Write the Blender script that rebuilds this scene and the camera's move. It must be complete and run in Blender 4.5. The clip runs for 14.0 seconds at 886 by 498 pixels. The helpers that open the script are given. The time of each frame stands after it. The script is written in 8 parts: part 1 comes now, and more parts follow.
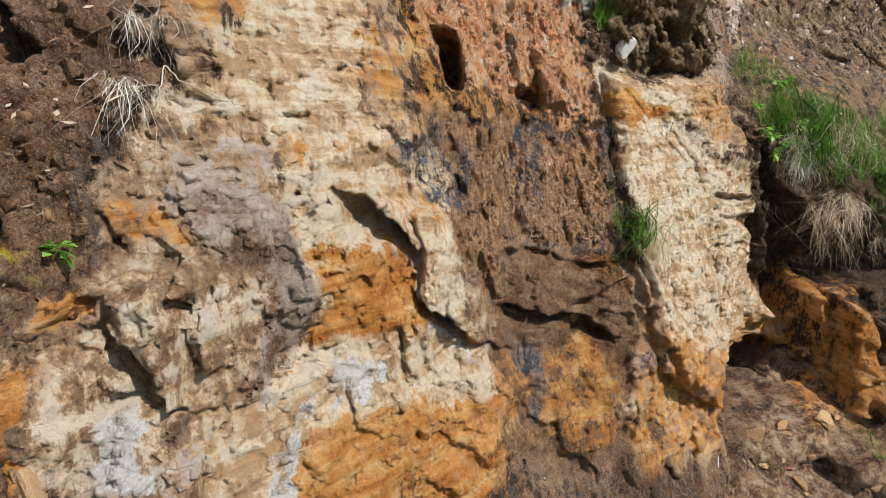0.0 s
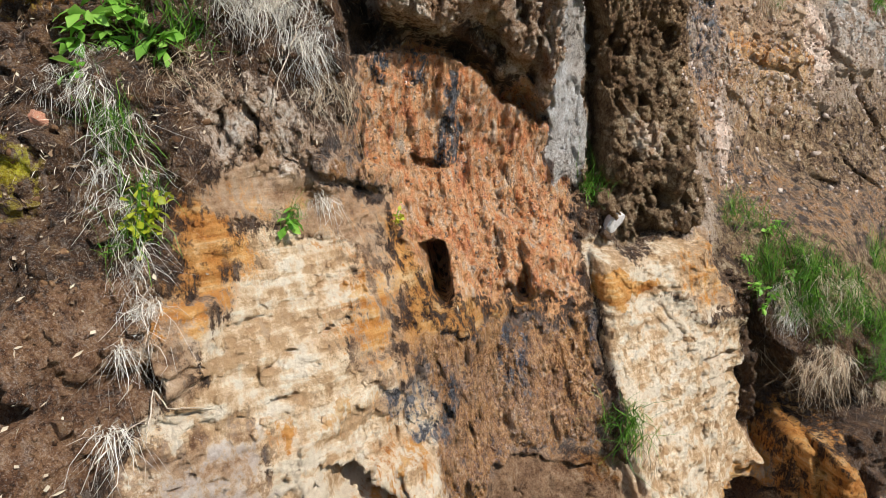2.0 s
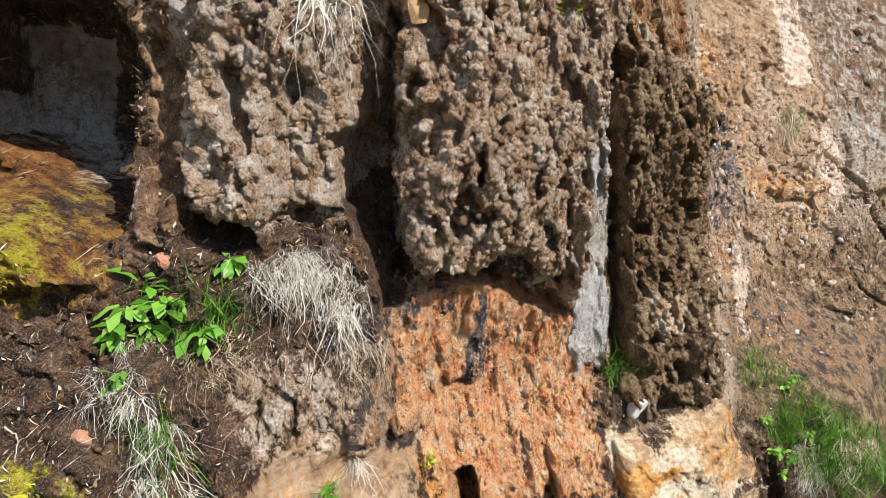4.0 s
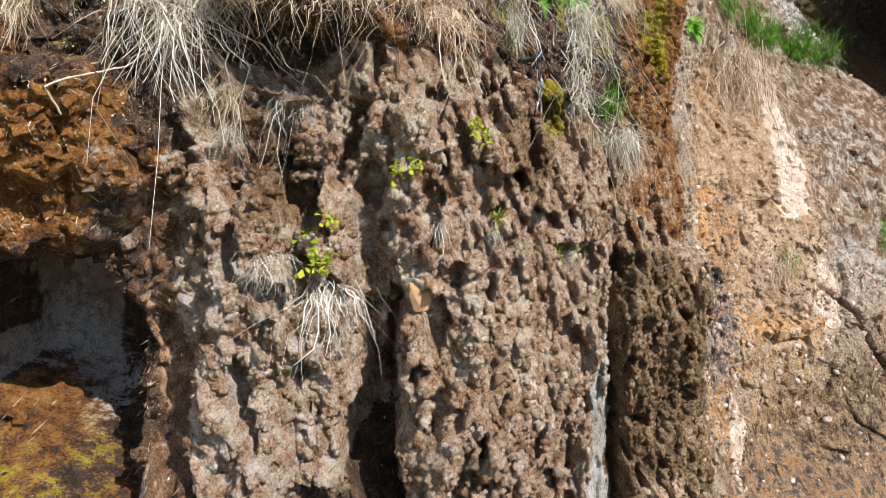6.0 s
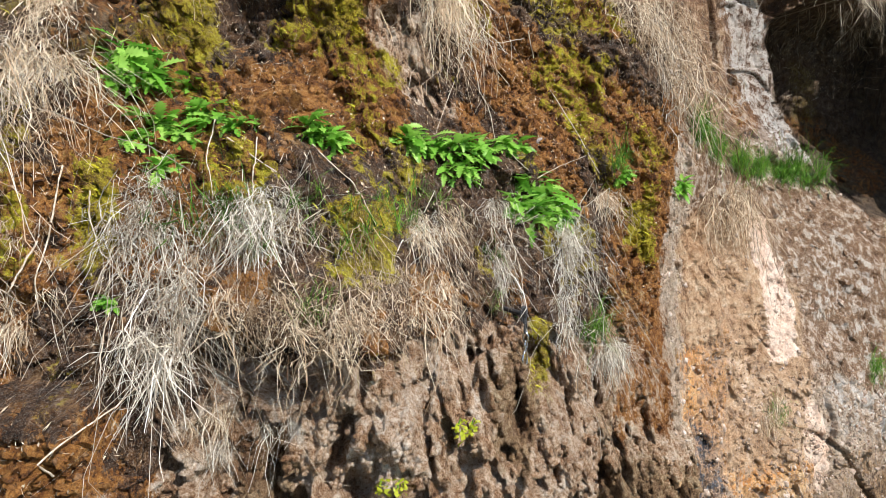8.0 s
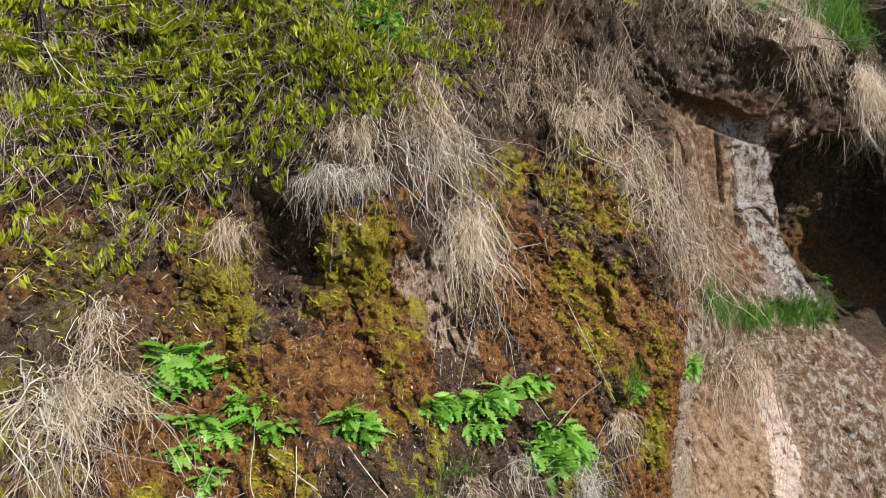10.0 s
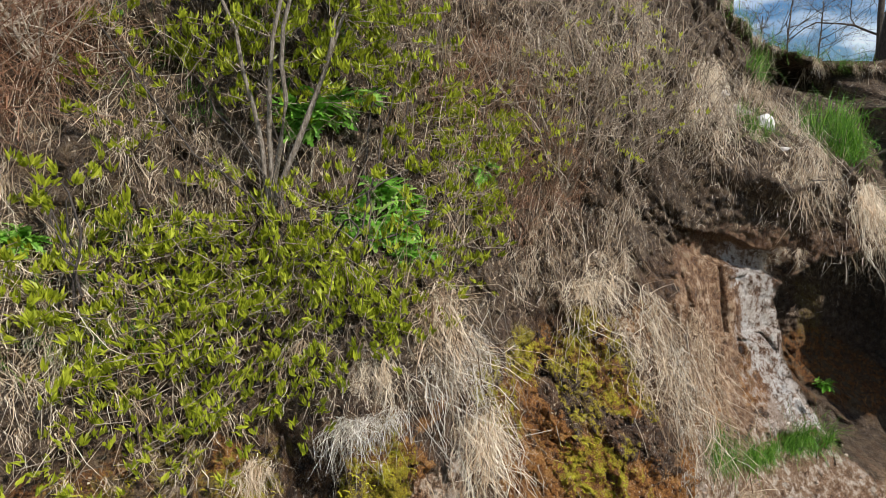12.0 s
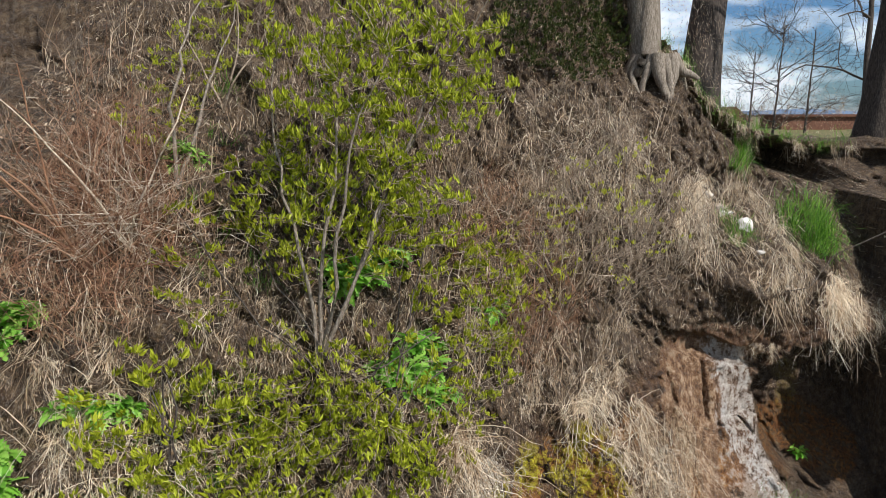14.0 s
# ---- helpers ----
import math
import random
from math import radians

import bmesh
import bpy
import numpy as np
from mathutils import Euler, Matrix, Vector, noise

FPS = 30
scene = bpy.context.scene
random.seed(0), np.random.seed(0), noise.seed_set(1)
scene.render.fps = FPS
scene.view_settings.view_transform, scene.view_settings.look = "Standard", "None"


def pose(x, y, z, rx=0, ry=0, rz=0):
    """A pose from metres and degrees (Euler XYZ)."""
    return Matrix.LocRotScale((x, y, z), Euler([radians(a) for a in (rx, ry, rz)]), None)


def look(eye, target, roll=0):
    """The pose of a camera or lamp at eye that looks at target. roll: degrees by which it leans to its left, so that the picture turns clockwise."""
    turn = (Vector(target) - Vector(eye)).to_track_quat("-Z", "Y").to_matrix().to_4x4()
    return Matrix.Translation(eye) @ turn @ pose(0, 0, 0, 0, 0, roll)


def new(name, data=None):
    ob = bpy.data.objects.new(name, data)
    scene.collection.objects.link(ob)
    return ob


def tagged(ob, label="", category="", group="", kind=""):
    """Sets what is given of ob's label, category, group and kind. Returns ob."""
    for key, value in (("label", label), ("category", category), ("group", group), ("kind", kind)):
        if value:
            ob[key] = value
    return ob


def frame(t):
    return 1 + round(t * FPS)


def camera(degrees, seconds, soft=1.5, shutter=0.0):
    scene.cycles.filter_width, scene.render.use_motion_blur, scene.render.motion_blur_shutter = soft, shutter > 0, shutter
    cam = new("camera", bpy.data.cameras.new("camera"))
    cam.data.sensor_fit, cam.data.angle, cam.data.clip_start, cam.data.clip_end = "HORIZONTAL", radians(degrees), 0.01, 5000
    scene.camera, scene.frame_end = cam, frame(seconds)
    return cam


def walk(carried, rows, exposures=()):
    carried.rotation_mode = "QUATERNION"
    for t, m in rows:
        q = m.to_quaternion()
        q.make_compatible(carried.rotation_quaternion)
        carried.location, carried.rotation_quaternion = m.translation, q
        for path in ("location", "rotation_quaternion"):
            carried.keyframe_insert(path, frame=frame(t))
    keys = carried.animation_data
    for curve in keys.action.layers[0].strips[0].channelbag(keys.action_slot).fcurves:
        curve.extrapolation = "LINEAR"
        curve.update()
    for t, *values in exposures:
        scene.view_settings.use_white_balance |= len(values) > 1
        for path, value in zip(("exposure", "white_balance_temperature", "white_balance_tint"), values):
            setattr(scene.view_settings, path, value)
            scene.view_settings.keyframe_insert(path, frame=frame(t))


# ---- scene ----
cam = camera(68.0, 14.0, 0.45)
METRES, EYE, TILT, LEAN, TURN = 10.0, 3.0, -11.0, 0.0, 0.0
ROWS = [
    (0.0, 0.0, 0.0, 0.0, 0.0, 0.0, -0.0),
    (0.5, 0.0001, 0.0028, 0.025, -0.01, 0.05, 0.02),
    (1.0, 0.0036, 0.0002, 0.0506, -0.01, 0.01, 0.02),
    (1.5, 0.0046, -0.0027, 0.0789, -0.03, 0.03, 0.05),
    (2.0, 0.0056, -0.0048, 0.1086, -0.04, 0.02, 0.07),
    (2.5, 0.0027, -0.0024, 0.1396, -0.06, 0.06, 0.1),
    (3.0, -0.0038, -0.003, 0.1697, -0.08, 0.02, 0.09),
    (5.5, -0.0115, -0.0111, 0.3209, -0.13, -0.13, 0.08),
    (6.0, -0.0105, -0.0133, 0.3554, -0.13, -0.13, 0.1),
    (6.5, -0.0102, -0.016, 0.3873, -0.15, -0.12, 0.12),
    (7.0, -0.0055, -0.0166, 0.4256, -0.12, -0.11, 0.12),
    (7.5, -0.0017, -0.0175, 0.461, -0.12, -0.03, 0.19),
    (8.0, -0.0031, -0.0204, 0.4956, -0.14, -0.0, 0.22),
    (10.5, -0.0217, -0.0409, 0.7018, -0.15, -0.06, 0.22),
    (11.0, -0.0241, -0.0406, 0.7412, -0.18, -0.08, 0.24),
    (11.5, -0.0277, -0.0436, 0.7837, -0.18, -0.19, 0.25),
    (12.0, -0.0301, -0.0544, 0.8214, -0.16, -0.09, 0.34),
    (12.5, -0.0353, -0.0729, 0.8584, -0.23, -0.03, 0.36),
    (13.0, -0.0385, -0.0969, 0.8929, -0.19, -0.24, 0.28),
    (13.5, -0.0439, -0.1229, 0.9251, -0.29, -0.36, 0.21),
    (14.0, -0.0504, -0.1527, 0.9593, -0.32, -0.51, 0.13),
]
walk(cam, [(t, pose(0, 0, EYE, TILT, LEAN, TURN) @ pose(METRES * x, METRES * y, METRES * z, 90 + pitch, roll, yaw)) for t, x, y, z, yaw, pitch, roll in ROWS],
     [(0.0, -0.47), (1.0, -0.43), (2.0, -0.30), (3.0, -0.12), (5.5, 0.06), (7.0, 0.08), (8.0, -0.01), (10.5, -0.42), (12.0, -0.36), (14.0, -0.30)])

# ---- daylight ----
SUN = Vector((0.52, -0.50, 0.69)).normalized()
world = bpy.data.worlds.new("spring_sky")
scene.world = world
world.use_nodes = True
wt = world.node_tree
wt.nodes.clear()
sky = wt.nodes.new("ShaderNodeTexSky")
sky.sky_type, sky.sun_disc = "NISHITA", False
sky.sun_elevation, sky.sun_rotation = math.asin(SUN.z), math.atan2(SUN.x, SUN.y)
wcoord = wt.nodes.new("ShaderNodeTexCoord")
wmap = wt.nodes.new("ShaderNodeMapping")
wmap.inputs["Scale"].default_value = (1.0, 1.0, 3.2)
wnoise = wt.nodes.new("ShaderNodeTexNoise")
wnoise.inputs["Scale"].default_value, wnoise.inputs["Detail"].default_value = 5.0, 6.0
wramp = wt.nodes.new("ShaderNodeValToRGB")
wramp.color_ramp.elements[0].position, wramp.color_ramp.elements[1].position = 0.44, 0.62
wmix = wt.nodes.new("ShaderNodeMix")
wmix.data_type = "RGBA"
wback = wt.nodes.new("ShaderNodeBackground")
wback.inputs["Strength"].default_value = 0.037
wout = wt.nodes.new("ShaderNodeOutputWorld")
wt.links.new(wcoord.outputs["Generated"], wmap.inputs["Vector"])
wt.links.new(wmap.outputs["Vector"], wnoise.inputs["Vector"])
wt.links.new(wnoise.outputs["Fac"], wramp.inputs["Fac"])
wt.links.new(wramp.outputs["Color"], wmix.inputs["Factor"])
wblue = wt.nodes.new("ShaderNodeMix")
wblue.data_type, wblue.blend_type = "RGBA", "MULTIPLY"
wblue.inputs["Factor"].default_value = 1.0
wblue.inputs[7].default_value = (1.5, 2.3, 3.3, 1)
wt.links.new(sky.outputs["Color"], wblue.inputs[6])
wt.links.new(wblue.outputs[2], wmix.inputs[6])
wmix.inputs[7].default_value = (36, 39, 42, 1)
wt.links.new(wmix.outputs[2], wback.inputs["Color"])
wt.links.new(wback.outputs["Background"], wout.inputs["Surface"])

lamp = bpy.data.lights.new("sun", "SUN")
lamp.energy, lamp.angle, lamp.color = 6.6, radians(0.6), (1.0, 0.96, 0.90)
sun = new("sun", lamp)
sun.matrix_world = look(SUN * 40, (0, 0, 0))



# ---- materials ----
class Nodes:
    """Short hand for building one node material."""

    def __init__(self, name):
        self.mat = bpy.data.materials.new(name)
        self.mat.use_nodes = True
        self.tree = self.mat.node_tree
        self.tree.nodes.clear()
        self.out = self.tree.nodes.new("ShaderNodeOutputMaterial")
        self.bsdf = self.tree.nodes.new("ShaderNodeBsdfPrincipled")
        self.link(self.bsdf.outputs[0], self.out.inputs["Surface"])
        self.coord = self.tree.nodes.new("ShaderNodeTexCoord").outputs["Object"]

    def link(self, a, b):
        self.tree.links.new(a, b)

    def put(self, socket, value):
        if isinstance(value, bpy.types.NodeSocket):
            self.link(value, socket)
        elif isinstance(value, (tuple, list)) and len(value) == 3 and socket.type == "RGBA":
            socket.default_value = (*value, 1)
        else:
            socket.default_value = value

    def stretch(self, sx, sy, sz):
        n = self.tree.nodes.new("ShaderNodeMapping")
        n.inputs["Scale"].default_value = (sx, sy, sz)
        self.link(self.coord, n.inputs["Vector"])
        return n.outputs[0]

    def noise(self, scale, detail=4.0, vector=None, rough=0.55, distort=0.0):
        n = self.tree.nodes.new("ShaderNodeTexNoise")
        n.inputs["Scale"].default_value, n.inputs["Detail"].default_value = scale, detail
        n.inputs["Roughness"].default_value, n.inputs["Distortion"].default_value = rough, distort
        self.link(vector or self.coord, n.inputs["Vector"])
        return n.outputs["Fac"]

    def cells(self, scale, vector=None, feature="F1"):
        n = self.tree.nodes.new("ShaderNodeTexVoronoi")
        n.feature = feature
        n.inputs["Scale"].default_value = scale
        self.link(vector or self.coord, n.inputs["Vector"])
        return n.outputs["Distance"]

    def warped(self, amount, scale, sx=1.0, sy=1.0, sz=1.0):
        n = self.tree.nodes.new("ShaderNodeTexNoise")
        n.inputs["Scale"].default_value, n.inputs["Detail"].default_value = scale, 4.0
        self.link(self.coord, n.inputs["Vector"])
        a = self.tree.nodes.new("ShaderNodeVectorMath")
        a.operation = "MULTIPLY_ADD"
        self.link(n.outputs["Color"], a.inputs[0])
        a.inputs[1].default_value = (amount, amount, amount)
        self.link(self.stretch(sx, sy, sz), a.inputs[2])
        return a.outputs[0]

    def ramp(self, fac, *stops):
        n = self.tree.nodes.new("ShaderNodeValToRGB")
        e = n.color_ramp.elements
        while len(e) < len(stops):
            e.new(0.5)
        for el, (at, c) in zip(e, stops):
            el.position = at
            el.color = (*c, 1) if isinstance(c, tuple) else (c, c, c, 1)
        self.link(fac, n.inputs["Fac"])
        return n.outputs["Color"]

    def mix(self, fac, a, b, blend="MIX"):
        n = self.tree.nodes.new("ShaderNodeMix")
        n.data_type, n.blend_type = "RGBA", blend
        self.put(n.inputs["Factor"], fac)
        self.put(n.inputs[6], a)
        self.put(n.inputs[7], b)
        return n.outputs[2]

    def math(self, op, a, b=0.0, clamp=False):
        n = self.tree.nodes.new("ShaderNodeMath")
        n.operation, n.use_clamp = op, clamp
        self.put(n.inputs[0], a)
        self.put(n.inputs[1], b)
        return n.outputs[0]

    def span(self, v, a, b, c=0.0, d=1.0):
        n = self.tree.nodes.new("ShaderNodeMapRange")
        n.clamp = True
        for k, x in enumerate((v, a, b, c, d)):
            self.put(n.inputs[k], x)
        return n.outputs[0]

    def attribute(self, name):
        n = self.tree.nodes.new("ShaderNodeAttribute")
        n.attribute_name = name
        s = self.tree.nodes.new("ShaderNodeSeparateColor")
        self.link(n.outputs["Color"], s.inputs[0])
        return s.outputs

    def bump(self, height, strength, distance, normal=None):
        n = self.tree.nodes.new("ShaderNodeBump")
        n.inputs["Strength"].default_value, n.inputs["Distance"].default_value = strength, distance
        self.link(height, n.inputs["Height"])
        if normal:
            self.link(normal, n.inputs["Normal"])
        return n.outputs[0]

    def finish(self, color, rough=0.85, normal=None, specular=0.3, **more):
        self.put(self.bsdf.inputs["Base Color"], color)
        self.put(self.bsdf.inputs["Roughness"], rough)
        self.put(self.bsdf.inputs["Specular IOR Level"], specular)
        if normal:
            self.link(normal, self.bsdf.inputs["Normal"])
        for key, value in more.items():
            self.put(self.bsdf.inputs[key.replace("_", " ").title()], value)
        return self.mat


MASKS = ("russet", "rust", "mud", "stone", "sand", "cream", "orange", "grey", "tufa", "crust", "ash", "red", "wet", "moss", "blueblack", "white", "pink", "humus_and_shade")


def face_material():
    """The cliff: bare earth, over which each kind of rock, crust and growth lies where its mask says."""
    k = Nodes("cliff_rock")
    big, mid, fine = k.noise(1.7, 5, rough=0.6), k.noise(9.0, 8, rough=0.7), k.noise(60.0, 6, rough=0.75)
    joints = k.cells(4.2, k.warped(0.35, 5.0, 1, 1, 1.25), "DISTANCE_TO_EDGE")
    chips = k.cells(15.0, k.warped(0.10, 14.0, 1, 1, 1.2), "DISTANCE_TO_EDGE")
    grit = k.noise(230.0, 3, rough=0.7)
    peck = k.noise(115.0, 3, rough=0.65)
    streak = k.noise(1.0, 6, k.stretch(26, 26, 2.2), rough=0.7)
    beds = k.noise(1.0, 5, k.stretch(2.0, 2.0, 17), rough=0.65, distort=0.6)
    def both(a, b, share):
        return k.span(k.math("ADD", k.math("MULTIPLY", a, 1 - share), k.math("MULTIPLY", b, share)), 0.36, 0.64)

    edge = both(both(mid, streak, 0.45), fine, 0.35)
    warm = both(mid, fine, 0.42)
    runs = both(streak, fine, 0.4)
    layers = both(beds, mid, 0.45)
    looks = {
        "russet": k.ramp(warm, (0.05, (0.05, 0.023, 0.011)), (0.35, (0.20, 0.098, 0.046)), (0.65, (0.37, 0.21, 0.11)), (0.95, (0.52, 0.36, 0.23))),
        "sand": k.ramp(both(mid, beds, 0.4), (0.0, (0.22, 0.11, 0.055)), (0.25, (0.46, 0.28, 0.155)), (0.6, (0.62, 0.43, 0.275)), (0.95, (0.76, 0.61, 0.45))),
        "crust": k.ramp(warm, (0.05, (0.05, 0.024, 0.01)), (0.32, (0.20, 0.115, 0.055)), (0.6, (0.40, 0.27, 0.15)), (0.88, (0.66, 0.54, 0.37))),
        "rust": k.ramp(warm, (0.05, (0.07, 0.024, 0.007)), (0.35, (0.28, 0.11, 0.024)), (0.65, (0.52, 0.24, 0.055)), (0.95, (0.68, 0.42, 0.17))),
        "mud": k.ramp(warm, (0.05, (0.12, 0.06, 0.03)), (0.4, (0.30, 0.17, 0.09)), (0.7, (0.46, 0.29, 0.17)), (0.95, (0.62, 0.47, 0.33))),
        "ash": k.ramp(warm, (0.05, (0.22, 0.14, 0.10)), (0.4, (0.52, 0.40, 0.31)), (0.7, (0.76, 0.65, 0.55)), (0.95, (0.88, 0.81, 0.73))),
        "cream": k.ramp(both(both(mid, beds, 0.4), both(big, streak, 0.4), 0.4), (0.0, (0.60, 0.38, 0.20)), (0.3, (0.79, 0.57, 0.35)), (0.55, (0.90, 0.71, 0.48)), (0.85, (0.94, 0.83, 0.66))),
        "orange": k.ramp(layers, (0.05, (0.36, 0.12, 0.025)), (0.35, (0.66, 0.27, 0.055)), (0.65, (0.80, 0.42, 0.13)), (0.95, (0.86, 0.62, 0.34))),
        "grey": k.ramp(both(mid, streak, 0.3), (0.05, (0.24, 0.15, 0.10)), (0.35, (0.47, 0.36, 0.28)), (0.65, (0.62, 0.52, 0.45)), (0.95, (0.78, 0.71, 0.65))),
        "wet": k.ramp(runs, (0.05, (0.08, 0.036, 0.016)), (0.35, (0.40, 0.18, 0.06)), (0.65, (0.66, 0.35, 0.13)), (0.95, (0.86, 0.62, 0.40))),
        "red": k.ramp(both(mid, streak, 0.5), (0.03, (0.50, 0.12, 0.04)), (0.28, (0.94, 0.34, 0.11)), (0.6, (0.97, 0.54, 0.25)), (0.92, (0.98, 0.80, 0.62))),
        "tufa": k.ramp(warm, (0.05, (0.12, 0.05, 0.02)), (0.32, (0.46, 0.27, 0.145)), (0.56, (0.74, 0.57, 0.42)), (0.82, (0.92, 0.84, 0.75))),
        "moss": k.ramp(warm, (0.05, (0.08, 0.045, 0.007)), (0.35, (0.30, 0.22, 0.013)), (0.65, (0.54, 0.47, 0.024)), (0.95, (0.70, 0.69, 0.05))),
        "blueblack": k.ramp(runs, (0.3, (0.02, 0.022, 0.03)), (0.55, (0.06, 0.065, 0.085)), (0.8, (0.20, 0.20, 0.22))),
        "white": k.ramp(warm, (0.2, (0.46, 0.42, 0.38)), (0.45, (0.76, 0.73, 0.70)), (0.7, (0.87, 0.86, 0.85))),
        "stone": k.ramp(both(mid, streak, 0.35), (0.04, (0.22, 0.13, 0.075)), (0.28, (0.56, 0.41, 0.29)), (0.56, (0.73, 0.60, 0.48)), (0.9, (0.87, 0.81, 0.74))),
        "pink": k.ramp(warm, (0.1, (0.80, 0.54, 0.41)), (0.5, (0.94, 0.74, 0.61)), (0.9, (0.96, 0.85, 0.76))),
        # dark slope soil; the same tone also paints shade into the right-hand hollow
        "humus_and_shade": k.ramp(warm, (0.1, (0.025, 0.015, 0.009)), (0.45, (0.085, 0.052, 0.028)), (0.7, (0.17, 0.115, 0.065)), (0.95, (0.32, 0.24, 0.15))),
    }
    earth = k.ramp(warm, (0.1, (0.024, 0.011, 0.006)), (0.4, (0.085, 0.042, 0.019)), (0.65, (0.17, 0.088, 0.038)), (0.95, (0.34, 0.21, 0.105)))
    color, here = earth, {}
    for g in range(6):
        sockets = k.attribute(f"ground_{g}")
        for c in range(3):
            here[MASKS[g * 3 + c]] = sockets[c]
    plain_rock = k.math("ADD", k.math("ADD", k.math("ADD", here["cream"], here["orange"]), here["pink"]), here["sand"], True)
    coarse = k.math("SUBTRACT", 1.0, k.math("MULTIPLY", k.math("ADD", plain_rock, k.math("ADD", k.math("MULTIPLY", here["stone"], 0.7), k.math("MULTIPLY", here["red"], 1.2)), True), 0.55), True)
    gloss = {"wet": 0.24, "red": 0.27, "blueblack": 0.22, "moss": 0.95, "stone": 0.5}
    rough_out = None
    for name in MASKS:
        m = k.span(k.math("ADD", here[name], k.math("MULTIPLY", k.math("SUBTRACT", edge, 0.5), 0.62)), 0.34, 0.66)
        color = k.mix(m, color, looks[name])
        n = k.tree.nodes.new("ShaderNodeMix")
        k.put(n.inputs["Factor"], m)
        k.put(n.inputs[2], rough_out if rough_out is not None else 0.9)
        n.inputs[3].default_value = gloss.get(name, 0.9)
        rough_out = n.outputs[0]
    plates = k.noise(1.0, 7, k.stretch(5.0, 5.0, 6.5), 0.62, 0.4)
    scales = k.noise(1.0, 5, k.stretch(24, 24, 17), 0.65)
    for steps_of, size, share in ((plates, 0.045, 0.30), (scales, 0.07, 0.34)):
        tone = k.math("SINE", k.math("MULTIPLY", k.math("SNAP", steps_of, size), 61.0))
        color = k.mix(k.math("MULTIPLY", k.span(tone, -0.2, 1.0, 0.0, share), coarse), color, k.mix(1.0, color, (0.62, 0.50, 0.40), "MULTIPLY"))
    solid = k.math("SUBTRACT", 1.0, k.math("ADD", k.math("ADD", here["humus_and_shade"], here["moss"]), here["tufa"]), True)
    color = k.mix(k.span(big, 0.42, 0.62, 0.0, 0.35), color, k.mix(1.0, color, (0.82, 0.66, 0.50), "MULTIPLY"))
    color = k.mix(k.math("MULTIPLY", k.span(streak, 0.50, 0.66, 0.0, 0.4), coarse), color, k.mix(1.0, color, (0.62, 0.47, 0.36), "MULTIPLY"))
    dull = k.math("SUBTRACT", 1.0, k.math("MULTIPLY", k.math("ADD", k.math("ADD", here["red"], here["orange"]), k.math("ADD", here["rust"], here["crust"]), True), 0.85), True)
    color = k.mix(k.math("MULTIPLY", k.span(streak, 0.36, 0.46, 0.30, 0.0), dull), color, k.mix(0.5, color, (0.72, 0.66, 0.60)))
    broken = k.math("MULTIPLY", k.math("MULTIPLY", solid, k.math("SUBTRACT", 1.0, k.math("MULTIPLY", plain_rock, 0.75), True)), k.span(k.noise(2.6, 4), 0.50, 0.60))
    color = k.mix(k.math("MULTIPLY", k.span(joints, 0.0, 0.022, 0.7, 0.0), broken), color, (0.05, 0.03, 0.018))
    color = k.mix(k.math("MULTIPLY", k.span(fine, 0.36, 0.44, 0.45, 0.0), coarse), color, k.mix(1.0, color, (0.36, 0.27, 0.2), "MULTIPLY"))
    color = k.mix(k.math("MULTIPLY", k.span(grit, 0.34, 0.44, 0.4, 0.0), coarse), color, k.mix(1.0, color, (0.30, 0.23, 0.18), "MULTIPLY"))
    color = k.mix(k.math("MULTIPLY", k.span(grit, 0.58, 0.68, 0.0, 0.25), dull), color, k.mix(0.6, color, (0.85, 0.78, 0.68)))
    color = k.mix(k.math("MULTIPLY", k.span(peck, 0.38, 0.46, 0.4, 0.0), k.math("SUBTRACT", 1.0, plain_rock, True)), color, k.mix(1.0, color, (0.42, 0.34, 0.28), "MULTIPLY"))
    color = k.mix(k.math("MULTIPLY", k.span(peck, 0.54, 0.64, 0.0, 0.35), k.math("SUBTRACT", dull, plain_rock, True)), color, k.mix(0.5, color, (0.90, 0.84, 0.75)))
    relief = k.math("ADD", k.math("MULTIPLY", k.span(fine, 0.3, 0.7), 0.6), k.math("MULTIPLY", k.span(grit, 0.3, 0.7), 0.3))
    normal = k.bump(k.math("MULTIPLY", k.span(joints, 0.0, 0.05), broken), 0.9, 0.04)
    normal = k.bump(k.math("SNAP", plates, 0.045), 1.0, 0.24, normal)
    normal = k.bump(k.math("MULTIPLY", k.math("SNAP", scales, 0.07), coarse), 1.0, 0.07, normal)
    normal = k.bump(k.math("MULTIPLY", k.span(mid, 0.3, 0.7), coarse), 0.7, 0.03, normal)
    normal = k.bump(k.math("MULTIPLY", k.span(streak, 0.3, 0.7), k.math("ADD", here["wet"], here["red"])), 0.8, 0.02, normal)
    normal = k.bump(k.math("MULTIPLY", k.span(beds, 0.3, 0.7), plain_rock), 0.6, 0.014, normal)
    normal = k.bump(k.math("MULTIPLY", k.span(peck, 0.3, 0.7), k.math("SUBTRACT", 1.0, k.math("MULTIPLY", plain_rock, 0.75), True)), 0.8, 0.008, normal)
    normal = k.bump(relief, 1.0, 0.008, normal)
    normal = k.bump(k.math("MULTIPLY", k.span(k.noise(80.0, 2), 0.3, 0.7), k.math("ADD", k.math("ADD", here["wet"], here["blueblack"]), here["red"], True)), 0.8, 0.006, normal)
    shine = k.span(k.math("ADD", k.math("ADD", here["wet"], here["blueblack"]), k.math("MULTIPLY", here["red"], 0.7)), 0.1, 0.6, 0.35, 1.0)
    film = k.math("MULTIPLY", k.span(shine, 0.35, 1.0), k.span(k.noise(7.0, 4), 0.40, 0.56))
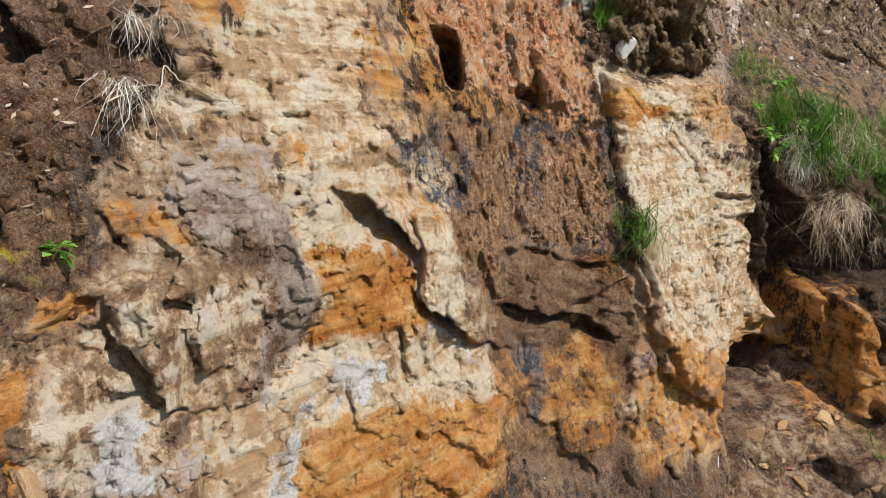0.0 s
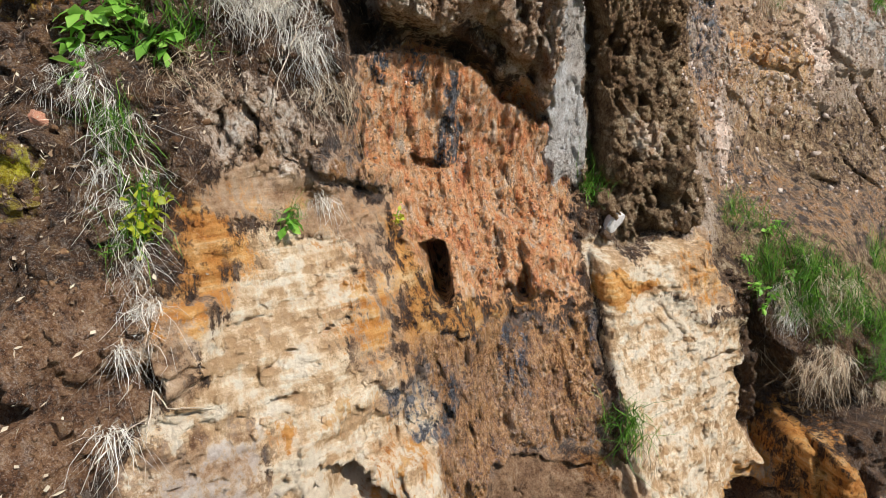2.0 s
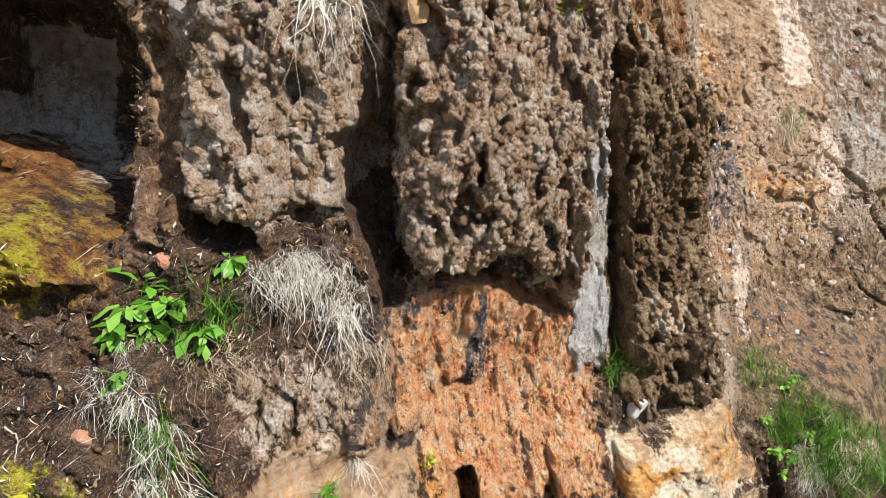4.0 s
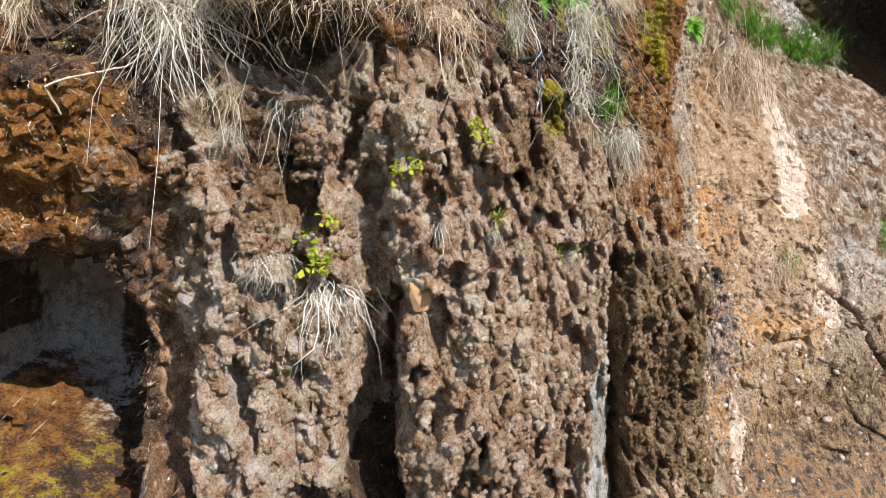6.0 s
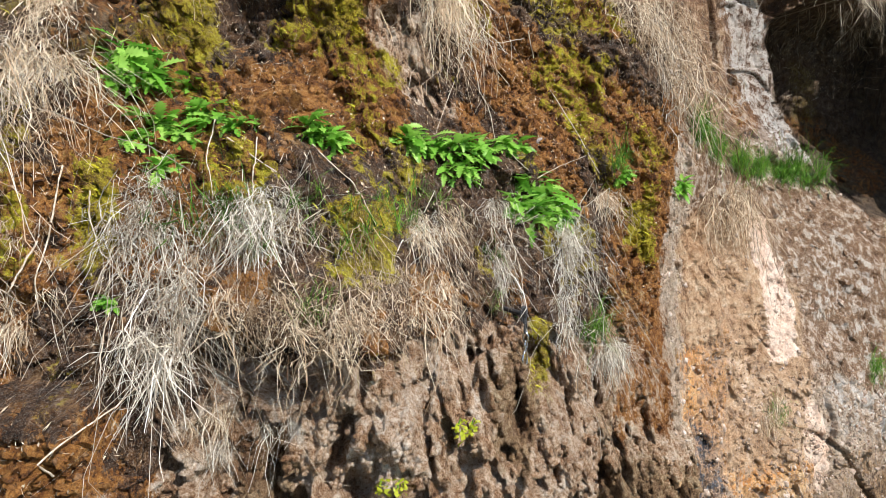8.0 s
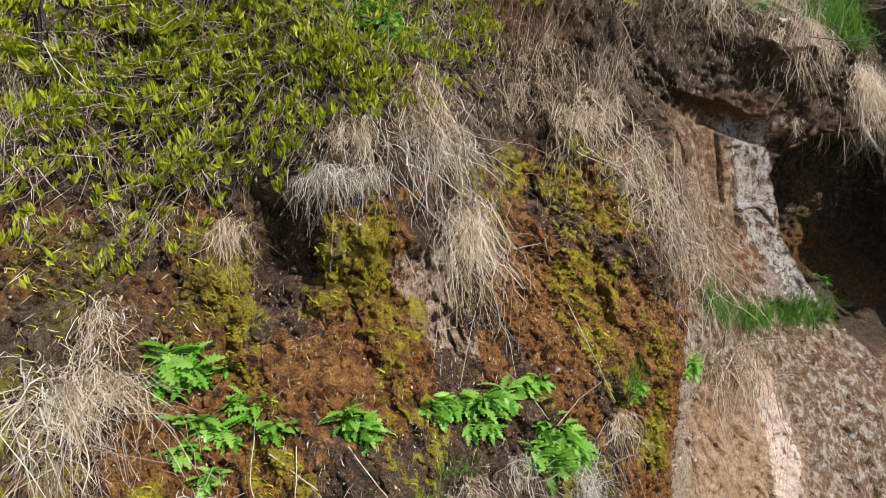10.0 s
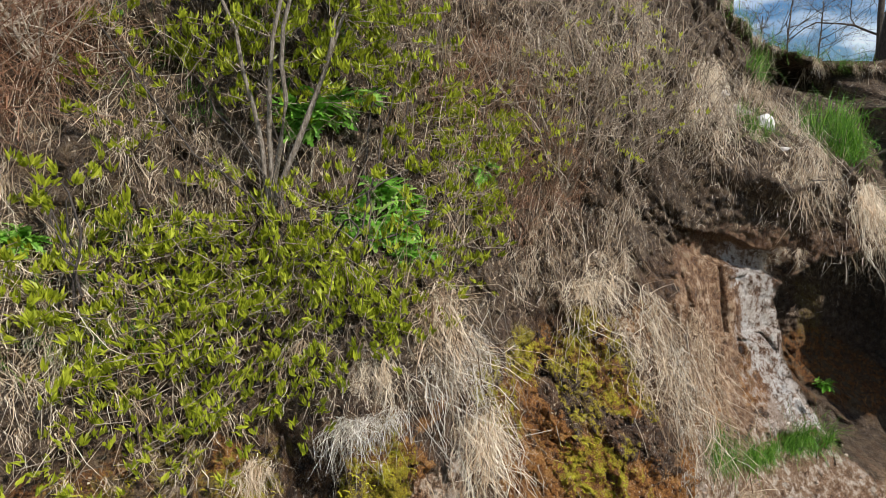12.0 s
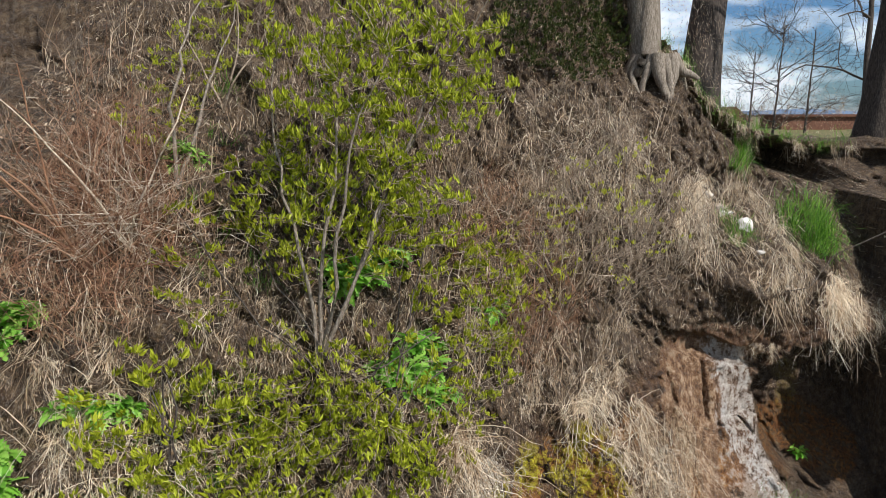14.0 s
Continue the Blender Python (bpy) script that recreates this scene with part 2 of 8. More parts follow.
    k.link(k.bump(k.noise(48.0, 3, k.stretch(1.6, 1.6, 0.8)), 1.0, 0.03), k.bsdf.inputs["Coat Normal"])
    return k.finish(color, rough_out, normal, shine, coat_weight=film, coat_roughness=0.16)


def mottled(name, dark, mid, light, scale=30.0, rough=0.85, bump=0.5, depth=0.006, specular=0.3, per=None, grain=None, broad=0.0):
    """A rough natural surface in three tones; per: vary by object ('object') or by loose piece ('island')."""
    k = Nodes(name)
    vector = k.stretch(*grain) if grain else None
    a, b = k.noise(scale, 5, vector, 0.65), k.noise(scale * 5, 4, None, 0.7)
    v = k.math("ADD", k.math("MULTIPLY", a, 0.65), k.math("MULTIPLY", b, 0.35))
    if per:
        n = k.tree.nodes.new("ShaderNodeObjectInfo" if per == "object" else "ShaderNodeNewGeometry")
        r = n.outputs["Random"] if per == "object" else n.outputs["Random Per Island"]
        v = k.math("ADD", v, k.span(r, 0, 1, -0.06, 0.06))
    if broad:
        v = k.math("ADD", v, k.math("MULTIPLY", k.math("SUBTRACT", k.noise(3.0, 4), 0.5), broad))
    color = k.ramp(v, (0.36, dark), (0.5, mid), (0.64, light))
    return k.finish(color, rough, k.bump(v, bump, depth), specular)


def leafy(name, dark, mid, light, translucent=0.35, rough=0.45):
    """Thin leaves and blades: they vary one by one and let some light through."""
    k = Nodes(name)
    g = k.tree.nodes.new("ShaderNodeNewGeometry").outputs["Random Per Island"]
    o = k.tree.nodes.new("ShaderNodeObjectInfo").outputs["Random"]
    n = k.noise(40.0, 3)
    v = k.math("ADD", k.math("MULTIPLY", g, 0.55), k.math("ADD", k.math("MULTIPLY", o, 0.35), k.math("MULTIPLY", n, 0.2)))
    color = k.ramp(v, (0.22, dark), (0.52, mid), (0.85, light))
    k.finish(color, rough, None, 0.3)
    t = k.tree.nodes.new("ShaderNodeBsdfTranslucent")
    k.link(color, t.inputs["Color"])
    m = k.tree.nodes.new("ShaderNodeMixShader")
    m.inputs[0].default_value = translucent
    k.link(k.bsdf.outputs[0], m.inputs[1])
    k.link(t.outputs[0], m.inputs[2])
    k.link(m.outputs[0], k.out.inputs["Surface"])
    return k.mat


ROCK = face_material()
PALE = mottled("pale_limestone", (0.42, 0.38, 0.35), (0.62, 0.58, 0.55), (0.78, 0.75, 0.72), 18, 0.85, 0.6, 0.01)
SANDSTONE = mottled("tan_sandstone", (0.22, 0.12, 0.06), (0.46, 0.28, 0.14), (0.62, 0.43, 0.25), 14, 0.9, 0.7, 0.012, 0.3, "object")
REDSTONE = mottled("red_sandstone", (0.24, 0.09, 0.05), (0.46, 0.20, 0.12), (0.60, 0.34, 0.23), 14, 0.9, 0.7, 0.012, 0.3, "object")
GREYSTONE = mottled("grey_stone", (0.16, 0.13, 0.12), (0.36, 0.30, 0.27), (0.52, 0.46, 0.42), 12, 0.9, 0.7, 0.012, 0.3, "object")
MOSS = leafy("moss", (0.20, 0.15, 0.01), (0.48, 0.43, 0.02), (0.70, 0.68, 0.06), 0.35, 0.9)
STRAW = leafy("dry_grass", (0.11, 0.06, 0.03), (0.60, 0.44, 0.29), (0.94, 0.83, 0.66), 0.35, 0.5)
GREYSTRAW = leafy("bleached_grass", (0.20, 0.15, 0.10), (0.80, 0.73, 0.62), (0.95, 0.92, 0.86), 0.35, 0.45)
LITTER = leafy("leaf_litter", (0.07, 0.04, 0.022), (0.26, 0.17, 0.10), (0.62, 0.52, 0.38), 0.15, 0.7)
RUSTSTRAW = leafy("russet_stems", (0.12, 0.05, 0.03), (0.30, 0.15, 0.085), (0.50, 0.33, 0.22), 0.15, 0.6)
GRASS = leafy("green_grass", (0.02, 0.06, 0.008), (0.075, 0.20, 0.02), (0.23, 0.42, 0.055), 0.35, 0.4)
HERB = leafy("herb_leaves", (0.05, 0.16, 0.018), (0.19, 0.44, 0.05), (0.42, 0.64, 0.14), 0.4, 0.35)
YELLOWLEAF = leafy("young_leaves", (0.16, 0.19, 0.012), (0.42, 0.47, 0.03), (0.70, 0.72, 0.09), 0.5, 0.4)
BARK = mottled("grey_bark", (0.07, 0.055, 0.042), (0.20, 0.165, 0.13), (0.38, 0.33, 0.28), 12, 0.9, 0.8, 0.015, 0.2, None, (6, 6, 1))
DARKBARK = mottled("dark_bark", (0.025, 0.02, 0.018), (0.07, 0.056, 0.048), (0.14, 0.12, 0.10), 10, 0.9, 0.9, 0.03, 0.2, None, (5, 5, 0.8))
TWIG = mottled("twig_bark", (0.10, 0.07, 0.05), (0.28, 0.21, 0.155), (0.56, 0.47, 0.37), 30, 0.8, 0.3, 0.003, 0.3, "island")
PALESTEM = mottled("dead_stems", (0.26, 0.19, 0.13), (0.50, 0.40, 0.30), (0.74, 0.66, 0.55), 30, 0.7, 0.3, 0.003, 0.3, "island")


# ---- the cliff face: depth y over x and z ----
X_LINES = np.array([-6, -3.2, -2, -1.4, -1, -0.5, 0, 0.5, 1, 1.5, 2.2, 3, 4, 5.5, 7.5, 10])
LEVELS, DEPTHS = [], []


def level(z, *depths):
    """The plan line of the face at one height."""
    LEVELS.append(z)
    DEPTHS.append(depths)


level(0, 0.94, 0.97, 1.07, 1.21, 1.39, 1.74, 2.10, 2.36, 2.60, 2.90, 3.60, 3.77, 4.53, 6.07, 8.35, 11.27)
level(1.5, 1.84, 1.35, 1.24, 1.38, 1.66, 2.07, 2.59, 3.09, 3.39, 3.85, 4.75, 4.67, 5.21, 6.67, 8.70, 11.17)
level(2.2, 2.21, 1.58, 1.35, 1.45, 1.91, 2.28, 2.85, 3.42, 3.59, 4.08, 4.78, 4.72, 5.51, 6.99, 8.86, 11.09)
level(3, 2.46, 1.96, 1.71, 1.67, 2.13, 2.61, 3.19, 3.80, 4.06, 4.41, 4.84, 5.03, 6.00, 7.42, 9.02, 10.96)
level(3.8, 2.59, 2.46, 2.41, 2.49, 2.62, 3.16, 3.74, 4.16, 4.49, 4.82, 5.42, 6.14, 6.57, 7.72, 9.11, 10.82)
level(4.5, 2.69, 2.97, 2.99, 3.03, 3.17, 3.32, 3.66, 4.04, 4.65, 4.97, 5.76, 6.32, 6.82, 7.83, 9.12, 10.71)
level(5.2, 2.90, 3.44, 3.80, 3.58, 3.38, 3.64, 3.59, 3.94, 4.59, 4.95, 6.01, 6.58, 7.09, 7.92, 9.09, 10.69)
level(6, 3.34, 3.60, 3.57, 3.51, 3.50, 3.72, 3.76, 4.21, 4.84, 5.27, 6.34, 7.06, 7.56, 8.09, 9.09, 10.79)
level(6.8, 3.83, 3.66, 3.58, 3.54, 3.65, 3.55, 4.07, 4.65, 5.08, 5.64, 6.81, 7.53, 8.10, 8.55, 9.49, 11.05)
level(7.5, 4.22, 3.69, 3.81, 3.98, 3.97, 4.17, 4.80, 5.10, 5.45, 5.91, 6.86, 7.73, 8.67, 9.46, 10.24, 11.31)
level(8.3, 4.56, 3.79, 4.30, 4.93, 4.92, 5.30, 5.72, 6.20, 6.30, 6.40, 7.28, 8.51, 9.18, 9.58, 10.88, 11.63)
level(9.2, 4.89, 4.63, 5.33, 5.34, 5.12, 5.37, 6.09, 6.76, 7.00, 7.17, 7.99, 8.79, 9.19, 9.61, 11.12, 12.02)
level(10.5, 5.56, 5.40, 5.94, 6.10, 6.21, 6.49, 6.94, 7.37, 7.76, 8.26, 9.00, 9.20, 8.95, 10.44, 12.29, 12.96)
level(12, 6.25, 6.31, 6.96, 7.26, 7.42, 7.76, 8.11, 8.32, 8.41, 8.44, 9.16, 9.68, 11.03, 12.81, 13.58, 13.54)
level(13.6, 7.78, 8.02, 8.41, 8.69, 8.87, 9.08, 9.25, 9.40, 9.55, 9.88, 10.85, 10.78, 12.25, 13.54, 13.98, 14.17)


def curve_through(knots, values, q):
    """Smooth curve through values at knots (first axis), read at q."""
    knots, values = np.asarray(knots, float), np.asarray(values, float)
    slope = np.gradient(values, knots, axis=0)
    i = np.clip(np.searchsorted(knots, q) - 1, 0, len(knots) - 2)
    h = knots[i + 1] - knots[i]
    a = np.clip((q - knots[i]) / h, 0, 1)
    a, h = a[:, None], h[:, None]
    return ((1 + 2 * a) * (1 - a) ** 2 * values[i] + a * (1 - a) ** 2 * h * slope[i] * 0.7
            + a * a * (3 - 2 * a) * values[i + 1] - a * a * (1 - a) * h * slope[i + 1] * 0.7)


def steps(*stretches):
    """Grid lines: (from, to, spacing) stretch after stretch."""
    return np.concatenate([np.arange(a, b - 1e-6, d) for a, b, d in stretches])


GX = steps((-6, -2.6, 0.06), (-2.6, 1.5, 0.0105), (1.5, 5.2, 0.019), (5.2, 10, 0.045))
GZ = steps((-0.6, 1.0, 0.05), (1.0, 8.6, 0.0105), (8.6, 10.2, 0.019), (10.2, 13.6, 0.035), (13.6, 17.0, 0.08))
FACE = curve_through(X_LINES, curve_through(LEVELS, DEPTHS, np.clip(GZ, 0, 13.6)).T, GX).T
FACE[GZ < 0] += GZ[GZ < 0][:, None] * 0.9
FACE[GZ > 13.6] += 0.62 * (GZ[GZ > 13.6] - 13.6)[:, None]
XX, ZZ = np.meshgrid(GX, GZ)
UU = XX + 0.62 * FACE  # runs along the wall where it turns away
PLAIN = FACE.copy()


def lattice(ix, iy, seed):
    h = (ix.astype(np.int64) * 374761393 + iy.astype(np.int64) * 668265263 + seed * 974634777) & 0x7FFFFFFF
    h = ((h ^ (h >> 13)) * 1274126177) & 0x7FFFFFFF
    return ((h ^ (h >> 16)) & 0xFFFF) / 65535.0


def value_noise(u, v, seed=0):
    iu, iv = np.floor(u), np.floor(v)
    a, b = u - iu, v - iv
    a, b = a * a * (3 - 2 * a), b * b * (3 - 2 * b)
    p, q = lattice(iu, iv, seed), lattice(iu + 1, iv, seed)
    r, s = lattice(iu, iv + 1, seed), lattice(iu + 1, iv + 1, seed)
    return (p * (1 - a) + q * a) * (1 - b) + (r * (1 - a) + s * a) * b - 0.5


def fbm(u, v, octaves=4, seed=0):
    total, gain = 0.0, 1.0
    for o in range(octaves):
        total = total + gain * value_noise(u * 2 ** o + 17.3 * o, v * 2 ** o - 9.1 * o, seed + o)
        gain *= 0.52
    return total


def lumps(u, v, seed=0):
    """Rounded lumps side by side: 1 in the middle of each, 0 between them."""
    iu, iv = np.floor(u), np.floor(v)
    near = np.full(u.shape, 9.0)
    for du in (-1, 0, 1):
        for dv in (-1, 0, 1):
            cu, cv = iu + du, iv + dv
            d = (u - cu - lattice(cu, cv, seed)) ** 2 + (v - cv - lattice(cu, cv, seed + 7)) ** 2
            near = np.minimum(near, d)
    return np.clip(1 - near, 0, 1)


def slabs(u, v, seed=0):
    """Blocky pieces: each cell has its own random height."""
    iu, iv = np.floor(u), np.floor(v)
    near, value = np.full(u.shape, 9.0), np.zeros(u.shape)
    for du in (-1, 0, 1):
        for dv in (-1, 0, 1):
            cu, cv = iu + du, iv + dv
            d = np.abs(u - cu - lattice(cu, cv, seed)) + np.abs(v - cv - lattice(cu, cv, seed + 7))
            h = lattice(cu, cv, seed + 13)
            value = np.where(d < near, h, value)
            near = np.minimum(near, d)
    return value


WARP_X = 0.13 * fbm(UU * 3.5, ZZ * 3.5, 5, 11)
WARP_Z = 0.13 * fbm(UU * 3.5, ZZ * 3.5, 5, 31)
SLOW_X, SLOW_Z = 0.2 * fbm(UU * 2.2, ZZ * 2.2, 2, 61), 0.2 * fbm(UU * 2.2, ZZ * 2.2, 2, 67)
GROUND = {name: np.zeros(FACE.shape) for name in MASKS}


def patch_of(points, margin):
    p = np.array(points)
    (x0, z0), (x1, z1) = p.min(0) - margin, p.max(0) + margin
    return (slice(np.searchsorted(GZ, z0), np.searchsorted(GZ, z1)), slice(np.searchsorted(GX, x0), np.searchsorted(GX, x1)))


def inside(points, s, warp=1.0):
    """Signed distance to the outline (positive inside) over the patch s."""
    x, z = XX[s] + warp * WARP_X[s], ZZ[s] + warp * WARP_Z[s]
    near, odd = np.full(x.shape, 9.0), np.zeros(x.shape, bool)
    for (ax, az), (bx, bz) in zip(points, points[1:] + points[:1]):
        ex, ez = bx - ax, bz - az
        t = np.clip(((x - ax) * ex + (z - az) * ez) / (ex * ex + ez * ez + 1e-9), 0, 1)
        near = np.minimum(near, np.hypot(x - ax - t * ex, z - az - t * ez))
        odd ^= ((az > z) != (bz > z)) & (x < ex * (z - az) / (ez + 1e-12) + ax)
    return np.where(odd, near, -near)


def smooth(v):
    v = np.clip(v, 0, 1)
    return v * v * (3 - 2 * v)


def zone(name, *points, soft=0.06, full=1.0, warp=1.0):
    """Rock or growth of one kind within an outline."""
    s = patch_of(points, soft + 0.12)
    m = full * smooth(inside(list(points), s, warp) / (2 * soft) + 0.5)
    GROUND[name][s] = np.maximum(GROUND[name][s], m)


def at_patch(table, x, z):
    """A table over the face at the grid point next to (x, z)."""
    return table[np.searchsorted(GZ, z), np.searchsorted(GX, x)]


def strip(names, *points, soft=0.06, full=1.0):
    """Take kinds of rock away within an outline."""
    s = patch_of(points, soft + 0.12)
    m = full * smooth(inside(list(points), s) / (2 * soft) + 0.5)
    for name in names:
        GROUND[name][s] *= 1 - m


def bulge(out, *points, edge=0.05, warp=0.4):
    """A block that stands proud (out > 0) or a hollow (out < 0) with an outline."""
    s = patch_of(points, 0.2)
    d = np.clip(inside(list(points), s, warp) / edge, 0, 1)
    FACE[s] -= out * np.sqrt(1 - (1 - d) ** 2)


def crack(width, depth, *points, warp=0.35):
    """A groove along a line."""
    s = patch_of(points, 0.25)
    x, z = XX[s] + warp * WARP_X[s], ZZ[s] + warp * WARP_Z[s]
    near = np.full(x.shape, 9.0)
    for (ax, az), (bx, bz) in zip(points, points[1:]):
        ex, ez = bx - ax, bz - az
        t = np.clip(((x - ax) * ex + (z - az) * ez) / (ex * ex + ez * ez + 1e-9), 0, 1)
        near = np.minimum(near, np.hypot(x - ax - t * ex, z - az - t * ez))
    FACE[s] += depth * np.exp(-(near / width) ** 2)


# the right-hand wall and the upper slope
GROUND["mud"][:] = smooth((XX - 1.55 - 0.4 * np.clip(ZZ - 6.5, 0, 4)) * 4) * smooth((ZZ - 2.9) * 2) * smooth((9.35 - ZZ) * 3)
GROUND["stone"][:] = GROUND["mud"] * smooth((8.7 - ZZ) * 0.8)
GROUND["humus_and_shade"][:] = smooth((ZZ - 9.0 - 0.14 * np.minimum(XX, 3.2)) * 1.3)
GROUND["humus_and_shade"][XX < -2.6] = np.maximum(GROUND["humus_and_shade"], smooth((ZZ - 8.8) * 2))[XX < -2.6]

zone("mud", (-1.18, 2.55), (-1.02, 2.61), (-0.76, 2.83), (-0.16, 3.04), (1.00, 2.18), (2.19, 1.56), (1.79, 0.66), (-1.24, 1.98), soft=0.15, full=0.9)

# bottom of the face: pale plaster-like sandstone, orange beds, grey crust
zone("cream", (-0.93, 3.36), (-0.78, 3.42), (-0.74, 3.69), (-0.58, 3.61), (-0.40, 3.56), (-0.27, 3.41), (-0.18, 3.21), (-0.11, 2.96), (0.02, 2.78), (0.07, 2.42), (0.24, 1.99), (0.26, 1.57), (0.17, 1.33), (-0.75, 1.78), (-0.74, 2.05), (-0.59, 2.16), (-0.46, 2.44), (-0.56, 2.66), (-0.69, 2.63), (-0.86, 2.79), (-1.00, 2.85), (-0.99, 3.03))
zone("orange", (-0.47, 2.60), (-0.37, 2.65), (-0.16, 2.44), (-0.06, 2.23), (0.18, 2.09), (0.21, 2.00), (-0.20, 2.20), (-0.40, 2.21), (-0.57, 2.16), (-0.51, 2.32), (-0.42, 2.43), soft=0.04)
zone("orange", (-0.53, 1.96), (-0.32, 1.89), (0.02, 1.83), (0.26, 1.86), (0.28, 1.28), (-0.59, 1.72), soft=0.09, full=0.85)
zone("orange", (-0.99, 2.74), (-0.84, 2.73), (-0.82, 2.60), (-0.97, 2.59), soft=0.03, full=0.7)
zone("orange", (-0.61, 3.00), (-0.50, 3.00), (-0.49, 2.90), (-0.62, 2.90), soft=0.03, full=0.55)
zone("orange", (-0.99, 3.82), (-0.75, 3.79), (-0.74, 3.48), (-0.84, 3.40), (-0.93, 3.53), soft=0.06, full=0.8)
zone("grey", (-0.83, 2.82), (-0.68, 2.77), (-0.52, 2.63), (-0.45, 2.54), (-0.46, 2.40), (-0.53, 2.28), (-0.59, 2.24), (-0.61, 2.09), (-0.79, 2.13), (-0.89, 2.27), (-1.00, 2.40), (-1.02, 2.50), (-0.85, 2.57), (-0.81, 2.69), soft=0.04)
zone("grey", (-1.09, 2.41), (-0.99, 2.40), (-0.84, 2.12), (-0.88, 2.07), (-1.10, 2.18), soft=0.04)
zone("grey", (-1.23, 2.50), (-1.18, 2.39), (-1.16, 2.23), (-1.17, 1.97), (-1.27, 2.02), (-1.28, 2.52), soft=0.05, full=0.9)
zone("grey", (-1.23, 2.59), (-1.02, 2.61), (-0.85, 2.55), (-0.70, 2.08), (-0.75, 1.78), (-1.09, 1.92), (-1.24, 2.13), soft=0.12, full=0.5)
zone("cream", (-1.09, 2.17), (-0.73, 2.09), (-0.75, 1.78), (-1.09, 1.92), soft=0.08, full=0.55)
zone("cream", (-0.99, 2.85), (-0.73, 2.77), (-0.81, 2.56), (-0.96, 2.53), soft=0.10, full=0.45)
zone("grey", (-0.87, 2.97), (-0.65, 2.97), (-0.63, 2.77), (-0.82, 2.76), soft=0.08, full=0.5)
zone("orange", (-0.42, 2.97), (-0.06, 2.96), (-0.04, 2.73), (-0.34, 2.76), soft=0.10, full=0.45)
zone("orange", (-0.58, 3.61), (-0.21, 3.40), (-0.17, 3.00), (-0.38, 3.15), soft=0.12, full=0.5)
zone("orange", (-0.89, 3.85), (-0.68, 3.94), (-0.29, 3.74), (-0.26, 3.54), (-0.74, 3.66), soft=0.08, full=0.5)
zone("orange", (-1.09, 2.52), (-1.02, 2.50), (-1.02, 2.43), (-1.09, 2.46), soft=0.02, full=0.9)
zone("orange", (-1.14, 2.38), (-1.09, 2.36), (-1.09, 2.18), (-1.12, 2.02), (-1.09, 1.92), (-1.16, 1.95), (-1.16, 2.15), soft=0.03, full=0.9)
zone("cream", (-1.13, 2.00), (-1.08, 2.01), (-1.07, 1.92), (-1.15, 1.95), soft=0.02)
zone("white", (-1.01, 2.14), (-0.89, 2.10), (-0.82, 1.95), (-0.87, 1.94), (-0.96, 2.02), soft=0.02)
zone("white", (-0.44, 2.10), (-0.28, 2.06), (-0.26, 1.95), (-0.41, 1.94), soft=0.04, full=0.7)
zone("white", (-0.54, 2.09), (-0.50, 2.08), (-0.52, 1.73), (-0.57, 1.76), soft=0.015, full=0.7)
zone("white", (-0.13, 2.18), (0.21, 2.00), (0.20, 1.88), (-0.11, 2.08), soft=0.03, full=0.6)
zone("blueblack", (-0.17, 2.95), (-0.09, 2.95), (-0.06, 2.71), (0.02, 2.70), (0.04, 2.52), (-0.04, 2.58), (-0.16, 2.79), soft=0.02, full=0.52)
bulge(0.12, (-1.01, 2.50), (-0.85, 2.50), (-0.79, 2.39), (-0.80, 2.21), (-0.83, 2.12), (-0.89, 2.22), (-0.97, 2.33), edge=0.06)
bulge(-0.12, (-1.05, 2.42), (-0.99, 2.39), (-0.94, 2.27), (-0.83, 2.13), (-0.84, 2.09), (-0.98, 2.21), (-1.03, 2.31), edge=0.03)
bulge(-0.06, (-0.86, 2.46), (-0.80, 2.44), (-0.81, 2.39), (-0.86, 2.42), edge=0.02)
bulge(0.05, (-0.85, 2.56), (-0.78, 2.55), (-0.77, 2.42), (-0.83, 2.44), edge=0.02)
bulge(0.04, (-1.10, 2.23), (-0.88, 2.07), (-0.82, 1.81), (-1.08, 1.92), edge=0.05)
bulge(0.035, (-0.81, 2.82), (-0.52, 2.64), (-0.44, 2.54), (-0.45, 2.40), (-0.53, 2.28), (-0.59, 2.22), (-0.61, 2.09), (-0.77, 2.12), edge=0.02, warp=0.6)
bulge(0.10, (-0.21, 2.73), (0.02, 2.55), (0.12, 2.30), (0.24, 1.99), (0.12, 2.03), (-0.03, 2.15), (-0.09, 2.33), (-0.11, 2.47), (-0.23, 2.60), edge=0.035)
bulge(-0.16, (-0.42, 2.77), (-0.29, 2.69), (-0.17, 2.57), (-0.10, 2.45), (-0.29, 2.53), (-0.37, 2.62), edge=0.03)
bulge(-0.14, (-0.17, 2.36), (-0.06, 2.25), (0.10, 2.11), (0.12, 2.03), (-0.01, 2.09), (-0.11, 2.22), edge=0.025)
crack(0.010, 0.06, (-0.16, 2.77), (-0.15, 2.62), (-0.10, 2.47), (-0.09, 2.33))
crack(0.012, 0.06, (-0.20, 2.17), (-0.16, 2.08), (-0.13, 1.98), (-0.10, 1.88))
crack(0.008, 0.04, (-0.73, 2.10), (-0.74, 1.99), (-0.76, 1.87))
crack(0.010, 0.05, (-1.03, 2.34), (-1.01, 2.25), (-1.01, 2.19), (-0.88, 2.13))
crack(0.008, 0.03, (-0.64, 2.47), (-0.66, 2.38), (-0.68, 2.31))
crack(0.010, 0.04, (-0.58, 2.16), (-0.38, 2.18))
for z0 in (2.05, 2.42, 2.78, 3.02):
    crack(0.005, 0.012, (-1.0, z0), (-0.6, z0 + 0.03), (-0.2, z0 - 0.02), warp=1.0)

